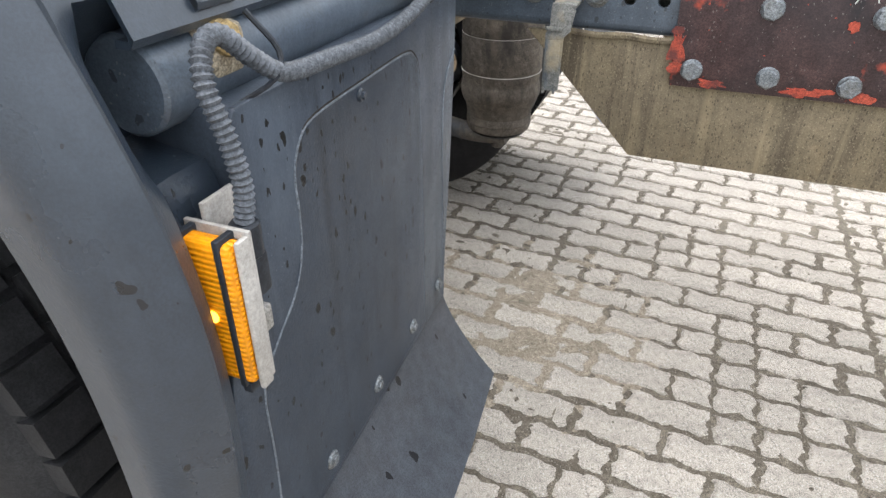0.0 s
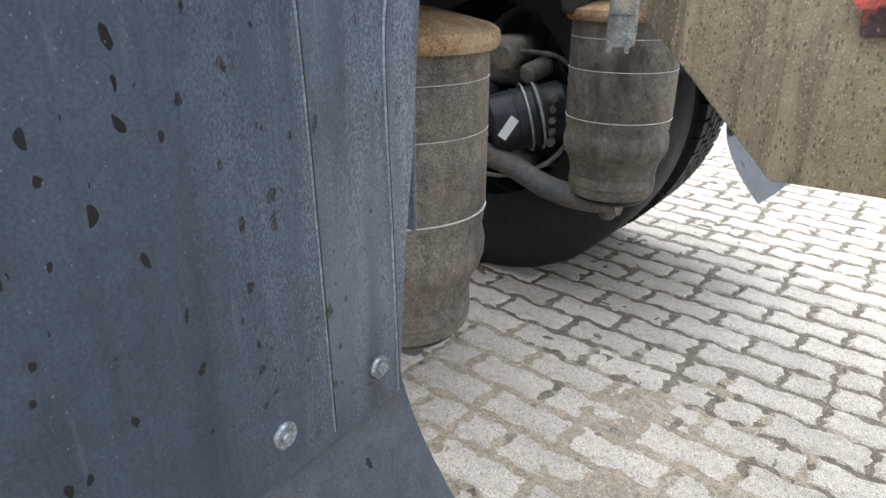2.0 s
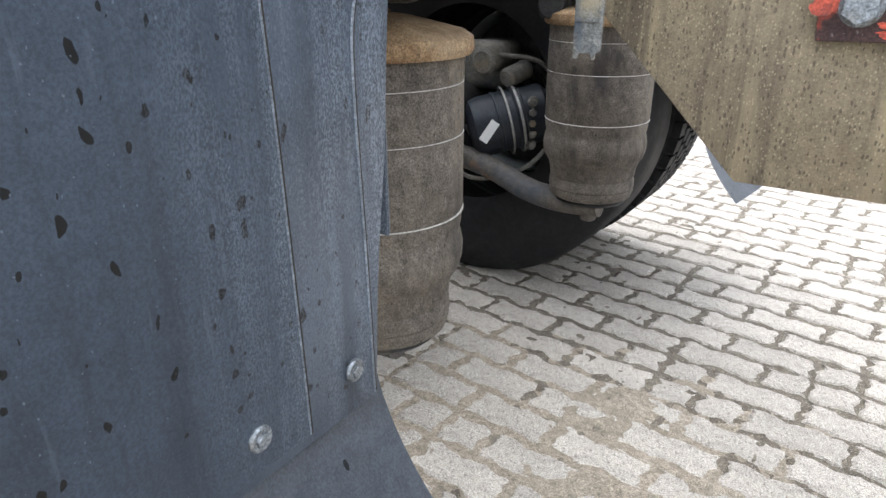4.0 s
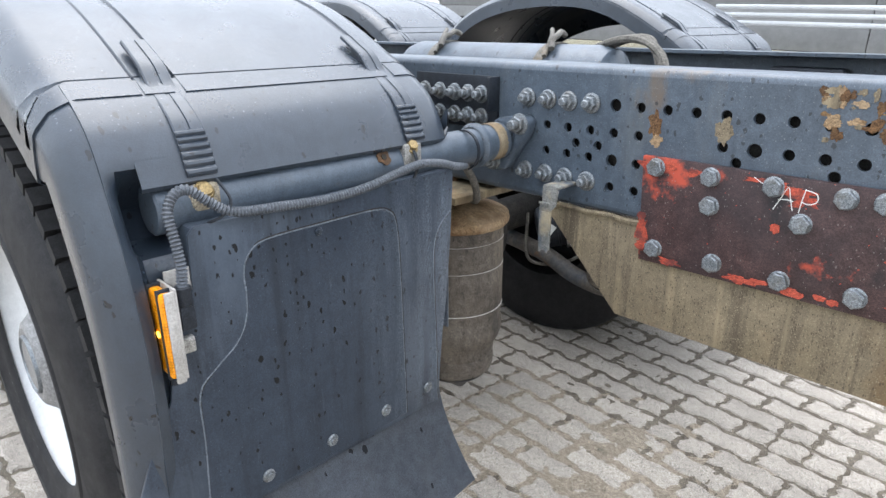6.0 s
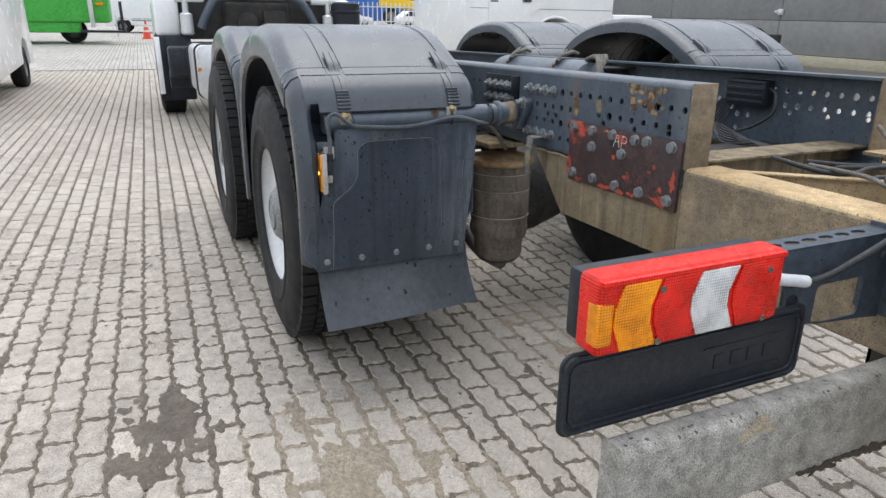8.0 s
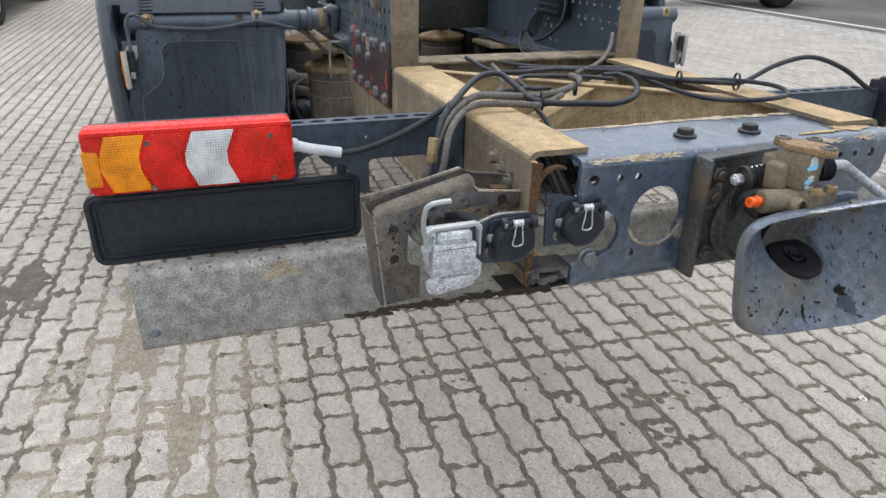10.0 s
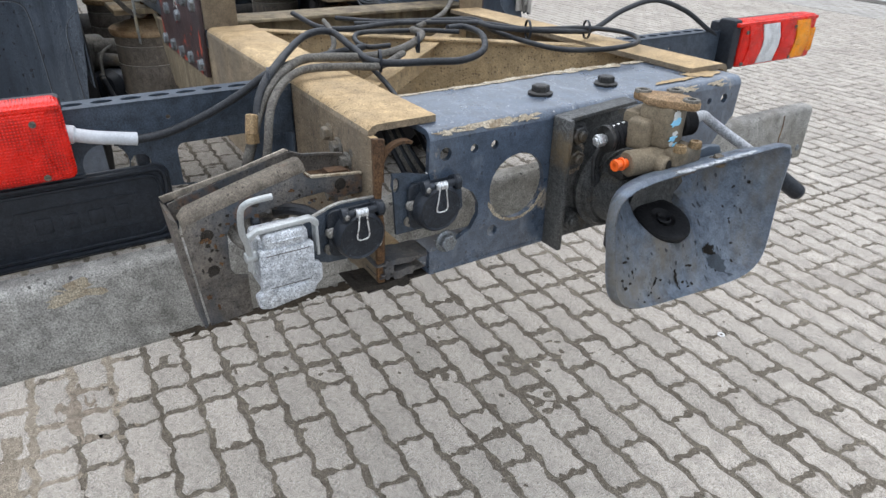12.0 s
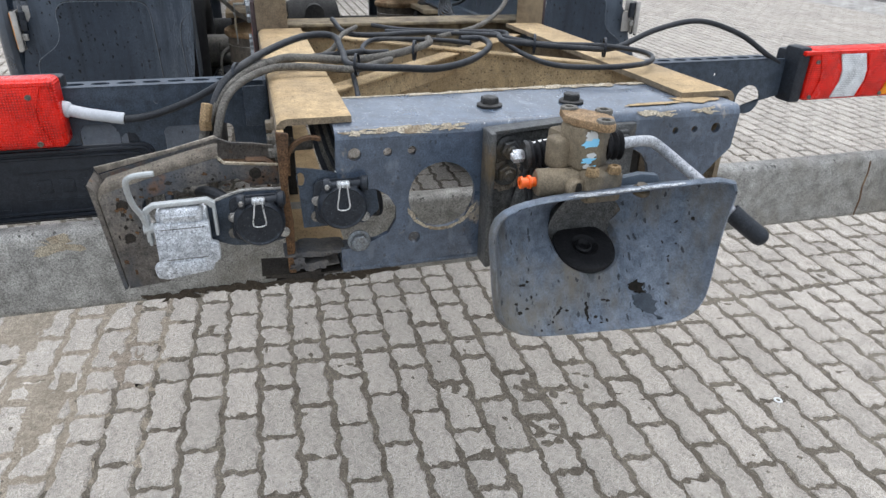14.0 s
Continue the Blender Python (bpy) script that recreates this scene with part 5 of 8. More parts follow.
        part("clamp_nut", hexagon(0.010, 0, 0.016, c + Vector((0.05, -s * 0.05, 0)), (0.6, -s * 0.8, 0.1), 0.014), cast_mat, brake)
    part("axle_hose", hose([at + 0.05 * ax + Vector((-0.06, -s * 0.06, 0.05)), at + 0.02 * ax + Vector((0.0, -s * 0.07, -0.11)), at + 0.14 * ax + Vector((0.05, -s * 0.06, -0.12)), at + 0.24 * ax + Vector((0.03, -s * 0.03, -0.02)), at + 0.20 * ax + Vector((0.0, 0, 0.12)), at + 0.10 * ax + Vector((-0.05, 0, 0.17))], 0.0062, 8, 8), old_cable_mat, truck, "dusty air hose")
    part("caliper_body", join(box(BX - 0.16, BX - 0.03, s * (BY + 0.02), s * (BY + 0.16), BZ + 0.07, BZ + 0.20, 0.03, 3), rod((BX - 0.06, s * (BY - 0.03), BZ + 0.15), (BX - 0.06, s * (BY + 0.08), BZ + 0.16), 0.036, 18, 0.008), rod((BX + 0.0, s * (BY - 0.01), BZ + 0.11), (BX + 0.02, s * (BY + 0.07), BZ + 0.13), 0.026, 14, 0.006)), cast_mat, truck, "dusty grey brake caliper")
    if s > 0:
        part("stub", rod((-0.578, s * 0.385, 0.335), (-0.578, s * 0.385, 0.375), 0.019, 16, 0.004), brown_mat, truck)
    part("caliper", join(box(-1.02, -0.84, s * 0.72, s * 0.86, 0.60, 0.80, 0.03, 3), rod((-0.88, s * 0.66, 0.70), (-0.88, s * 0.80, 0.70), 0.035, 16, 0.006), rod((-0.90, s * 0.62, 0.62), (-0.90, s * 0.74, 0.74), 0.025, 12)), mech_mat, truck)
part("propeller_shaft", rod((-2.2, 0, 0.66), (-6.0, 0, 0.80), 0.06, 20), mech_mat, truck)

# air tank between the rails, with its hooks and hoses
tank = part("air_tank", lathe([(0, 0.0), (0.05, 0.004), (0.075, 0.02), (0.083, 0.045), (0.083, 0.60), (0.075, 0.63), (0.05, 0.648), (0, 0.652)], (-0.92, -0.20, 1.105), (1, 0, 0), 36), frame_mat, truck, "blue-grey painted air tank")
for x in (-0.78, -0.44):
    part("tank_strap", lathe([(0.084, -0.012), (0.087, -0.012), (0.087, 0.012), (0.084, 0.012)], (x, -0.20, 1.105), (1, 0, 0), 36), cast_mat, tank)
    part("tank_hook", hose([(x + 0.03, -0.26, 1.18), (x + 0.015, -0.235, 1.20), (x, -0.20, 1.205), (x - 0.02, -0.16, 1.212), (x - 0.03, -0.13, 1.205)], 0.007, 8, 5), cast_mat, tank)
    part("tank_bolt", hose([(x + 0.02, -0.27, 1.165), (x + 0.0, -0.22, 1.205), (x - 0.03, -0.18, 1.218)], 0.005, 8, 5), cast_mat, tank)
for k in range(3):
    part("air_hose", hose([(-0.40 + 0.02 * k, -0.18, 1.16), (-0.30, -0.20 + 0.02 * k, 1.195), (-0.22, -0.23 + 0.02 * k, 1.20), (-0.15, -0.27, 1.175 - 0.01 * k), (-0.12, -0.29, 1.12)], 0.008, 8, 6), old_cable_mat, truck)
# control box on the far rail and a pale box on the near one
ecu = part("control_box", box(-0.175, -0.005, 0.335, 0.388, 1.035, 1.125, 0.008), black_mat, truck, "black ribbed electronic control box")
for k in range(4):
    part("cooling_rib", box(-0.17, -0.01, 0.331, 0.336, 1.045 + 0.022 * k, 1.055 + 0.022 * k, 0.001), black_mat, ecu)
for k in range(7):
    d = 0.008 * k
    part("wire", hose([(-0.20 + d, 0.36, 1.05), (-0.24 + d, 0.34, 1.0 - d), (-0.20 + d, 0.31 - d, 0.97), (-0.10 + d, 0.27 - d, 0.96 - d), (0.05 + d, 0.24, 0.93), (0.15 + d, 0.20, 0.92)], 0.0035, 6, 6), cable_mat, truck)
part("wire", hose([(0.0, 0.355, 1.10), (0.05, 0.33, 1.08), (0.06, 0.31, 1.02), (0.0, 0.29, 0.97), (-0.05, 0.27, 0.95)], 0.0055, 8, 6), cable_mat, truck)
pbox = part("junction_box", box(-1.05, -0.95, 0.20, 0.33, 0.91, 1.08, 0.006), alu_mat, truck, "pale grey metal junction box")
part("cover_plate", box(-0.949, -0.946, 0.24, 0.29, 0.975, 1.005, 0.001), alu_mat, pbox)
part("wire", hose([(-0.97, 0.20, 1.05), (-0.96, 0.16, 1.06), (-0.95, 0.13, 1.03), (-0.96, 0.15, 0.98), (-0.98, 0.19, 0.96)], 0.009, 8, 6), old_cable_mat, truck)
for x in (-0.80, 0.02):
    part("frame_crossmember", join(box(x - 0.004, x + 0.004, -0.39, 0.39, 0.92, 1.13, 0.002), box(x - 0.05, x + 0.05, -0.39, 0.39, 1.128, 1.136, 0.002)) if x < 0 else box(x - 0.05, x + 0.05, -0.39, 0.39, 0.905, 0.913, 0.002), mech_mat, truck)
for s in (-1, 1):
    for k in range(4):
        part("axle_hose", hose([(-0.66 - 0.03 * k, s * 0.56, 0.62), (-0.60 - 0.02 * k, s * 0.54, 0.52 - 0.01 * k), (-0.70, s * (0.62 - 0.02 * k), 0.47), (-0.82, s * 0.66, 0.52 + 0.02 * k), (-0.86, s * 0.62, 0.66)], 0.009, 8, 6), old_cable_mat if k % 2 else cable_mat, truck)
    part("spring_hanger", join(box(-0.70, -0.62, s * 0.30, s * 0.385, 0.80, 0.90, 0.012), rod((-0.66, s * 0.28, 0.83), (-0.66, s * 0.42, 0.83), 0.03, 14, 0.004)), mech_mat, truck)
    part("bellows_bracket", box(-0.69, -0.46, s * 0.27, s * 0.50, 0.868, 0.886, 0.004), gusset_mat, truck, "dusty steel plate above the bellows")
# front of the chassis: tank, step and the back of the cab
before = set(scene.objects)
ftank = part("fuel_tank", extrude(round_rect(-1.20, -0.66, 0.62, 1.12, 0.07), 1.5, in_yz(-5.2), w=0.004), alu_mat, truck, "pale aluminium fuel tank with dark straps")
for x in (-5.0, -3.95):
    o = round_rect(-1.205, -0.655, 0.615, 1.125, 0.075)
    part("tank_band", hose([(x, y, z) for y, z in o + o[:1]], 0.012, 6, 1), black_mat, ftank)
part("side_lamp", box(-3.72, -3.70, -1.205, -1.17, 0.88, 0.92, 0.003), amber_lens, ftank)
part("air_unit", join(box(-5.7, -5.3, -1.15, -0.55, 0.72, 1.08, 0.04, 3), rod((-5.5, -1.16, 0.70), (-5.5, -0.6, 0.70), 0.10, 20, 0.01)), black_mat, truck)
part("front_mudguard", join(box(-5.96, -5.93, -1.27, -0.85, 0.42, 1.20, 0.01), box(-5.93, -5.90, -1.27, -1.16, 0.47, 1.19, 0.008)), black_mat, truck)
part("splash_strip", box(-5.915, -5.885, -1.275, -1.215, 0.50, 1.18, 0.006), white_mat, truck, "white side strip")
part("cab", join(box(-8.2, -6.05, -1.20, 1.20, 1.62, 3.9, 0.10, 4), box(-8.15, -6.0, -1.24, -0.95, 1.18, 1.66, 0.06, 3), box(-8.15, -6.0, 0.95, 1.24, 1.18, 1.66, 0.06, 3)), white_mat, truck, "white tractor cab seen from behind")
part("cab_back", box(-6.35, -6.10, -1.05, 1.05, 1.15, 1.66, 0.03), mech_mat, truck)
part("engine", join(box(-7.4, -5.95, -0.42, 0.42, 0.95, 1.60, 0.06, 3), rod((-6.0, -0.15, 1.35), (-5.85, -0.15, 1.35), 0.13, 20, 0.02), box(-5.96, -5.86, 0.05, 0.32, 1.2, 1.5, 0.02)), mech_mat, truck, "dark dusty engine and gearbox block")
part("cab_arch", hose([(-5.85, -0.72, 1.28), (-5.85, -0.66, 1.42), (-5.85, -0.52, 1.62), (-5.85, -0.30, 1.68), (-5.85, 0.0, 1.69), (-5.85, 0.30, 1.68), (-5.85, 0.52, 1.62), (-5.85, 0.66, 1.42), (-5.85, 0.72, 1.28)], 0.05, 10, 6), frame_mat, truck, "blue-grey arched cab support")
for s in (-1, 1):
    part("cab_damper", join(rod((-5.85, s * 0.88, 1.20), (-5.85, s * 0.88, 1.46), 0.075, 18, 0.02), rod((-5.85, s * 0.88, 1.46), (-5.85, s * 0.88, 1.64), 0.035, 12, 0.004), box(-5.89, -5.82, s * 0.66, s * 1.0, 1.58, 1.66, 0.015)), alu_mat, truck)
part("air_intake", join(rod((-5.85, 1.12, 1.1), (-5.85, 1.12, 1.62), 0.19, 24, 0.02), lathe([(0.19, 0), (0.205, 0.01), (0.205, 0.03), (0.19, 0.04)], (-5.85, 1.12, 1.48), (0, 0, 1), 24)), black_mat, truck, "black air intake drum")
for ob in set(scene.objects) - before:
    ob.data.transform(Matrix.Translation((-1.4, 0.03 if ob == ftank or ob.parent == ftank else -0.22, 0.03)))

# tail lamps on their arms, and the plate holder
for s in (-1, 1):
    o_y, o_x = (0.006, 0.012) if s < 0 else (0.040, 0.012)
    first = len(scene.objects)
    lamp = part("tail_lamp", box(0.900, 0.930, s * 0.752, s * 1.105, 0.846, 0.956, 0.006), black_mat, truck, "black tail lamp housing with red, amber and clear lenses")
    part("red_lens", box(0.9305, 0.985, s * (0.754 if s < 0 else 0.784), s * 1.112, 0.842, 0.962, 0.012, 4), red_lens, lamp, "ribbed red lamp lens")
    if s > 0:
        part("end_cap", box(0.925, 0.978, 0.750, 0.7835, 0.838, 0.966, 0.008), black_mat, lamp)
    def seg(name, mat, y0, y1, tilt, z0=0.849, z1=0.950):
        c = 0.014
        o = [(s * y0, z1), (s * (y0 + tilt), (z0 + z1) / 2 + 0.012), (s * (y0 + tilt), (z0 + z1) / 2 - 0.012), (s * y0, z0), (s * y1, z0), (s * (y1 + tilt), (z0 + z1) / 2 - 0.012), (s * (y1 + tilt), (z0 + z1) / 2 + 0.012), (s * y1, z1)]
        part(name, extrude(o, 0.0035, in_yz(0.9845), w=0.001), mat, lamp)
    seg("amber_lens", amber_lens, 1.072, 1.008, 0.014)
    seg("clear_lens", clear_lens, 0.930, 0.858, 0.016)
    seg("reflector", red_lens, 1.002, 0.938, 0.014)
    seg("reflector", red_lens, 0.850, 0.775 if s < 0 else 0.800, 0.014)
    part("marker_lens", box(0.960, 0.9865, s * 1.086, s * 1.113, 0.860, 0.925, 0.004), amber_lens, lamp)
    part("edge_strip", box(0.962, 0.9875, s * 0.757, s * 1.108, 0.948, 0.958, 0.003), red_lens, lamp)
    for y, z in ((1.005, 0.934), (1.005, 0.853), (0.795, 0.934), (0.795, 0.853)):
        part("lens_screw", lathe([(0.0, 0.002), (0.0025, 0.002), (0.003, 0.0035), (0.0048, 0.0035), (0.0048, 0), (0, 0)], (0.987, s * y, z), (1, 0, 0), 14), cast_mat, lamp)
    for ob in list(scene.objects)[first:]:
        ob.data.transform(Matrix.Translation((o_x, o_y, 0)))
    # bracket arm with slotted top flange
    cut = [circle(s * 0.705, 0.842, 0.034, 22), round_rect(*sorted((s * 0.595, s * 0.470)), 0.782, 0.858, 0.012, 4), circle(s * 0.655, 0.835, 0.016, 12), circle(s * 0.43, 0.895, 0.007, 10), circle(s * 0.62, 0.875, 0.004, 8), circle(s * 0.60, 0.905, 0.004, 8)]
    web = extrude([(s * (0.755 + abs(o_y)), 0.800 if s < 0 else 0.850), (s * 0.440, 0.770), (s * 0.405, 0.765), (s * 0.405, 0.935), (s * (0.755 + abs(o_y)), 0.935)], 0.004, in_yz(0.946), cut)
    slots = [circle(s * (0.475 + 0.043 * k), 0.924, 0.0165, 16, 0.55) for k in range(7)]
    fl = extrude([(s * 0.405, 0.900), (s * 0.755, 0.900), (s * 0.755, 0.950), (s * 0.405, 0.950)], 0.004, Matrix(((0, 1, 0, 0), (1, 0, 0, 0), (0, 0, 1, 0.932), (0, 0, 0, 1))), slots)
    part("lamp_arm", join(web, fl), bracket_mat, truck, "dark steel lamp arm with a slotted top edge")
    part("arm_foot", join(box(0.90, 0.990, s * 0.401, s * 0.407, 0.77, 0.945, 0.002), box(0.985, 0.990, s * 0.401, s * 0.445, 0.86, 0.935, 0.002)), bracket_mat, truck)
    for x, z in ((1.212, 0.876), (1.181, 0.890), (1.148, 0.903), (1.205, 0.800), (1.150, 0.800)):
        part("extension_bolt", hexagon(0.011, 0, 0.012, (x, s * 0.401, z), (0, s, 0), 0.015), cast_mat, truck)

holder = part("plate_holder", extrude(round_rect(-1.130, -0.616, 0.690, 0.832, 0.022), 0.006, in_yz(0.948), w=0.002), black_mat, truck, "empty black plastic number plate holder with a moulded rim")
for d, w in ((0.008, 0.0045), (0.018, 0.003)):
    o = round_rect(-1.130 + d, -0.616 - d, 0.690 + d, 0.832 - d, 0.018)
    part("rim", hose([(0.9545, y, z) for y, z in o + o[:1]], w, 6, 1), black_mat, holder)
for y0, y1, z in ((-0.85, -0.67, 0.786), (-0.85, -0.67, 0.732), (-1.08, -0.88, 0.718)):
    part("embossed_bar", box(0.9535, 0.9555, y0, y1, z - 0.0015, z + 0.0015), black_mat, holder)
for k in range(4):
    part("embossed_bar", box(0.9535, 0.9555, -0.825 + 0.038 * k, -0.802 + 0.038 * k, 0.746, 0.772, 0.0008), black_mat, holder)
for y in (-0.66, -0.76):
    part("holder_bar", box(0.93, 0.947, y, y + 0.02, 0.76, 0.86, 0.002), black_mat, holder)

# brown socket bracket beside the crossmember: a folded channel with a cut-out window
FX = 1.265


def sheet(*pts, x=FX - 0.004, d=0.004, w=0.001):
    return extrude(pts, d, in_yz(x), w=w)


column = sheet((-0.656, 0.842), (-0.650, 0.852), (-0.634, 0.857), (-0.600, 0.866), (-0.596, 0.838), (-0.601, 0.828), (-0.603, 0.800), (-0.604, 0.775), (-0.598, 0.764), (-0.582, 0.759), (-0.582, 0.699), (-0.642, 0.694))
arm_face = sheet((-0.600, 0.866), (-0.560, 0.877), (-0.520, 0.887), (-0.490, 0.894), (-0.483, 0.884), (-0.402, 0.876), (-0.402, 0.846), (-0.440, 0.846), (-0.452, 0.852), (-0.462, 0.859), (-0.490, 0.857), (-0.530, 0.852), (-0.570, 0.844), (-0.597, 0.838), x=FX - 0.0043)
# rounded top fold of the arm, running back
fold = bmesh.new()
rows = []
for y, z in ((-0.656, 0.842), (-0.646, 0.853), (-0.60, 0.866), (-0.56, 0.877), (-0.52, 0.887), (-0.492, 0.8935), (-0.486, 0.893)):
    rows.append([fold.verts.new((FX - 0.016 + 0.016 * math.cos(a), y, z + 0.013 * math.sin(a))) for a in (0.0, 0.3, 0.6, 0.9, 1.2, 1.57)] + [fold.verts.new((FX - 0.030, y, z + 0.0135))])
for a, b in zip(rows, rows[1:]):
    for k in range(6):
        fold.faces.new((a[k], a[k + 1], b[k + 1], b[k]))
bmesh.ops.solidify(fold, geom=fold.faces[:], thickness=0.003)
back_lip = extrude([(-0.668, 0.872), (-0.560, 0.892), (-0.492, 0.909), (-0.486, 0.905), (-0.560, 0.886), (-0.664, 0.862)], 0.004, in_yz(1.199), w=0.001)
back_wall = extrude([(-0.660, 0.860), (-0.560, 0.8865), (-0.487, 0.9035), (-0.470, 0.896), (-0.435, 0.892), (-0.408, 0.886), (-0.402, 0.876), (-0.402, 0.852), (-0.50, 0.864), (-0.60, 0.846), (-0.655, 0.835)], 0.004, in_yz(1.2005))
side_plate = extrude([(-0.668, 0.866), (-0.660, 0.856), (-0.645, 0.694), (-0.650, 0.690)], 0.062, in_yz(1.200))
bracket = part("socket_bracket", join(column, arm_face, back_wall, side_plate), brown_mat, truck, "rusty brown folded bracket carrying trailer sockets")
part("top_fold", fold, dusty_fold_mat, bracket, "dusty rounded fold of the bracket")
part("back_lip", back_lip, dusty_fold_mat, bracket, "dusty straight back edge")
part("channel_floor", extrude([(-0.486, 0.872), (-0.404, 0.866), (-0.404, 0.863), (-0.486, 0.869)], 0.062, in_yz(1.200)), rust_mat, bracket, "rust-coated channel floor")
part("fold_back", extrude([(-0.488, 0.9035), (-0.470, 0.896), (-0.435, 0.892), (-0.408, 0.886), (-0.402, 0.876), (-0.400, 0.878), (-0.406, 0.890), (-0.435, 0.8955), (-0.470, 0.8995), (-0.487, 0.9065)], 0.0045, in_yz(1.206)), brown_mat, bracket, "rusty folded sheet edge")
part("fold_front", extrude([(-0.486, 0.895), (-0.478, 0.8865), (-0.402, 0.878), (-0.402, 0.8755), (-0.479, 0.8835), (-0.487, 0.892)], 0.006, in_yz(1.2605)), cream_mat, bracket, "worn bright sheet edge")
part("tab", extrude([(-0.452, 0.866), (-0.448, 0.882), (-0.420, 0.880), (-0.408, 0.872), (-0.410, 0.869), (-0.421, 0.877), (-0.446, 0.879), (-0.449, 0.866)], 0.020, in_yz(1.232)), rust_mat, bracket)
# no openings here: flat dark discs paint the shade in the bracket holes
for y, z, r in ((-0.627, 0.832, 0.0056), (-0.626, 0.779, 0.005), (-0.436, 0.866, 0.006)):
    part("bracket_hole", join(lathe([(0, 0), (r, 0), (r, 0.0006), (0, 0.0006)], (FX + 0.0002, y, z), (1, 0, 0), 14), lathe([(r, 0), (r + 0.0014, 0.0009), (r + 0.003, 0)], (FX, y, z), (1, 0, 0), 14)), mud_and_shade_mat, bracket)
dirt = random.Random(5)
for k in range(30):
    y = dirt.uniform(-0.60, -0.405)
    z = 0.870 + 0.20 * (y + 0.56) * (y < -0.49) - dirt.uniform(0.0, 0.022)
    part("rust_patch" if k % 2 else "mud_patch", extrude(ragged(y, z - 0.004, dirt.uniform(0.0012, 0.0055), dirt.uniform(0.001, 0.003), k + 3.3, 18, 0.45), 0.0005, in_yz(FX + 0.0001 * (k % 9))), (rust_mat, mud_and_shade_mat, brown_mat)[k % 3], bracket)
for k in range(18):
    part("rust_patch" if k % 2 else "mud_patch", extrude(ragged(dirt.uniform(-0.640, -0.608), dirt.uniform(0.70, 0.85), dirt.uniform(0.001, 0.0035), dirt.uniform(0.001, 0.004), k + 53.3, 16, 0.4), 0.0005, in_yz(FX + 0.0001 * (k % 9))), (mud_and_shade_mat, rust_mat)[k % 2], bracket)
part("socket_plate", extrude([(-0.520, 0.832), (-0.470, 0.849), (-0.455, 0.8525), (-0.399, 0.851), (-0.397, 0.772), (-0.43, 0.764), (-0.478, 0.767), (-0.505, 0.778), (-0.520, 0.80)], 0.004, in_yz(1.298), w=0.001), bracket_mat, bracket)
part("plate_edge", extrude([(-0.520, 0.8325), (-0.470, 0.8495), (-0.455, 0.853), (-0.399, 0.8515), (-0.399, 0.8535), (-0.455, 0.8555), (-0.471, 0.852), (-0.521, 0.8345)], 0.006, in_yz(1.297)), steel_mat, bracket, "bright worn plate edge")
part("socket_plate", extrude([(-0.378, 0.886), (-0.352, 0.882), (-0.320, 0.874), (-0.285, 0.862), (-0.262, 0.850), (-0.258, 0.81), (-0.28, 0.790), (-0.374, 0.790)], 0.005, in_yz(1.309), [[(-0.373 + 0.006 * math.cos(a), 0.868 + 0.011 * math.sin(a)) for a in (2 * math.pi * k / 14 for k in range(14))]], w=0.001), bracket_mat, bracket)
part("plate_edge", extrude([(-0.322, 0.8755), (-0.288, 0.864), (-0.286, 0.868), (-0.320, 0.879)], 0.006, in_yz(1.309)), label_mat, bracket, "chipped white plate edge")
part("rust_web", extrude([(-0.402, 0.712), (-0.391, 0.708), (-0.388, 0.80), (-0.392, 0.85), (-0.387, 0.90), (-0.384, 0.935), (-0.402, 0.938)], 0.008, in_yz(1.2985), w=0.001), rust_mat, bracket, "rusty torn web plate")
mouth_arc = [math.pi * k / 14 for k in range(5, 15)]
part("rail_mouth", extrude([(-0.354 + 0.036 * math.cos(a), 0.892 + 0.036 * math.sin(a)) for a in mouth_arc] + [(-0.3905, 0.872), (-0.386, 0.872)] + [(-0.354 + 0.0315 * math.cos(a), 0.892 + 0.0315 * math.sin(a)) for a in reversed(mouth_arc)], 0.012, in_yz(1.292)), rust_mat, bracket, "rusty rounded mouth of the rail")
part("web_foot", join(extrude(ragged(-0.36, 0.722, 0.036, 0.006, 4.4, 26, 0.5), 0.05, in_yz(1.262)), extrude(ragged(-0.365, 0.742, 0.030, 0.004, 6.4, 26, 0.5), 0.05, in_yz(1.262)), extrude(ragged(-0.385, 0.732, 0.008, 0.016, 8.4, 22, 0.4), 0.04, in_yz(1.272))), brown_mat, bracket, "corroded lower flange")
part("web_foot", extrude(ragged(-0.37, 0.706, 0.05, 0.007, 9.4, 30, 0.6), 0.06, in_yz(1.25)), mud_and_shade_mat, bracket, "corroded lower flange caked with mud")
for k in range(4):
    part("socket_cable", hose([(1.285, -0.566 + 0.012 * k, 0.80), (1.255, -0.588 + 0.010 * k, 0.812 + 0.006 * k), (1.235, -0.590 + 0.014 * k, 0.835), (1.215, -0.565 + 0.02 * k, 0.838 - 0.008 * k), (1.17, -0.53, 0.81), (1.08, -0.52, 0.80)], 0.0068, 10, 6), old_cable_mat, bracket)
part("socket_cable", hose([(1.290, -0.470, 0.825), (1.265, -0.495, 0.838), (1.235, -0.520, 0.832), (1.19, -0.53, 0.80), (1.13, -0.52, 0.76)], 0.0085, 10, 6), cable_mat, bracket)
part("hose_clip", rod((1.262, -0.567, 0.834), (1.262, -0.556, 0.835), 0.009, 12, 0.002), black_mat, bracket)
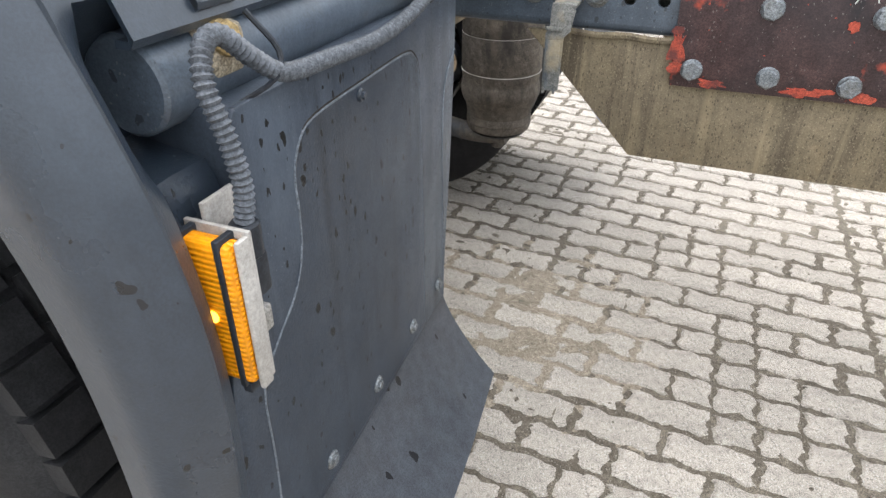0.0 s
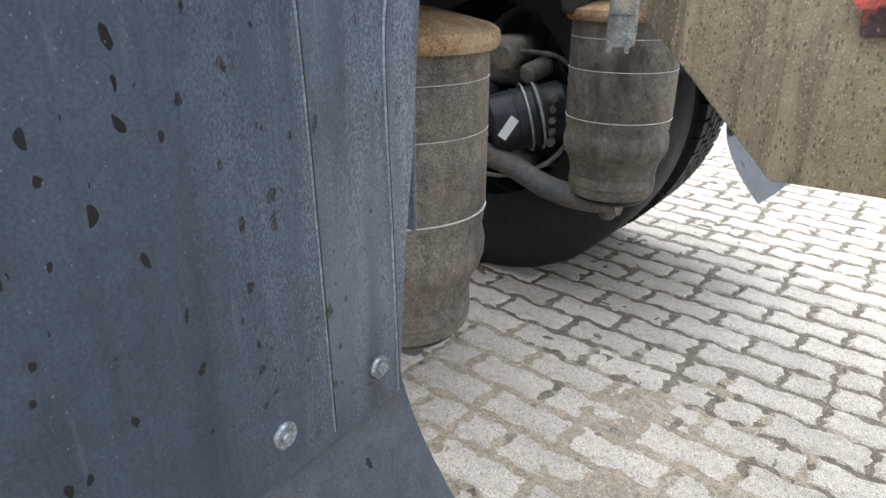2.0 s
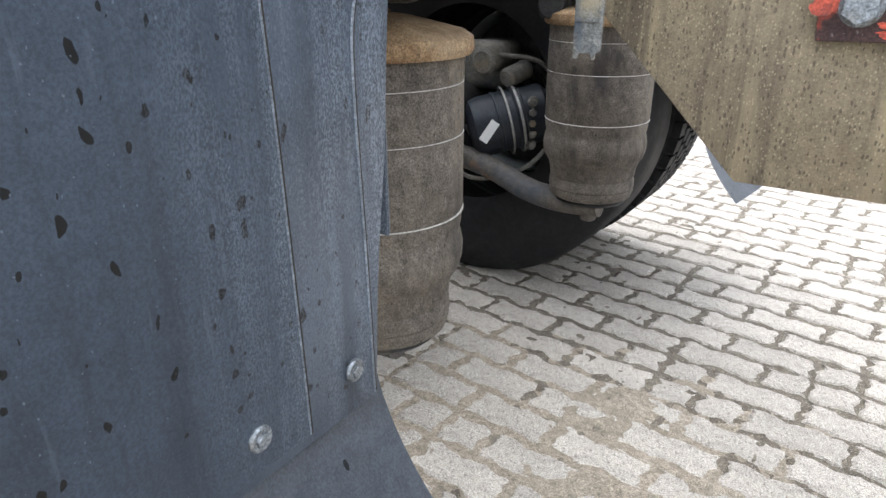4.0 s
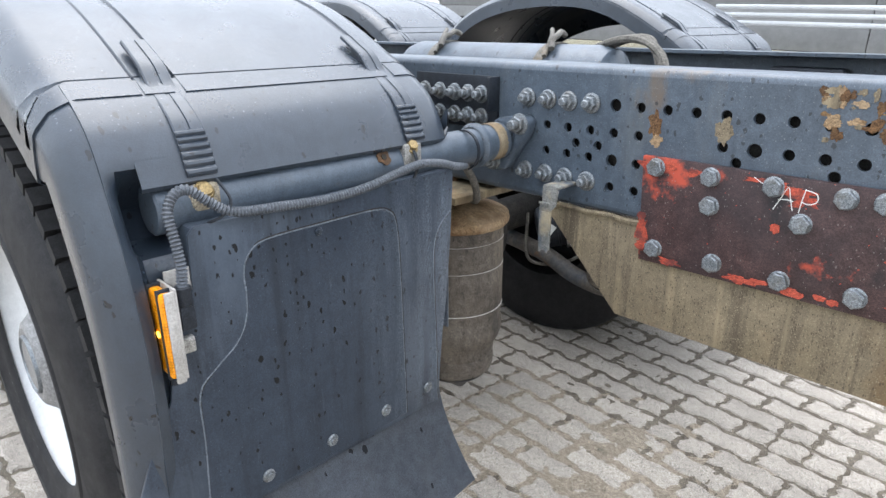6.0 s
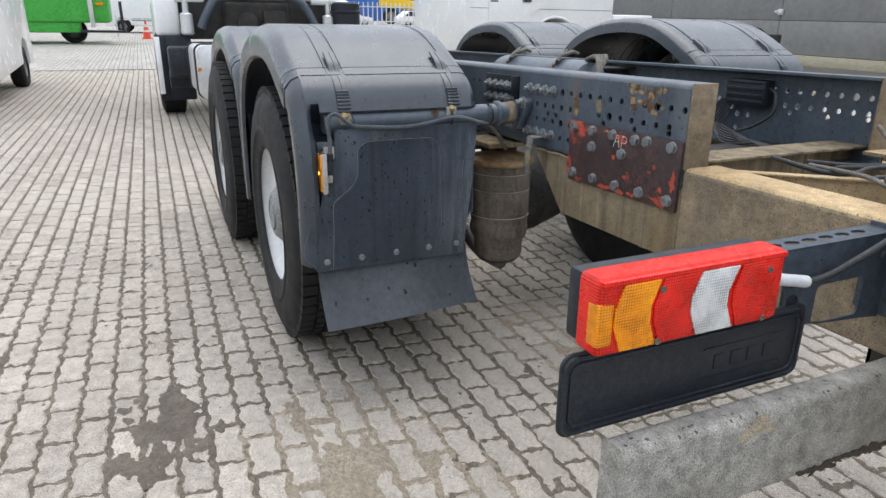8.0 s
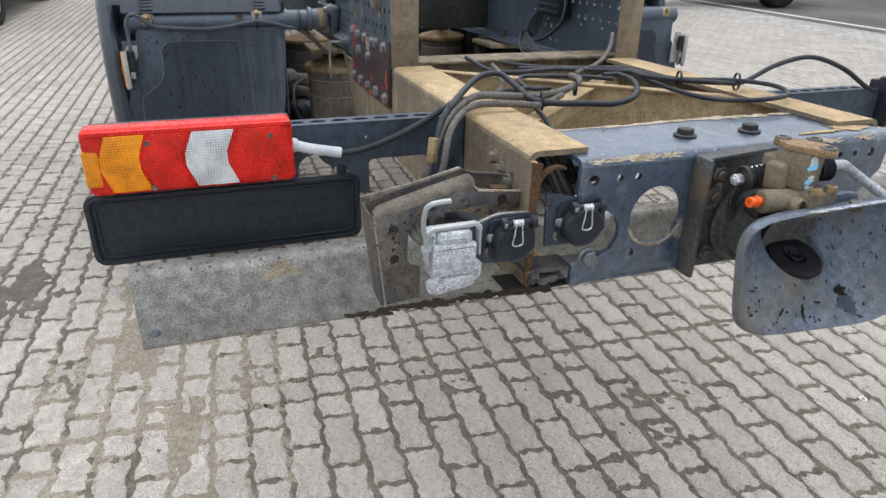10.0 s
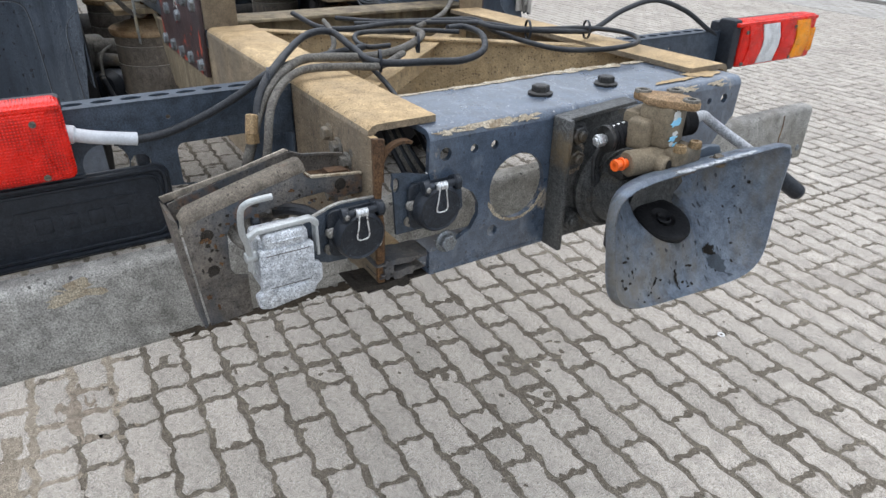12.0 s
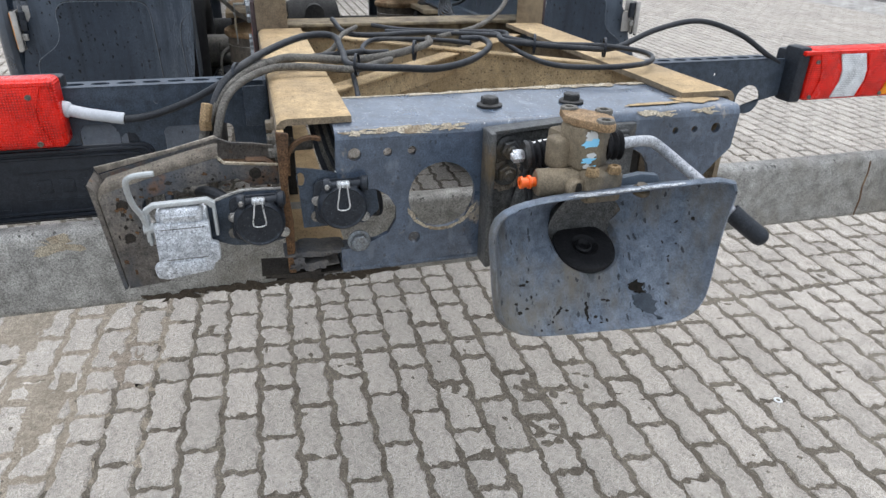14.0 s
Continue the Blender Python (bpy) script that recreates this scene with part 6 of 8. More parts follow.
for k in range(5):
    part("socket_cable", hose([(1.22, -0.345 + 0.006 * k, 0.925), (1.25, -0.338 + 0.007 * k, 0.885), (1.27, -0.322 + 0.009 * k, 0.845), (1.285, -0.290 + 0.008 * k, 0.812 + 0.006 * k), (1.27, -0.265 + 0.004 * k, 0.785), (1.22, -0.27, 0.77)], 0.0046, 8, 6), old_cable_mat if k % 2 else cable_mat, bracket)
part("through_bolt", join(rod((1.225, -0.40, 0.893), (1.225, -0.345, 0.893), 0.009, 12, 0.002), hexagon(0.014, 0, 0.013, (1.225, -0.386, 0.893), (0, 1, 0))), cast_mat, bracket)


def round_socket(x, y, z, r=0.036):
    """Round trailer socket with a spring lid, its face at x."""
    body = part("trailer_socket", lathe([(0, -0.06), (r * 0.78, -0.06), (r * 0.80, -0.022), (r * 1.02, -0.020), (r * 1.02, -0.012), (r * 0.99, -0.004), (r * 0.90, 0.0), (r * 0.82, -0.002), (r * 0.6, -0.0015), (0, -0.001)], (x, y, z), (1, 0, -0.05), 36), socket_mat, bracket, "round black trailer socket with a spring lid")
    part("lid_top", box(x - 0.020, x - 0.003, y - 0.024, y + 0.024, z + 0.020, z + 0.037, 0.005), socket_mat, body)
    part("hinge", join(rod((x - 0.006, y - 0.021, z + 0.036), (x - 0.010, y + 0.030, z + 0.035), 0.0055, 14, 0.001), lathe([(0, -0.005), (0.0095, -0.005), (0.0105, -0.003), (0.0105, 0.003), (0.0095, 0.005), (0, 0.005)], (x - 0.006, y - 0.022, z + 0.037), (0.1, 1, 0), 16),
                       lathe([(0, -0.006), (0.009, -0.006), (0.0115, -0.003), (0.0115, 0.004), (0.009, 0.006), (0, 0.006)], (x - 0.012, y + 0.033, z + 0.034), (0.1, 1, 0), 16), box(x - 0.034, x - 0.010, y + 0.026, y + 0.040, z + 0.022, z + 0.040, 0.004)), socket_mat, body)
    part("hinge_screw", rod((x + 0.002, y - 0.0225, z + 0.037), (x + 0.0045, y - 0.0225, z + 0.037), 0.0042, 12, 0.001), steel_mat, body)
    part("spring_wire", hose([(x + 0.003, y - 0.004, z + 0.038), (x + 0.004, y - 0.0065, z + 0.020), (x + 0.0035, y - 0.0085, z + 0.001), (x + 0.0035, y + 0.008, z + 0.001), (x + 0.004, y + 0.0075, z + 0.020), (x + 0.003, y + 0.006, z + 0.038)], 0.0011, 6, 3), wire_mat, body)
    part("spring_coil", lathe([(0.0045, 0)] + [(0.0065 if k % 2 else 0.0055, 0.0012 * k) for k in range(1, 16)] + [(0.0045, 0.019)], (x - 0.004, y - 0.008, z + 0.0365), (0.05, 1, 0), 12), wire_mat, body)
    part("flange", extrude(round_rect(y - r * 1.12, y + r * 1.0, z - r * 0.9, z + r * 1.05, 0.012), 0.006, in_yz(x - 0.030), w=0.001), socket_mat, body)
    for dy, dz in ((-0.036, 0.006), (0.034, -0.026)):
        part("socket_screw", join(hexagon(0.0055, 0, 0.006, (x - 0.025, y + dy, z + dz), (1, 0, 0), 0.008)), steel_mat, body)
    part("socket_screw", lathe([(0, 0.002), (0.003, 0.002), (0.0035, 0.005), (0.0080, 0.004), (0.0085, 0), (0, 0)], (x - 0.029, y - 0.038, z - 0.020), (1, 0, 0), 16), cast_mat, body)


round_socket(1.335, -0.437, 0.811)
round_socket(1.345, -0.316, 0.829)

sil = part("silver_socket", join(box(1.272, 1.320, -0.578, -0.508, 0.756, 0.838, 0.006), box(1.300, 1.329, -0.572, -0.513, 0.818, 0.846, 0.008, 3),
                              extrude([(-0.580, 0.824), (-0.506, 0.822), (-0.507, 0.790), (-0.499, 0.788), (-0.4965, 0.784), (-0.4975, 0.762), (-0.506, 0.756), (-0.511, 0.745), (-0.574, 0.737), (-0.587, 0.741), (-0.5895, 0.758), (-0.581, 0.764)], 0.014, in_yz(1.318), w=0.003)),
           silver_mat, bracket, "silver cast trailer socket with speckled grime")
part("lid_frame", join(box(1.308, 1.325, -0.590, -0.5855, 0.790, 0.842, 0.002), box(1.308, 1.325, -0.500, -0.4955, 0.796, 0.842, 0.002), extrude([(-0.591, 0.838), (-0.591, 0.845), (-0.578, 0.853), (-0.505, 0.855), (-0.495, 0.848), (-0.495, 0.840), (-0.502, 0.842), (-0.508, 0.849), (-0.576, 0.847), (-0.584, 0.840)], 0.012, in_yz(1.314), w=0.001), rod((1.318, -0.595, 0.815), (1.318, -0.580, 0.815), 0.0075, 14, 0.001)), lever_mat, sil)
part("lid_rib", box(1.3285, 1.3315, -0.562, -0.522, 0.831, 0.835, 0.0012), silver_mat, sil)
part("lid_rib", extrude(round_rect(-0.568, -0.518, 0.747, 0.765, 0.004), 0.003, in_yz(1.3315), w=0.0012), silver_mat, sil)
for z in (0.768, 0.8155):
    part("lid_groove", box(1.3318, 1.3324, -0.571, -0.514, z, z + 0.0012), cast_mat, sil)
for y in (-0.559, -0.527):
    part("cast_ring", lathe([(0.010, 0), (0.0120, 0), (0.0116, 0.0012), (0.0104, 0.0012)], (1.3318, y, 0.793), (1, 0, 0), 24), silver_mat, sil)
lever = hose([(1.357, -0.562, 0.909), (1.356, -0.580, 0.908), (1.354, -0.592, 0.905), (1.351, -0.599, 0.897), (1.344, -0.600, 0.878), (1.336, -0.598, 0.858), (1.327, -0.592, 0.838), (1.320, -0.589, 0.815), (1.318, -0.589, 0.795)], 0.0040, 10, 6)
part("lever", lever, lever_mat, sil, "bent silver locking lever")

# tow coupling
cast_dark = surface("oily_grey_steel", (0.055, 0.058, 0.060), (0.105, 0.105, 0.10), 12.0, (0.35, 0.6), 0.2, bump=0.4, bump_scale=170, speck=0.35,
                    layers=[((0.16, 0.115, 0.06), 9.0, 0.56, 0.70, (1, 1, 1), 0.7), ((0.02, 0.02, 0.02), 10.0, 0.52, 0.68, (1, 1, 1), 0.8)])
coup = part("tow_coupling", join(box(1.3195, 1.332, -0.086, 0.165, 0.715, 0.925, 0.003), box(1.3195, 1.360, -0.096, -0.086, 0.708, 0.932, 0.003), extrude([(-0.086, 0.926), (0.055, 0.936), (0.055, 0.942), (-0.090, 0.932)], 0.030, in_yz(1.320), w=0.001)), cast_dark, truck, "greasy tow coupling with a blue-grey funnel")
for y, z in ((-0.057, 0.899), (-0.060, 0.860), (-0.055, 0.748), (0.135, 0.905), (0.135, 0.745)):
    part("bolt", join(hexagon(0.0155, 0.002, 0.015, (1.332, y, z), (1, 0, 0), 0.021), rod((1.344, y, z), (1.353, y, z), 0.0085, 12, 0.002)), cast_dark, coup)
part("grease_patch", extrude(ragged(-0.060, 0.858, 0.024, 0.026, 5.5, 30, 0.25), 0.001, in_yz(1.3321)), mud_stain_mat, coup, "brown grease")
part("neck", join(lathe([(0.078, 0), (0.080, 0.010), (0.074, 0.014), (0.072, 0.024), (0.062, 0.028), (0.058, 0.10), (0.062, 0.11), (0, 0.11)], (1.332, 0.030, 0.800), (1, 0, 0), 40), lathe([(0.066, 0), (0.067, 0.010), (0.05, 0.012)], (1.352, 0.030, 0.800), (1, 0, 0), 40)), cast_dark, coup)
part("jaw_housing", join(box(1.385, 1.425, -0.036, 0.082, 0.842, 0.868, 0.010, 3), box(1.405, 1.446, -0.030, 0.078, 0.860, 0.872, 0.004), rod((1.400, 0.022, 0.70), (1.400, 0.022, 0.785), 0.036, 24, 0.006)), greasy_mat, coup)
part("hood_bracket", extrude([(0.050, 0.868), (0.060, 0.892), (0.090, 0.896), (0.118, 0.892), (0.128, 0.872)], 0.012, in_yz(1.462), w=0.002), frame_mat, coup, "blue-grey hood bracket")
part("bolt", hexagon(0.009, 0, 0.010, (1.505, 0.072, 0.884), (0.3, 0, 0.95), 0.013), cast_dark, coup)
FY, FZ, FW, FH = 0.020, 0.791, 0.167, 0.101


def funnel_at(a, t, dx=0.0):
    """A point of the funnel's skin: angle a round its axis, t from the throat (0) to the rim (1)."""
    ca, sa = math.cos(a), math.sin(a)
    n = 11 if ca > 0 and sa > 0 else 5
    q = (abs(ca) ** n + abs(sa) ** n) ** (-1 / n)
    u, v = ca * q, sa * q
    y1, z1 = FY + u * (FW - 0.016 * (1 - v) / 2), FZ + v * FH
    if u > 0 and v > 0:
        y1 += 0.016 * u * v * v
    if v > 0:
        z1 += 0.060 * (y1 - FY) * v
    x1 = 1.537 + 0.09 * (y1 - FY) + 0.10 * (FZ - z1)
    y0, z0, x0 = 0.019 + 0.054 * ca, 0.797 + 0.034 * sa, 1.462 - 0.050 * sa
    w = np.interp(t, [-0.05, 0, 0.13, 0.38, 0.66, 0.84, 0.93, 0.975, 1.0, 1.1], [-0.25, 0, 0.06, 0.20, 0.40, 0.59, 0.76, 0.91, 1.0, 1.1])
    return Vector((x0 + (x1 - x0) * w + dx, y0 + (y1 - y0) * t, z0 + (z1 - z0) * t))


fun = bmesh.new()
rings = []
for t, dx in ((-0.05, 0), (0.0, 0), (0.13, 0), (0.25, 0), (0.38, 0), (0.52, 0), (0.66, 0), (0.76, 0), (0.84, 0), (0.90, 0), (0.94, 0), (0.975, 0), (1.005, 0.001), (1.025, -0.001), (1.045, -0.006), (1.055, -0.012), (1.045, -0.017)):
    rings.append([fun.verts.new(funnel_at(2 * math.pi * k / 72, t, dx)) for k in range(72)])
for a, b in zip(rings, rings[1:]):
    for k in range(72):
        fun.faces.new((a[k], a[(k + 1) % 72], b[(k + 1) % 72], b[k]))
bmesh.ops.solidify(fun, geom=fun.faces[:], thickness=0.006)
part("funnel", fun, funnel_mat, coup, "blue-grey steel catch funnel, oily and scratched")
part("pin_seat", join(lathe([(0, -0.008), (0.042, -0.008), (0.046, -0.004), (0.047, 0), (0.045, 0.004), (0.038, 0.006), (0.020, 0.005), (0.016, 0.0), (0.010, -0.004), (0, -0.004)], (1.470, 0.016, 0.787), (0.38, 0, 0.92), 40), lathe([(0.010, -0.004), (0.0125, 0.001), (0.010, 0.003), (0.006, -0.002)], (1.475, 0.012, 0.792), (0.38, 0, 0.92), 20)), seat_mat, coup, "black greasy pin seat")
part("seat_lug", box(1.440, 1.470, -0.006, 0.016, 0.800, 0.812, 0.003, m=Matrix.Rotation(0.1, 4, "Z")), steel_mat, coup)


def smear(a0, wide, t0, t1, seed, bend=0.0):
    """A run of grease that follows the funnel's inside at angle a0."""
    bm = bmesh.new()
    rows = []
    for i in range(17):
        t = t0 + (t1 - t0) * i / 16
        half = wide * (0.25 + 0.75 * math.sin(math.pi * min(1, 0.15 + i / 16)) + 0.5 * noise.noise((i * 0.6, seed, 0)))
        row = []
        for e in (-1, -0.4, 0.4, 1):
            a = a0 + e * half + 0.05 * noise.noise((i * 0.35, seed, 3.0)) + bend * i / 16
            row.append(bm.verts.new(funnel_at(a, t) + Vector((0.0012, 0, 0.0012))))
        rows.append(row)
    for p, q in zip(rows, rows[1:]):
        for k in range(3):
            bm.faces.new((p[k], p[k + 1], q[k + 1], q[k]))
    bmesh.ops.solidify(bm, geom=bm.faces[:], thickness=0.0006)
    return bm


for a0, wide, t0, t1, seed, mat in ((-0.95, 0.11, 0.36, 0.60, 1.5, mud_and_shade_mat), (-1.02, 0.10, 0.56, 0.96, 2.5, frame_mat), (-1.72, 0.020, 0.52, 0.92, 3.5, mud_and_shade_mat), (-2.05, 0.016, 0.6, 0.8, 4.5, mud_and_shade_mat)):
    part("grease_run", smear(a0, wide, t0, t1, seed), mat, coup, "dark grease run")
drops = random.Random(8)
for k in range(30):
    a, t = drops.uniform(-2.7, 0.5), drops.uniform(0.45, 0.97)
    p = funnel_at(a, t)
    n = (funnel_at(a, t + 0.02) - p).cross(funnel_at(a + 0.02, t) - p).normalized()
    n = n if n.x > 0 else -n
    part("oil_spot", moved(extrude(ragged(0, 0, drops.uniform(0.0009, 0.0030), drops.uniform(0.0012, 0.0036), k + 0.7, 14, 0.3), 0.0008), Matrix.Translation(p + 0.0004 * n) @ basis(n)), mud_and_shade_mat, coup)
for k in range(9):
    a = 1.15 + 0.09 * k
    p = funnel_at(a, 1.03, -0.004)
    part("bare_edge", extrude(ragged(p.y, 0, 0.016 + 0.010 * math.sin(3 * k), 0.004, k + 71.0, 22, 0.5), 0.0012, Matrix(((0, 1, 0, p.x), (1, 0, 0, 0), (0, 0, 1, p.z + 0.0014), (0, 0, 0, 1)))), worn_mat, coup, "bare worn rim")
# pneumatic valve on top
turn = Matrix.Translation((1.44, 0.013, 0)) @ Matrix.Rotation(radians(14), 4, "Z") @ Matrix.Translation((-1.44, -0.013, 0))
part("valve_block", join(box(1.412, 1.466, -0.014, 0.040, 0.902, 0.968, 0.010, 3, m=turn), box(1.404, 1.44, -0.030, 0.0, 0.898, 0.945, 0.008, 3, m=turn), box(1.385, 1.42, -0.012, 0.045, 0.900, 0.950, 0.008, m=turn)), valve_mat, coup, "dusty tan pneumatic valve block")
bar = [(1.403 + 0.013 * math.cos(a), 0.003 + 0.013 * math.sin(a)) for a in (1.8 + 0.3 * k for k in range(11))] + [(1.430, -0.018), (1.455, -0.012)] + [(1.478 + 0.014 * math.cos(a), 0.020 + 0.014 * math.sin(a)) for a in (-1.4 + 0.3 * k for k in range(11))] + [(1.455, 0.046), (1.428, 0.040)]
part("valve_cap", extrude(bar, 0.012, in_xy(0.964), w=0.003), cap_mat, coup, "brown dusty valve cap")
for x, y in ((1.403, 0.003), (1.478, 0.020), (1.428, 0.044)):
    part("valve_ear", lathe([(0.005, -0.012), (0.012, -0.012), (0.0125, 0.001), (0.0115, 0.003), (0.0065, 0.003), (0.0058, -0.004), (0, -0.004)], (x, y, 0.976), (0, 0, 1), 18), cast_mat, coup)
    part("ear_screw", hexagon(0.0055, -0.006, 0.0005, (x, y, 0.976), (0, 0, 1)), mud_and_shade_mat, coup)
part("cylinder", join(rod((1.447, -0.060, 0.886), (1.456, 0.004, 0.886), 0.0195, 24, 0.003), box(1.440, 1.491, -0.004, 0.052, 0.864, 0.907, 0.006, 3), rod((1.46, -0.012, 0.884), (1.484, -0.012, 0.884), 0.0145, 18, 0.003)), valve_mat, coup, "tan and grey air cylinder")
# dark oval paints the shade of the recessed port
part("port", extrude([(-0.012 + 0.005 * math.cos(a), 0.884 + 0.011 * math.sin(a)) for a in (2 * math.pi * k / 16 for k in range(16))], 0.0012, in_yz(1.4845)), mud_and_shade_mat, coup)
part("orange_plug", join(rod((1.446, -0.080, 0.887), (1.447, -0.058, 0.887), 0.0068, 16, 0.001), lathe([(0.005, 0), (0.0095, 0), (0.0098, 0.003), (0.0075, 0.0045), (0.005, 0.004)], (1.446, -0.071, 0.887), (0, 1, 0), 16), lathe([(0.003, 0), (0.0085, 0), (0.0088, 0.004), (0.003, 0.004)], (1.446, -0.083, 0.887), (0, 1, 0), 16)), orange_mat, coup, "bright orange plug")
for x, y, z in ((1.433, -0.014, 0.900), (1.486, 0.005, 0.905), (1.486, 0.038, 0.906)):
    part("union_nut", lathe([(0, 0), (0.0095, 0), (0.0098, 0.004), (0.0085, 0.010), (0.0045, 0.011), (0.004, 0.004), (0, 0.004)], (x, y, z), (0, 0, 1), 16), brass_mat, coup)
prof = [(0, 0.0), (0.019, 0.0)] + [(0.0165 + (0.0045 if k % 2 else 0), 0.0045 * k) for k in range(1, 12)] + [(0, 0.054)]
part("bellows_boot", lathe(prof, (1.398, -0.052, 0.909), (0.12, 1, 0.12), 26), seat_mat, coup, "black ribbed rubber boot")
part("boot_washer", lathe([(0, -0.003), (0.021, -0.003), (0.022, 0.0), (0.021, 0.003), (0, 0.003)], (1.398, -0.055, 0.909), (0.12, 1, 0.1), 24), greasy_mat, coup)
part("boot_nut", join(hexagon(0.0095, -0.020, -0.004, (1.398, -0.055, 0.909), (0.1, 1, 0.05)), rod((1.396, -0.078, 0.908), (1.398, -0.058, 0.909), 0.0055, 12, 0.001), rod((1.397, -0.056, 0.925), (1.400, -0.020, 0.931), 0.0022, 8)), wire_mat, coup, "bright zinc nut")
part("bellows_boot", lathe(prof[:7] + [(0, 0.028)], (1.446, 0.040, 0.932), (0.1, 1, 0), 24), seat_mat, coup)
part("lever_bar", hose([(1.449, 0.060, 0.933), (1.436, 0.095, 0.931), (1.424, 0.130, 0.925), (1.424, 0.152, 0.912), (1.445, 0.175, 0.892), (1.480, 0.205, 0.864), (1.516, 0.239, 0.827)], 0.0082, 14, 6), lever_bar_mat, coup, "bent grey release lever")
part("grip", join(hose([(1.506, 0.230, 0.836), (1.516, 0.242, 0.825), (1.526, 0.259, 0.811), (1.532, 0.269, 0.803)], 0.0140, 16, 4), lathe([(0.0138, 0), (0.0125, 0.005), (0.008, 0.009), (0, 0.0105)], (1.532, 0.269, 0.803), (0.45, 0.72, -0.55), 16)), black_mat, coup, "black rubber grip")
for k, (y, z, a, b) in enumerate(((0.000, 0.955, 0.011, 0.008), (0.004, 0.926, 0.008, 0.004), (-0.004, 0.912, 0.006, 0.003))):
    part("sticker", moved(extrude(ragged(y, z, a, b, k + 11.0, 22, 0.35), 0.0008, in_yz(1.4662)), turn), label_mat, coup, "torn white and blue sticker")
for k, (y, z, a, b) in enumerate(((0.001, 0.944, 0.013, 0.0055), (-0.002, 0.920, 0.011, 0.004), (0.006, 0.909, 0.006, 0.003))):
    part("sticker_bar", moved(extrude(ragged(y, z, a, b, k + 21.0, 22, 0.4), 0.0008, in_yz(1.4665)), turn), sticker_mat, coup)
for k in range(4):
    part("air_line", hose([(1.40 + 0.004 * k, 0.03, 0.905), (1.37, 0.0 - 0.012 * k, 0.885), (1.36, -0.03, 0.855 - 0.012 * k), (1.37, -0.02, 0.80)], 0.004, 8, 6), cable_mat, coup)

# side marker lamp on its bracket, with conduit
for s in (-1, 1):
    def mbox(x0, x1, y0, y1, z0, z1, w):
        return box(x0, x1, s * y0, s * y1, z0, z1, w)
    before = set(scene.objects)
    mk = part("marker_lamp", mbox(-0.345, -0.292, 1.152, 1.156, 0.796, 0.922, 0.001), lamp_bracket_mat, truck, "amber side marker lamp on a dull steel bracket")
    part("bracket_edge", mbox(-0.296, -0.291, 1.1555, 1.168, 0.792, 0.920, 0.002), lamp_bracket_mat, mk)
    part("bracket_tab", mbox(-0.333, -0.329, 1.1515, 1.118, 0.882, 0.934, 0.001), lamp_bracket_mat, mk)
    part("bracket_foot", mbox(-0.333, -0.329, 1.150, 1.112, 0.800, 0.88, 0.001), lamp_bracket_mat, mk)
    part("amber_lens", mbox(-0.345, -0.2965, 1.1565, 1.172, 0.798, 0.917, 0.004), amber_lens, mk, "ribbed amber lens, lit")
    for x in (-0.337, -0.306):
        part("tie", mbox(x - 0.0025, x + 0.0025, 1.150, 1.1735, 0.795, 0.921, 0.0008), black_mat, mk, "black cable tie")
        part("tie_head", mbox(x - 0.004, x + 0.004, 1.160, 1.170, 0.786, 0.796, 0.001), black_mat, mk)
    if s < 0:
        part("bulb", lathe([(0, 0), (0.0045, 0.0005), (0.005, 0.0015), (0, 0.002)], (-0.321, s * 1.1715, 0.856), (0, s, 0), 12), glow_amber, mk)
    part("plug", join(mbox(-0.318, -0.300, 1.128, 1.148, 0.858, 0.892, 0.003), rod((-0.309, s * 1.138, 0.89), (-0.309, s * 1.138, 0.918), 0.011, 12, 0.002)), black_mat, mk)
    part("terminal", mbox(-0.312, -0.300, 1.134, 1.150, 0.826, 0.848, 0.002), steel_mat, mk)
    for ob in set(scene.objects) - before:
        ob.data.transform(Matrix.Translation((-0.010, 0, 0)))

# ---- loose leads ----
def lead(name, points, r, mat, label, ribs=0.0, category="cable"):
    bm = hose(points, r, 10, 8, ribs)
    ob = tagged(mesh_object(name, bm, mat, 0.9), label, category, "cables on the frame")
    ob.matrix_basis = LEVEL
    return ob


part("conduit", hose([(-0.319, -1.138, 0.914), (-0.315, -1.137, 0.945), (-0.320, -1.138, 0.978), (-0.330, -1.138, 1.012), (-0.338, -1.124, 1.032), (-0.340, -1.104, 1.034), (-0.336, -1.080, 1.014), (-0.331, -1.050, 0.996),
     (-0.331, -0.985, 0.990), (-0.332, -0.90, 0.985), (-0.334, -0.82, 0.990), (-0.338, -0.745, 1.003), (-0.339, -0.700, 1.008), (-0.345, -0.650, 1.000), (-0.360, -0.600, 0.985), (-0.375, -0.560, 0.978)], 0.0076, 12, 10, 0.0023, 0.0050), conduit_mat, truck, "grey corrugated conduit")
part("bellows_hose", hose([(-0.375, -0.560, 0.978), (-0.395, -0.530, 0.960), (-0.415, -0.490, 0.925), (-0.440, -0.455, 0.885), (-0.480, -0.420, 0.862), (-0.54, -0.390, 0.858)], 0.0078, 10, 8), old_cable_mat, truck)
part("tie", hose([(-0.352, -1.060, 1.040), (-0.333, -1.052, 1.012), (-0.330, -1.066, 0.995), (-0.350, -1.09, 0.98)], 0.0022, 6, 4), black_mat, truck)
for y in (-0.705, -0.55):
    part("tie", lathe([(0.036, -0.003), (0.0385, -0.003), (0.0385, 0.003), (0.036, 0.003)], (-0.385, y, 1.005), (0, 1, 0), 28), black_mat, truck)

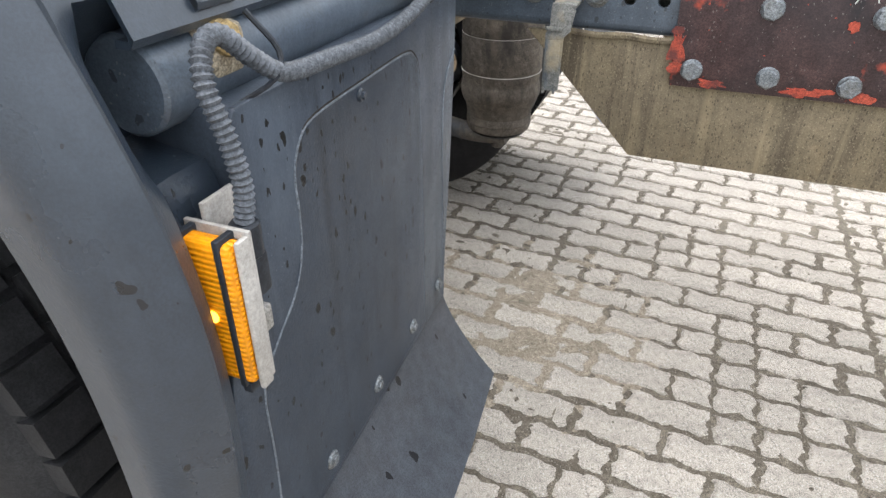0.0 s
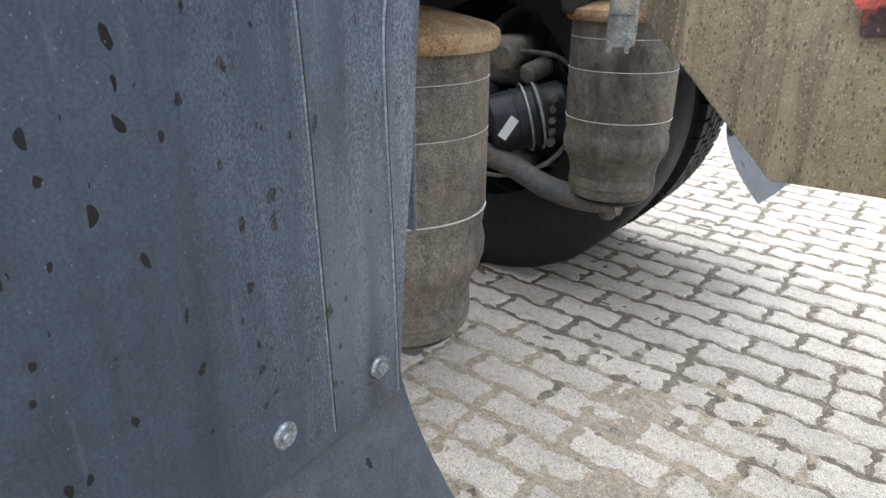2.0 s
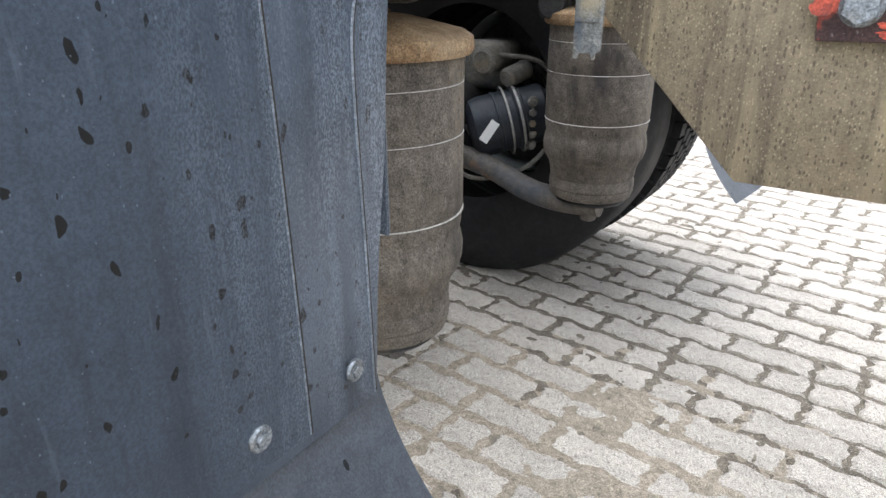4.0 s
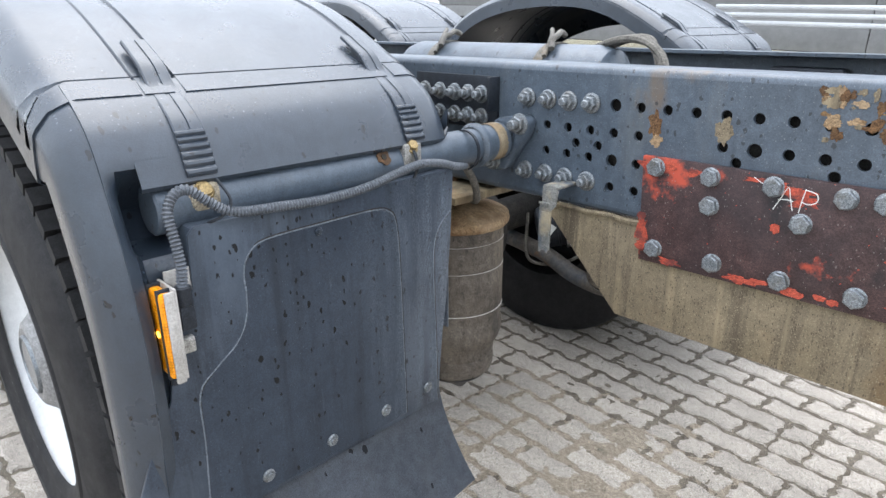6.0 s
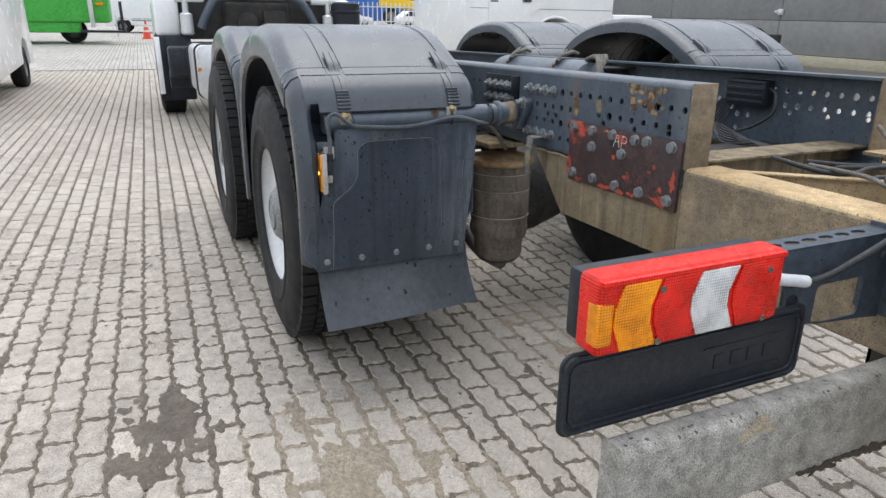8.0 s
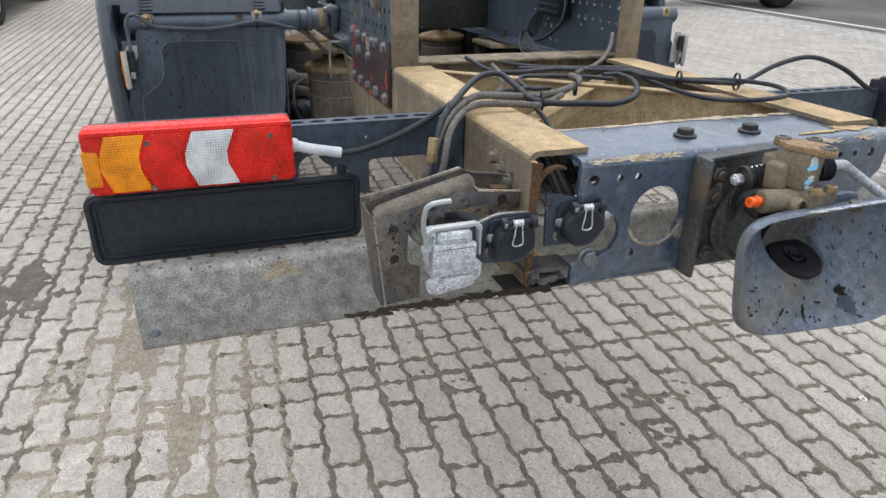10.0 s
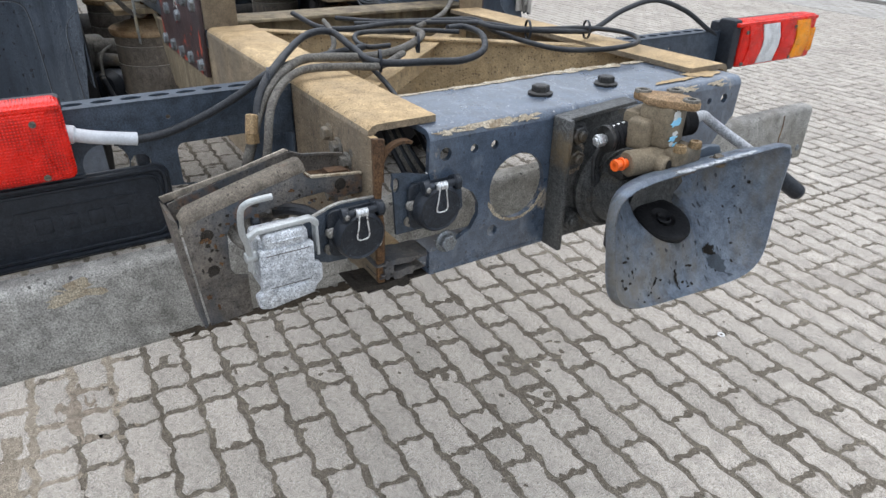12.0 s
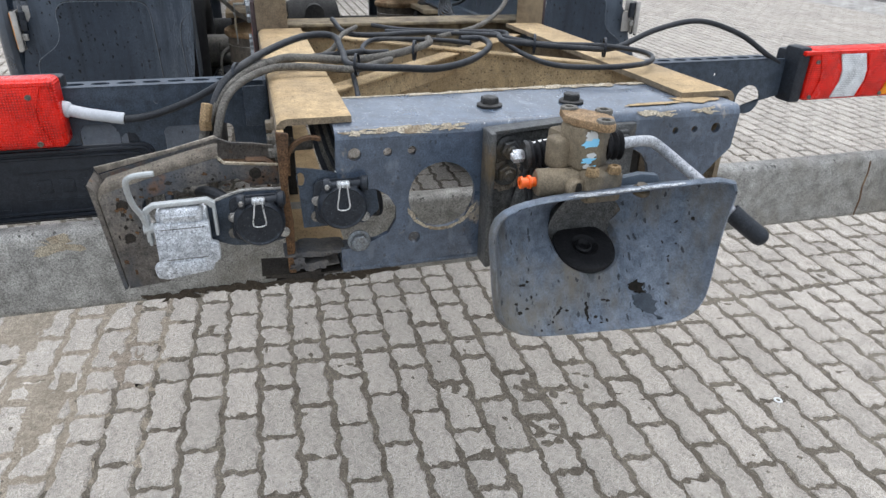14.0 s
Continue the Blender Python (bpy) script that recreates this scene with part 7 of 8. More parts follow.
LEADS = [
    (0.0067, cable_mat, [(1.05, -0.52, 0.80), (1.09, -0.50, 0.90), (1.06, -0.475, 0.955), (0.996, -0.419, 0.985), (0.875, -0.325, 1.00), (0.835, -0.258, 0.995), (0.918, -0.250, 0.978), (1.006, -0.245, 0.968), (1.040, -0.150, 0.966), (1.062, -0.094, 0.968), (1.008, -0.013, 0.970), (0.880, 0.070, 0.972), (0.80, 0.078, 0.975), (0.811, 0.026, 0.978)]),
    (0.0077, old_cable_mat, [(1.07, -0.535, 0.78), (1.10, -0.51, 0.89), (1.05, -0.46, 0.955), (0.966, -0.377, 0.975), (0.944, -0.314, 0.972), (0.955, -0.237, 0.968), (0.936, -0.154, 0.972), (0.846, -0.059, 0.975), (0.764, -0.035, 0.972)]),
    (0.0067, old_cable_mat, [(1.09, -0.515, 0.76), (1.12, -0.495, 0.87), (1.085, -0.465, 0.945), (1.01, -0.393, 0.968), (1.004, -0.305, 0.966), (1.01, -0.24, 0.962), (0.946, -0.159, 0.965)]),
    (0.0060, cable_mat, [(0.511, -0.218, 0.985), (0.640, -0.205, 0.972), (0.680, -0.153, 0.970), (0.649, -0.036, 0.968), (0.676, 0.075, 0.972), (0.735, 0.136, 0.975), (0.887, 0.098, 0.985), (0.949, 0.145, 0.985), (0.955, 0.255, 0.975), (0.945, 0.335, 0.972), (0.930, 0.44, 1.005), (0.925, 0.55, 1.020), (0.93, 0.66, 0.99), (0.945, 0.735, 0.945), (0.945, 0.775, 0.925)]),
    (0.0053, cable_mat, [(0.539, -0.122, 0.972), (0.614, -0.049, 0.970), (0.661, 0.084, 0.970), (0.705, 0.172, 0.972), (0.857, 0.118, 0.972), (1.040, 0.128, 0.966), (1.100, 0.200, 0.966), (1.102, 0.300, 0.968), (1.055, 0.358, 0.970), (0.997, 0.360, 0.974), (0.945, 0.293, 0.978), (0.938, 0.153, 0.985), (0.80, 0.12, 0.98), (0.70, 0.05, 0.972), (0.60, -0.10, 0.966)]),
    (0.0053, old_cable_mat, [(0.583, -0.170, 0.975), (0.761, -0.228, 0.985), (0.850, -0.260, 0.972), (0.895, -0.294, 0.964)]),
    (0.0053, cable_mat, [(0.873, -0.148, 0.966), (0.863, -0.195, 0.966), (0.796, -0.188, 0.966), (0.735, -0.156, 0.968), (0.729, -0.104, 0.968), (0.775, -0.012, 0.97), (0.835, 0.042, 0.972)]),
    (0.0060, old_cable_mat, [(0.72, 0.00, 0.968), (0.62, 0.13, 0.975), (0.52, 0.225, 1.0), (0.45, 0.275, 1.03)]),
    (0.0046, cable_mat, [(0.93, -0.24, 0.962), (1.05, -0.245, 0.935), (1.15, -0.255, 0.90), (1.25, -0.27, 0.86)]),
]
for r, mat, pts in LEADS:
    lead("cable", pts, r, mat, "loose black electrical cable lying over the frame" if mat is cable_mat else "dusty old cable lying over the frame")
lead("cable", [(0.968, -0.690, 0.882), (0.972, -0.62, 0.884), (0.975, -0.55, 0.905), (0.985, -0.49, 0.935), (0.99, -0.44, 0.965), (0.96, -0.38, 0.972), (0.90, -0.30, 0.966), (0.86, -0.20, 0.966)], 0.0068, cable_mat, "black tail lamp cable curving to the frame")
part("cable_sleeve", join(hose([(0.965, -0.752, 0.905), (0.967, -0.738, 0.901), (0.968, -0.71, 0.893), (0.969, -0.655, 0.882)], 0.0105, 12, 6), rod((0.964, -0.758, 0.906), (0.966, -0.738, 0.901), 0.014, 12, 0.003)), sleeve_mat, truck, "whitish shrink sleeve on the lamp cable")
for x, y, z in ((1.03, -0.45, 0.965), (1.0, -0.235, 0.968), (0.945, 0.145, 0.985), (0.90, -0.10, 0.972), (0.96, 0.30, 0.976)):
    part("tie", lathe([(0.019, -0.0025), (0.0205, -0.0025), (0.0205, 0.0025), (0.019, 0.0025)], (x, y, z), (0.4, 1, 0), 16), black_mat, truck)
part("brass_union", join(rod((1.102, -0.509, 0.902), (1.092, -0.502, 0.932), 0.0095, 10, 0.002), rod((1.102, -0.509, 0.890), (1.100, -0.508, 0.904), 0.011, 6)), brass_mat, truck, "tarnished brass hose union")

# ---- the yard ----


def brick_floor(name):
    """Far paving: the same pavers as a pattern, for where single ones can no longer be told apart."""
    m = surface(name, (0.33, 0.315, 0.295), (0.42, 0.405, 0.38), 0.6, (0.75, 0.95), bump=0.2,
                layers=[((0.47, 0.44, 0.39), 0.35, 0.5, 0.72, (1, 1, 1), 0.6), ((0.22, 0.20, 0.175), 0.8, 0.58, 0.75, (1, 1, 1), 0.5)])
    nt = m.node_tree
    bsdf = nt.nodes["Principled BSDF"]
    src = bsdf.inputs["Base Color"].links[0].from_socket
    b = nt.nodes.new("ShaderNodeTexBrick")
    b.inputs["Scale"].default_value = 1.0
    b.inputs["Brick Width"].default_value, b.inputs["Row Height"].default_value, b.inputs["Mortar Size"].default_value = 0.2, 0.1, 0.008
    co = nt.nodes.new("ShaderNodeTexCoord").outputs["Object"]
    nt.links.new(co, b.inputs["Vector"])
    nt.links.new(mixed(nt, b.outputs["Fac"], src, (0.17, 0.15, 0.12)), bsdf.inputs["Base Color"])
    return m


far_mat = brick_floor("far_paving")
ground = setting("ground", box(-160, 160, -160, 160, -0.60, -0.11), joint_mat, "sandy ground under the yard", "ground")
ring = join(box(-150, -14.95, -150, 150, -0.11, 0.0), box(4.45, 150, -150, 150, -0.11, 0.0), box(-14.95, 4.45, -150, -8.97, -0.11, 0.0), box(-14.95, 4.45, 7.95, 150, -0.11, 0.0))
setting("yard", ring, far_mat, "wide yard paved with grey concrete blocks", "pavement")
asphalt_mat = surface("worn_asphalt", (0.085, 0.08, 0.072), (0.14, 0.13, 0.115), 0.8, (0.8, 0.95), bump=0.3, bump_scale=90, layers=[((0.2, 0.19, 0.17), 0.5, 0.5, 0.75, (1, 1, 1), 0.5)])
setting("road", box(-120, 60, 9.2, 16.9, -0.05, 0.006), asphalt_mat, "worn asphalt lane beside the paved yard", "road")
setting("road_line", box(-60, 20, 9.55, 9.67, 0.0, 0.010), label_mat, "faded white road marking", "marking")

# hall along the far side of the yard
hall = thing("warehouse", (-12, 17.2, 0), "grey clad warehouse wall with brick pillars", "building")
for k in range(9):
    x0 = -38.4 + 4.9 * k
    for z0, z1 in ((0.32, 1.30), (1.315, 3.4), (3.415, 6.0)):
        part("wall_panel", box(x0 + 0.012, x0 + 4.888, 17.0, 17.25, z0, z1, 0.006), wall_mat, hall)
part("plinth", box(-38.4, 5.7, 16.9, 17.2, 0.0, 0.30, 0.01), brick_mat, hall)
part("roof", box(-38.8, 6.1, 16.8, 30, 6.0, 6.3, 0.02), wall_mat, hall)
part("wall_core", box(-38.4, 5.7, 17.05, 29, 0.0, 6.0), mech_mat, hall)
for x in (-9.0, 0.8):
    pil = part("brick_pillar", box(x - 0.32, x + 0.32, 16.80, 17.0, 0, 4.0, 0.004), joint_mat, hall)
    for r in range(26):
        for c in range(3):
            o = 0.11 if r % 2 else 0.0
            a, b = max(-0.33, -0.33 + 0.22 * c + o - 0.11), min(0.33, -0.12 + 0.22 * c + o - 0.11)
            if b - a > 0.05:
                part("brick", box(x + a + 0.005, x + b - 0.005, 16.785, 16.81, 0.005 + 0.07 * r, 0.063 + 0.07 * r), brick_mat, pil, smooth=0)
for x, z in ((-13.9, 1.55), (-9.7, 1.75)):
    part("wall_fitting", join(box(x - 0.10, x + 0.10, 16.93, 17.0, z - 0.09, z + 0.09, 0.02), box(x - 0.18, x - 0.08, 16.9, 17.0, z - 0.02, z + 0.05, 0.01)), alu_mat, hall)
for x in (-10.3, -10.05):
    part("wall_pipe", rod((x, 16.96, 1.9), (x, 16.96, 3.2), 0.03, 10), alu_mat, hall)
hose_reel = thing("fire_hose_cover", (-9.9, 16.7, 0), "red fabric cover hanging on the wall", "cover")
part("cover", box(-10.1, -9.7, 16.6, 16.98, 0.75, 1.45, 0.10, 4), traffic_red, hose_reel)
rack = thing("aluminium_ramp", (-5.2, 14.2, 0), "pale aluminium ramp lying on trestles", "ramp")
for z in (0.95, 1.12, 1.29):
    part("beam", box(-6.6, -1.5, 14.1, 14.25, z, z + 0.10, 0.01), alu_mat, rack)
for x in (-6.3, -1.9):
    part("trestle", box(x, x + 0.12, 14.1, 14.3, 0.0, 0.96, 0.01), alu_mat, rack)


def simple_wheel(parent, x, y, z, r, ax, w=0.25):
    t = part("tyre", lathe([(0.55 * r, -w / 2), (0.9 * r, -w / 2), (r, -0.35 * w), (r, 0.35 * w), (0.9 * r, w / 2), (0.55 * r, w / 2)], (x, y, z), ax, 36), tyre_mat, parent)
    part("rim", lathe([(0.57 * r, -w * 0.42), (0.56 * r, w * 0.42), (0.50 * r, w * 0.30), (0.40 * r, w * 0.12), (0.25 * r, w * 0.10), (0.20 * r, w * 0.28), (0, w * 0.28)], (x, y, z), ax, 28), hub_mat, t)
    for k in range(8):
        a = 2 * math.pi * k / 8
        u = Vector((math.cos(a), math.sin(a), 0)) * 0.33 * r
        part("rim_hole", rod(Matrix.Translation((x, y, z)) @ basis(ax) @ (u + Vector((0, 0, w * 0.08))), Matrix.Translation((x, y, z)) @ basis(ax) @ (u + Vector((0, 0, w * 0.135))), 0.05 * r, 10), dot_mat, t)


# white tractor unit parked across, with its wheels
daf = thing("white_tractor", (-10.2, 6.0, 0), "white tractor unit parked across the yard", "truck")
arch_cut = [(5.35 + 0.60 * math.cos(a), 0.62 + 0.64 * math.sin(a)) for a in (math.pi * k / 12 for k in range(13))]
side = [(3.55, 0.45), (4.75, 0.45)] + arch_cut[::-1] + [(5.95, 0.45), (6.62, 0.45), (6.62, 3.7), (3.95, 3.7), (3.62, 2.9), (3.50, 1.5)]
part("cab", extrude(side, 2.4, in_yz(-11.4), w=0.02), white_mat, daf)
part("door", extrude([(3.95, 0.80), (4.72, 0.95), (4.78, 1.28), (4.98, 1.42), (4.98, 3.0), (3.95, 3.0)], 0.02, in_yz(-9.005), [round_rect(4.05, 4.88, 1.95, 2.85, 0.08)], w=0.006), white_mat, daf)
part("side_window", box(-9.02, -8.995, 4.03, 4.90, 1.93, 2.87, 0.0), glass_mat, daf)
part("door_handle", box(-8.99, -8.965, 4.62, 4.80, 1.53, 1.57, 0.006), black_mat, daf)
part("belt_line", box(-9.0, -8.996, 3.6, 6.6, 1.415, 1.422, 0), dot_mat, daf)
part("wheel_arch_trim", hose([(-8.995, y, z + 0.03) for y, z in arch_cut], 0.02, 6, 2), white_mat, daf)
part("name_bar", box(-8.99, -8.984, 3.98, 4.13, 1.52, 1.545, 0), dot_mat, daf)
part("side_fairing", box(-9.4, -9.0, 6.65, 7.6, 0.5, 1.35, 0.03), white_mat, daf)
part("chassis", box(-10.6, -9.6, 5.5, 12.0, 0.75, 1.0, 0.02), mech_mat, daf)
for y in (5.35, 10.4):
    simple_wheel(daf, -9.15, y, 0.52, 0.52, (1, 0, 0), 0.3)
    simple_wheel(daf, -11.2, y, 0.52, 0.52, (-1, 0, 0), 0.3)
part("mudguard", extrude([(10.4 + 0.62 * math.cos(a), 0.55 + 0.62 * math.sin(a)) for a in (math.pi * k / 10 for k in range(11))] + [(10.4 - 0.58, 0.55), *[(10.4 - 0.58 * math.cos(a), 0.55 + 0.58 * math.sin(a)) for a in (math.pi * k / 10 for k in range(1, 10))], (10.98, 0.55)], 0.5, in_yz(-9.5)), black_mat, daf)
part("mud_flap", box(-9.45, -9.02, 11.02, 11.05, 0.25, 0.9, 0.005), black_mat, daf)


def van(name, x, y, label, s=1.0, turn=0.0):
    """A white panel van: body, dark windows, wheels; its near side faces -y."""
    m = thing(name, (x, y, 0), label, "van", level=Matrix.Translation((x, y, 0)) @ Matrix.Rotation(turn, 4, "Z") @ Matrix.Translation((-x, -y, 0)))
    o = [(-2.7, 0.35), (-2.25, 0.35)]
    o += [(-1.85 - 0.40 * math.cos(a), 0.40 + 0.40 * math.sin(a)) for a in (math.pi * k / 8 for k in range(9))]
    o += [(1.05, 0.32)] + [(1.45 - 0.40 * math.cos(a), 0.40 + 0.40 * math.sin(a)) for a in (math.pi * k / 8 for k in range(9))]
    o += [(2.35, 0.35), (2.42, 0.95), (2.25, 1.2), (1.5, 1.35), (0.75, 2.25), (0.4, 2.4), (-2.6, 2.4), (-2.7, 2.2)]
    part("body", extrude([(x + u, z) for u, z in o], 1.9, in_xz(y + 1.9), w=0.02), white_mat, m)
    part("side_window", extrude([(x + u, z) for u, z in ((0.35, 1.4), (1.35, 1.4), (0.72, 2.1), (0.35, 2.12))], 0.02, in_xz(y + 0.005)), glass_mat, m)
    part("rub_strip", box(x - 1.4, x + 1.0, y - 0.015, y + 0.01, 0.62, 0.74, 0.006), black_mat, m)
    part("door_seam", box(x + 0.30, x + 0.31, y - 0.004, y + 0.004, 0.5, 2.2), dot_mat, m)
    part("door_handle", box(x + 0.12, x + 0.26, y - 0.03, y, 1.1, 1.14, 0.006), black_mat, m)
    for u in (-1.85, 1.45):
        simple_wheel(m, x + u, y + 0.14, 0.34, 0.34, (0, -1, 0), 0.22)
        simple_wheel(m, x + u, y + 1.76, 0.34, 0.34, (0, 1, 0), 0.22)
    return m


van("white_van", -38.5, -0.6, "white panel van parked beside a coned-off strip", turn=math.pi / 2 - 0.1)
van("white_van", -9.8, -5.35, "white van parked at the edge of the yard")

mach = thing("green_machine", (-27, -4.5, 0), "green tall site machine with a small platform", "machine")
part("body", box(-29, -26.2, -6.5, -2.6, 0.75, 3.3, 0.08, 3), green_mat, mach)
part("post", box(-26.2, -26.05, -3.25, -3.1, 0.6, 3.2, 0.01), alu_mat, mach)
part("lower_body", box(-28.6, -26.3, -6.3, -3.6, 0.40, 0.85, 0.05), green_mat, mach)
part("side_lamp", box(-26.21, -26.15, -3.0, -2.75, 1.35, 1.45, 0.01), amber_lens, mach)
part("label_plate", box(-26.2, -26.15, -4.2, -3.6, 2.0, 2.4, 0.01), label_mat, mach)
part("step", join(box(-26.3, -25.9, -3.6, -2.1, 0.42, 0.50, 0.01), box(-26.0, -25.92, -2.25, -2.15, 0.45, 1.5, 0.01), box(-26.3, -26.22, -2.25, -2.15, 0.45, 1.5, 0.01)), black_mat, mach)
for y in (-6.0, -3.9):
    simple_wheel(mach, -27.2, y, 0.45, 0.45, (1, 0, 0), 0.35)


def cone(x, y):
    c = thing("traffic_cone", (x, y, 0), "red and white traffic cone standing on the yard", "cone", "traffic cones")
    part("base", box(x - 0.22, x + 0.22, y - 0.22, y + 0.22, 0, 0.05, 0.01), traffic_red, c)
    part("body", lathe([(0.17, 0.05), (0.035, 0.75), (0, 0.75)], (x, y, 0), (0, 0, 1), 20), traffic_red, c)
    for z in (0.25, 0.5):
        part("band", lathe([(0.137 - 0.19 * (z - 0.22), z), (0.137 - 0.19 * (z - 0.10), z + 0.12)], (x, y, 0), (0, 0, 1), 20), label_mat, c)


cone(-31.2, -1.4)
cone(-48.0, 22.0)
chain = thing("barrier_tape", (-33.0, -1.8, 0), "red and white barrier tape strung along the yard", "tape")
part("tape", box(-33.1, -33.08, -2.6, 0.6, 0.74, 0.80), label_mat, chain)
part("post", rod((-33.1, -2.6, 0), (-33.1, -2.6, 0.95), 0.03, 10), alu_mat, chain)
part("post", rod((-33.1, 0.6, 0), (-33.1, 0.6, 0.95), 0.03, 10), alu_mat, chain)

fence = thing("palisade_fence", (-55, 20, 0), "white palisade fence along the end of the yard", "fence")
slat = box(-0.02, 0.02, -0.045, 0.045, 0.05, 2.1, 0.0)
slat_me = mesh_object("slat", slat, label_mat, 0)
for k in range(150):
    y = -22 + 0.42 * k
    ob = slat_me if k == 0 else new("slat", slat_me.data)
    ob.parent = fence
    ob.matrix_basis = Matrix.Translation((-0.5, y - 20, 0))
for z in (0.5, 1.7):
    part("rail", box(-55.48, -55.42, -22, 41, z, z + 0.08), label_mat, fence)


def car(x, y, mat, label):
    c = thing("parked_car", (x, y, 0), label, "car", "cars behind the fence")
    o = [(-1.95, 0.30), (2.0, 0.30), (2.08, 0.62), (1.95, 0.82), (1.0, 0.95), (0.35, 1.42), (-1.2, 1.46), (-1.8, 1.0), (-2.05, 0.9), (-2.08, 0.5)]
    part("body", extrude([(y + u, z) for u, z in o], 1.7, in_yz(x - 1.7), w=0.04), mat, c)
    part("windows", extrude([(y + u, z) for u, z in ((0.85, 0.98), (0.28, 1.36), (-1.1, 1.40), (-1.6, 1.0))], 0.03, in_yz(x - 0.01)), glass_mat, c)
    for u in (-1.25, 1.3):
        simple_wheel(c, x - 0.1, y + u, 0.31, 0.31, (1, 0, 0), 0.2)


car(-58.0, 22.6, white_mat, "white hatchback parked behind the fence")
car(-60.0, 26.5, mech_mat, "dark car parked behind the fence")
car(-58.5, 16.0, white_mat, "white hatchback parked behind the fence")
plant = thing("yellow_loader", (-75, 27, 0), "yellow loader far behind the fence", "machine")
part("body", join(box(-76, -73, 24.5, 27.5, 1.8, 3.4, 0.2, 3), box(-75.5, -73.5, 27.0, 30.0, 1.6, 2.6, 0.2, 3)), yellow_mat, plant)
for y in (25.0, 29.0):
    simple_wheel(plant, -73.2, y, 0.9, 0.9, (1, 0, 0), 0.5)
shed = thing("blue_shed", (-100, 20, 0), "blue clad shed far behind the yard", "building")
for k in range(10):
    part("panel", box(-100, -99.8, -40 + 12 * k, -28.06 + 12 * k, 0, 9, 0.01), blue_mat, shed)
part("roof", box(-112, -99.5, -40, 80, 9.0, 9.4, 0.02), wall_mat, shed)
grey = thing("grey_silo_wall", (-30, 17, 0), "plain grey gable beside the hall", "building")
part("wall", box(-39.5, -38.5, 15.5, 29, 0, 7, 0.02), wall_mat, grey)
skip = thing("tool_trolley", (-26.5, 12.6, 0), "grey wheeled trolley by the building", "trolley")
part("body", box(-27.1, -26.2, 12.2, 13.4, 0.4, 1.1, 0.03), bar_mat, skip)
for y in (12.4, 13.2):
    part("caster", rod((-26.7, y, 0.11), (-26.6, y, 0.11), 0.11, 14), tyre_mat, skip)
    part("leg", box(-26.7, -26.6, y - 0.03, y + 0.03, 0.11, 0.42), bar_mat, skip)

# unseen wall at the yard's near end, added to dim rear-facing surfaces
setting("wall_east", box(24.0, 24.4, -30, 24, -0.1, 3.2), wall_mat, "unseen plain wall added to hold back light on rear faces", "wall")

# ---- paving, piece by piece ----
PL, PW = 0.2, 0.1
Y0 = -0.195
rng = np.random.default_rng(7)


def paver_shape(half, k, n=17):
    """One toothed paver: a top with a worn, jagged edge, and a skirt."""
    r = np.random.default_rng(100 + k)
    n = n // 2 + 1 if half else n
    length = PL / 2 if half else PL
    xs = np.linspace(-length / 2, length / 2, n)
    zig = 0.0058 * (2 / math.pi) * np.arcsin(np.sin(xs / PL * 4 * math.pi + 0.3))
    gap = 0.0070 + r.uniform(-0.001, 0.001)
    top = [(x, PW / 2 - gap + z) for x, z in zip(xs, zig)]
    bot = [(x, -PW / 2 + gap + z) for x, z in zip(xs, zig)]
    end = length / 2 - gap
    side = [(0.004, 0.033), (0.006, 0.020), (0.001, 0.008), (-0.004, -0.006), (-0.001, -0.020), (-0.004, -0.033)] if n > 4 else [(0.005, 0.02), (-0.004, -0.02)]
    pts = top + [(end + d, q) for d, q in side] + bot[::-1] + [(-end + d, q) for d, q in side[::-1]]
    p = np.array(pts)
    p[:, 0] = np.clip(p[:, 0], -end - 0.005, end + 0.005)
    corner = (np.abs(p[:, 0]) > end - 0.002) & (np.abs(p[:, 1]) > 0.035)
    p[corner] *= (0.975, 0.92)
    p += r.normal(0, 0.0019, p.shape)
    m = len(p)
    inner = p * (1 - 0.0085 / np.maximum(np.hypot(*p.T), 0.03))[:, None]
    v = np.concatenate([np.c_[inner, np.zeros(m)], np.c_[p, np.full(m, -0.0048)], np.c_[p * 1.004, np.full(m, -0.022)]])
    v[:m, 2] += r.normal(0, 0.0005, m)
    faces = [tuple(range(m))[::-1]]
    for a in (0, m):
        faces += [(a + i, a + (i + 1) % m, a + m + (i + 1) % m, a + m + i) for i in range(m)]
    return v, faces


SHAPES = {half: [paver_shape(half, k + 50 * half) for k in range(6)] for half in (0, 1)}
FAR_SHAPES = {half: [paver_shape(half, k + 50 * half, 5) for k in range(3)] for half in (0, 1)}
PAVER_MESH = {}
for half, some in SHAPES.items():
    for k, (v, f) in enumerate(some):
        me = bpy.data.meshes.new("paver")
        me.from_pydata(v.tolist(), [], f)
        me.materials.append(paver_mat)
        PAVER_MESH[half, k] = me

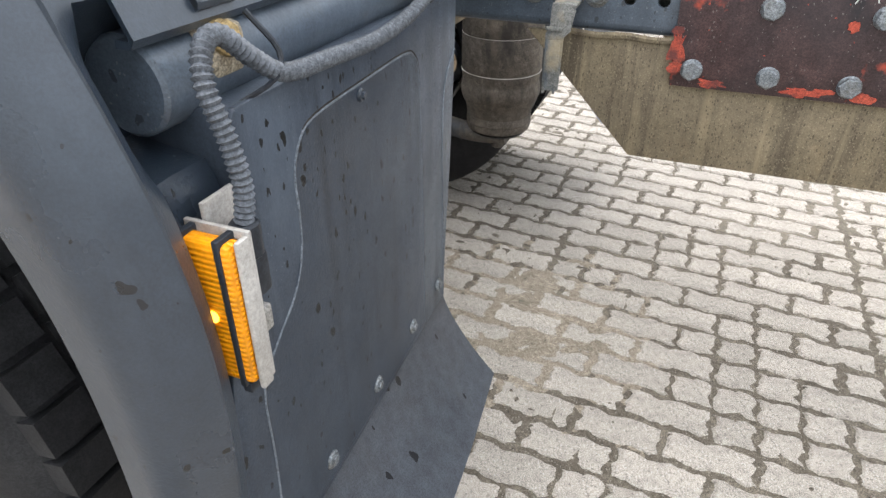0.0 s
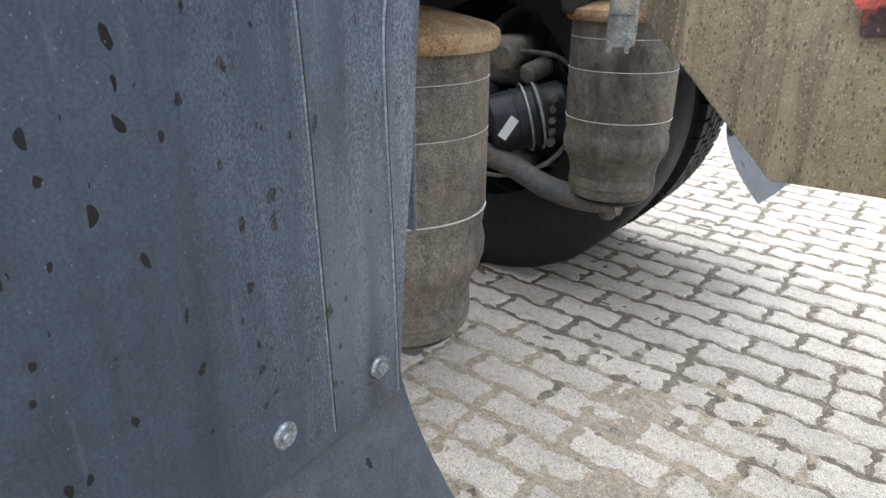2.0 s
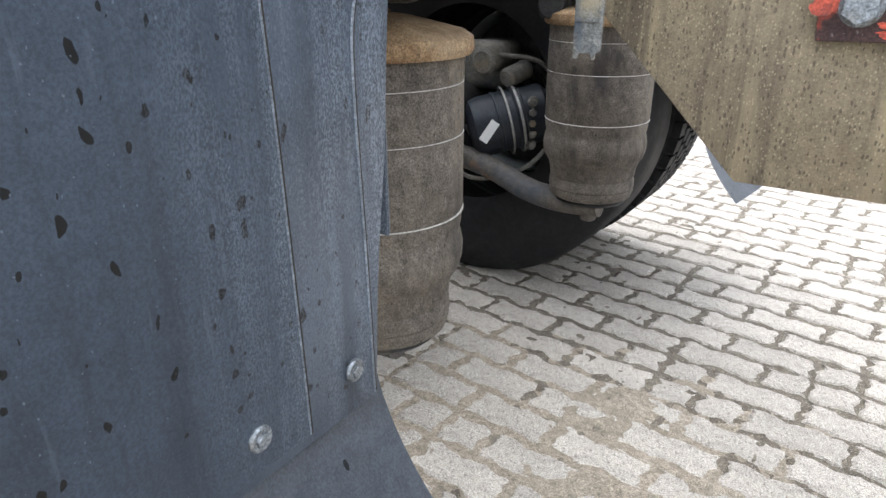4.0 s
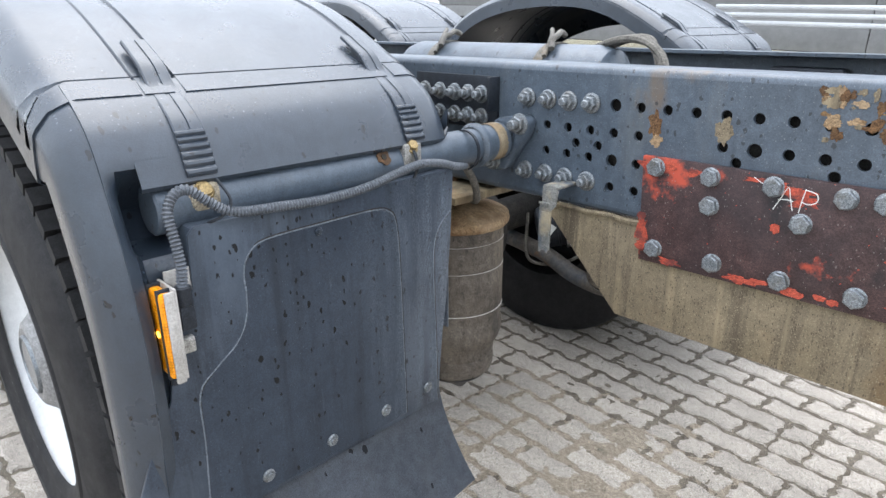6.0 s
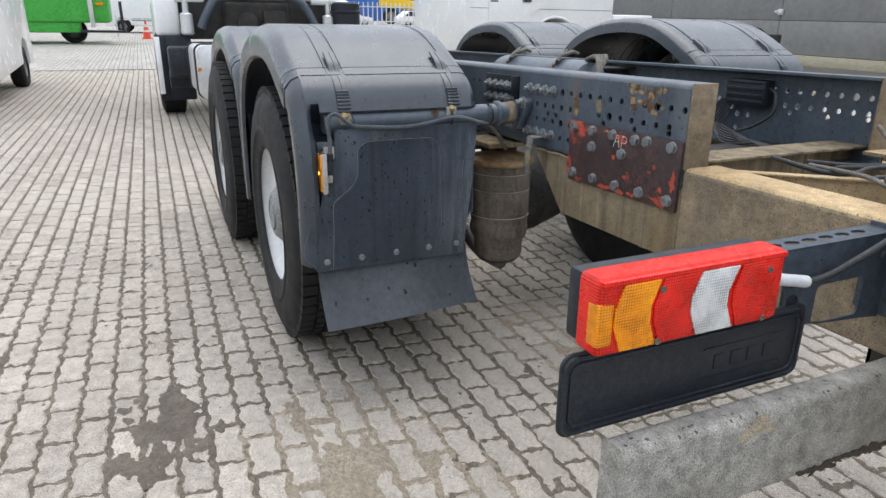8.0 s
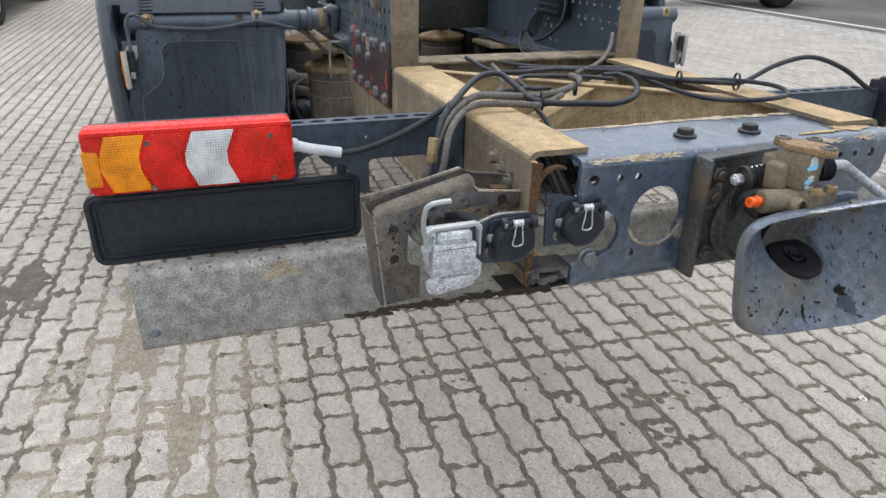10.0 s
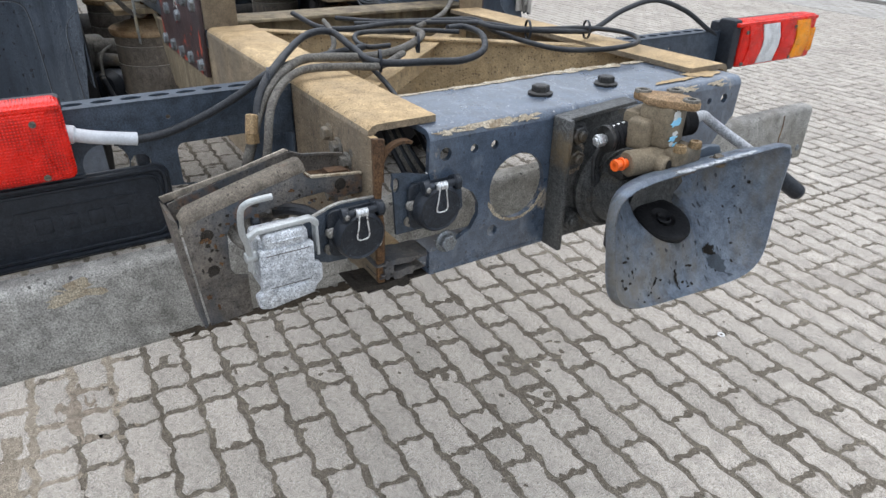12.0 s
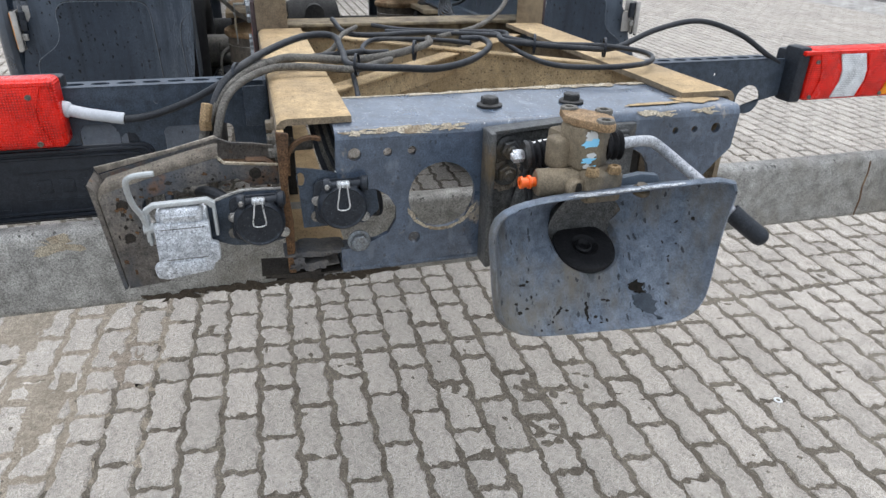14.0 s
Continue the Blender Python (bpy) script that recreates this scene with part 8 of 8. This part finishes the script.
pavement = setting("pavement", box(-15.3, 4.8, -9.3, 8.3, -0.10, -0.0075), joint_mat, "grey interlocking concrete pavers with sandy joints", "pavement")
pavement.matrix_basis = Matrix.Rotation(radians(-0.45), 4, "Z")
vs, fs, count, near = [], [], 0, 0
for j in range(int((-9 - Y0) / PW), int((8 - Y0) / PW)):
    row = Y0 + PW * (j + 0.5)
    y = row
    for i in range(-75, 22):
        x = 0.356 + PL * (i + 0.5 * (j % 2))
        d = 0.004 * noise.noise((x * 1.3, y * 1.3, 0.0))
        pieces = ((1, x - PL / 4), (1, x + PL / 4)) if rng.random() < 0.10 else ((0, x),)
        # the bond shifts by half a block along one line across the yard
        if x > 0.5:
            pieces = tuple((h, q + 0.107) for h, q in pieces)
            if x < 0.5 + PL:
                pieces += ((1, x - 0.045),)
        for half, cx in pieces:
            if not (-14.9 < cx < 4.4):
                continue
            k = int(rng.integers(6))
            y = row + 0.009 * max(-1.0, min(1.0, (0.45 - cx) / 0.4))
            z = d * 0.3 + rng.normal(0, 0.0007)
            a = rng.normal(0, 0.008) + (math.pi if rng.random() < 0.5 else 0)
            if -0.85 < cx < 1.30 and -1.05 < y < 1.35:
                near += 1
                if near <= 300:
                    ob = new("paver", PAVER_MESH[half, k])
                    ob.parent = pavement
                    ob.matrix_basis = Matrix.Translation((cx, y, z)) @ Matrix.Rotation(a, 4, "Z")
                    continue
            v, f = SHAPES[half][k] if -2.5 < cx < 2.4 and -2.6 < y < 2.6 else FAR_SHAPES[half][k % 3]
            c, s_ = math.cos(a), math.sin(a)
            vs.append(np.c_[v[:, 0] * c - v[:, 1] * s_ + cx, v[:, 0] * s_ + v[:, 1] * c + y, v[:, 2] + z])
            fs += [tuple(count + q for q in face) for face in f]
            count += len(v)
me = bpy.data.meshes.new("paving_field")
me.from_pydata(np.concatenate(vs).tolist(), [], fs)
me.materials.append(paver_mat)
field = new("paving_field", me)
field.parent = pavement
tagged(field, "field of grey concrete pavers", kind="stuff")


def octaves(nx, ny, step, cells, seed):
    """Smooth random heights on a grid, as a sum of lattices with cells of the given sizes."""
    r = np.random.default_rng(seed)
    out = np.zeros((nx, ny))
    for size, amp in cells:
        u, v = np.arange(nx) * step / size, np.arange(ny) * step / size
        g = r.normal(0, 1, (int(u[-1]) + 3, int(v[-1]) + 3))
        i, j = u.astype(int), v.astype(int)
        a, b = (u - i)[:, None], (v - j)[None, :]
        a, b = a * a * (3 - 2 * a), b * b * (3 - 2 * b)
        i, j = i[:, None], j[None, :]
        out += amp * ((g[i, j] * (1 - a) + g[i + 1, j] * a) * (1 - b) + (g[i, j + 1] * (1 - a) + g[i + 1, j + 1] * a) * b)
    return out


# the sand in the joints, uneven, here and there over the edges of the pavers
STEP = 0.0095
nx, ny = int(4.6 / STEP), int(4.9 / STEP)
sx, sy = -2.3 + STEP * np.arange(nx), -2.45 + STEP * np.arange(ny)
sz = -0.0038 + octaves(nx, ny, STEP, ((0.019, 0.0016), (0.05, 0.0009), (0.13, 0.0007), (0.40, 0.0008)), 3)
gx, gy = np.meshgrid(sx, sy, indexing="ij")
sz = np.maximum(sz, -0.0068)
idx = np.arange(nx * ny).reshape(nx, ny)
quads = np.stack([idx[:-1, :-1], idx[1:, :-1], idx[1:, 1:], idx[:-1, 1:]], -1).reshape(-1, 4)
me = bpy.data.meshes.new("joint_sand")
me.from_pydata(np.c_[gx.ravel(), gy.ravel(), sz.ravel()].tolist(), [], quads.tolist())
me.materials.append(joint_mat)
me.shade_smooth()
sand = new("joint_sand", me)
sand.parent = pavement
tagged(sand, "dark sand filling the joints", kind="stuff")


def mound(name, cx, cy, rx, ry, high, mat, label, seed, parent):
    """A thin, uneven spill: it shows where it stands above the pavers."""
    bm = bmesh.new()
    n = 56
    grid = []
    for i in range(n):
        row = []
        for j in range(n):
            u, v = 2 * i / (n - 1) - 1, 2 * j / (n - 1) - 1
            q = u * u + v * v
            w = noise.fractal((u * 2.3 + seed, v * 2.3, 0.0), 1.0, 2.0, 5)
            hgt = -0.004 + high * (1.0 - 1.1 * q + 1.3 * w)
            row.append(bm.verts.new((cx + rx * u, cy + ry * v, max(-0.006, min(hgt, 0.0022) + 0.0006 * noise.noise((u * 40, v * 40, 1.0))))))
        grid.append(row)
    for a, b in zip(grid, grid[1:]):
        for k in range(n - 1):
            bm.faces.new((a[k], a[k + 1], b[k + 1], b[k]))
    ob = mesh_object(name, bm, mat)
    return tagged(ob, label, "sand", kind="stuff")


mound("sand_spill", 0.15, -1.15, 0.75, 0.40, 0.0041, sand_mat, "thin spill of pale sand over the paving", 4.0, pavement)
mound("sand_spill", -0.44, -0.02, 0.46, 0.40, 0.0033, sand_mat, "thin film of trodden sand over the paving", 2.0, pavement)
mound("dirt_patch", -0.42, -1.72, 0.30, 0.22, 0.008, wet_mat, "dark damp patch of dirt on the paving", 7.0, pavement)
mound("dirt_patch", 0.43, -0.89, 0.13, 0.07, 0.0060, mud_stain_mat, "dried brown mud on the paving", 9.0, pavement)
ring = mesh_object("washer", lathe([(0.006, 0), (0.012, 0), (0.0125, 0.001), (0.012, 0.002), (0.006, 0.002), (0.006, 0)], (0, 0, 0), (0, 0, 1), 24), label_mat)
ring.location = (1.078, 0.949, 0.0005)
tagged(ring, "small pale steel washer lying on the paving", "washer")
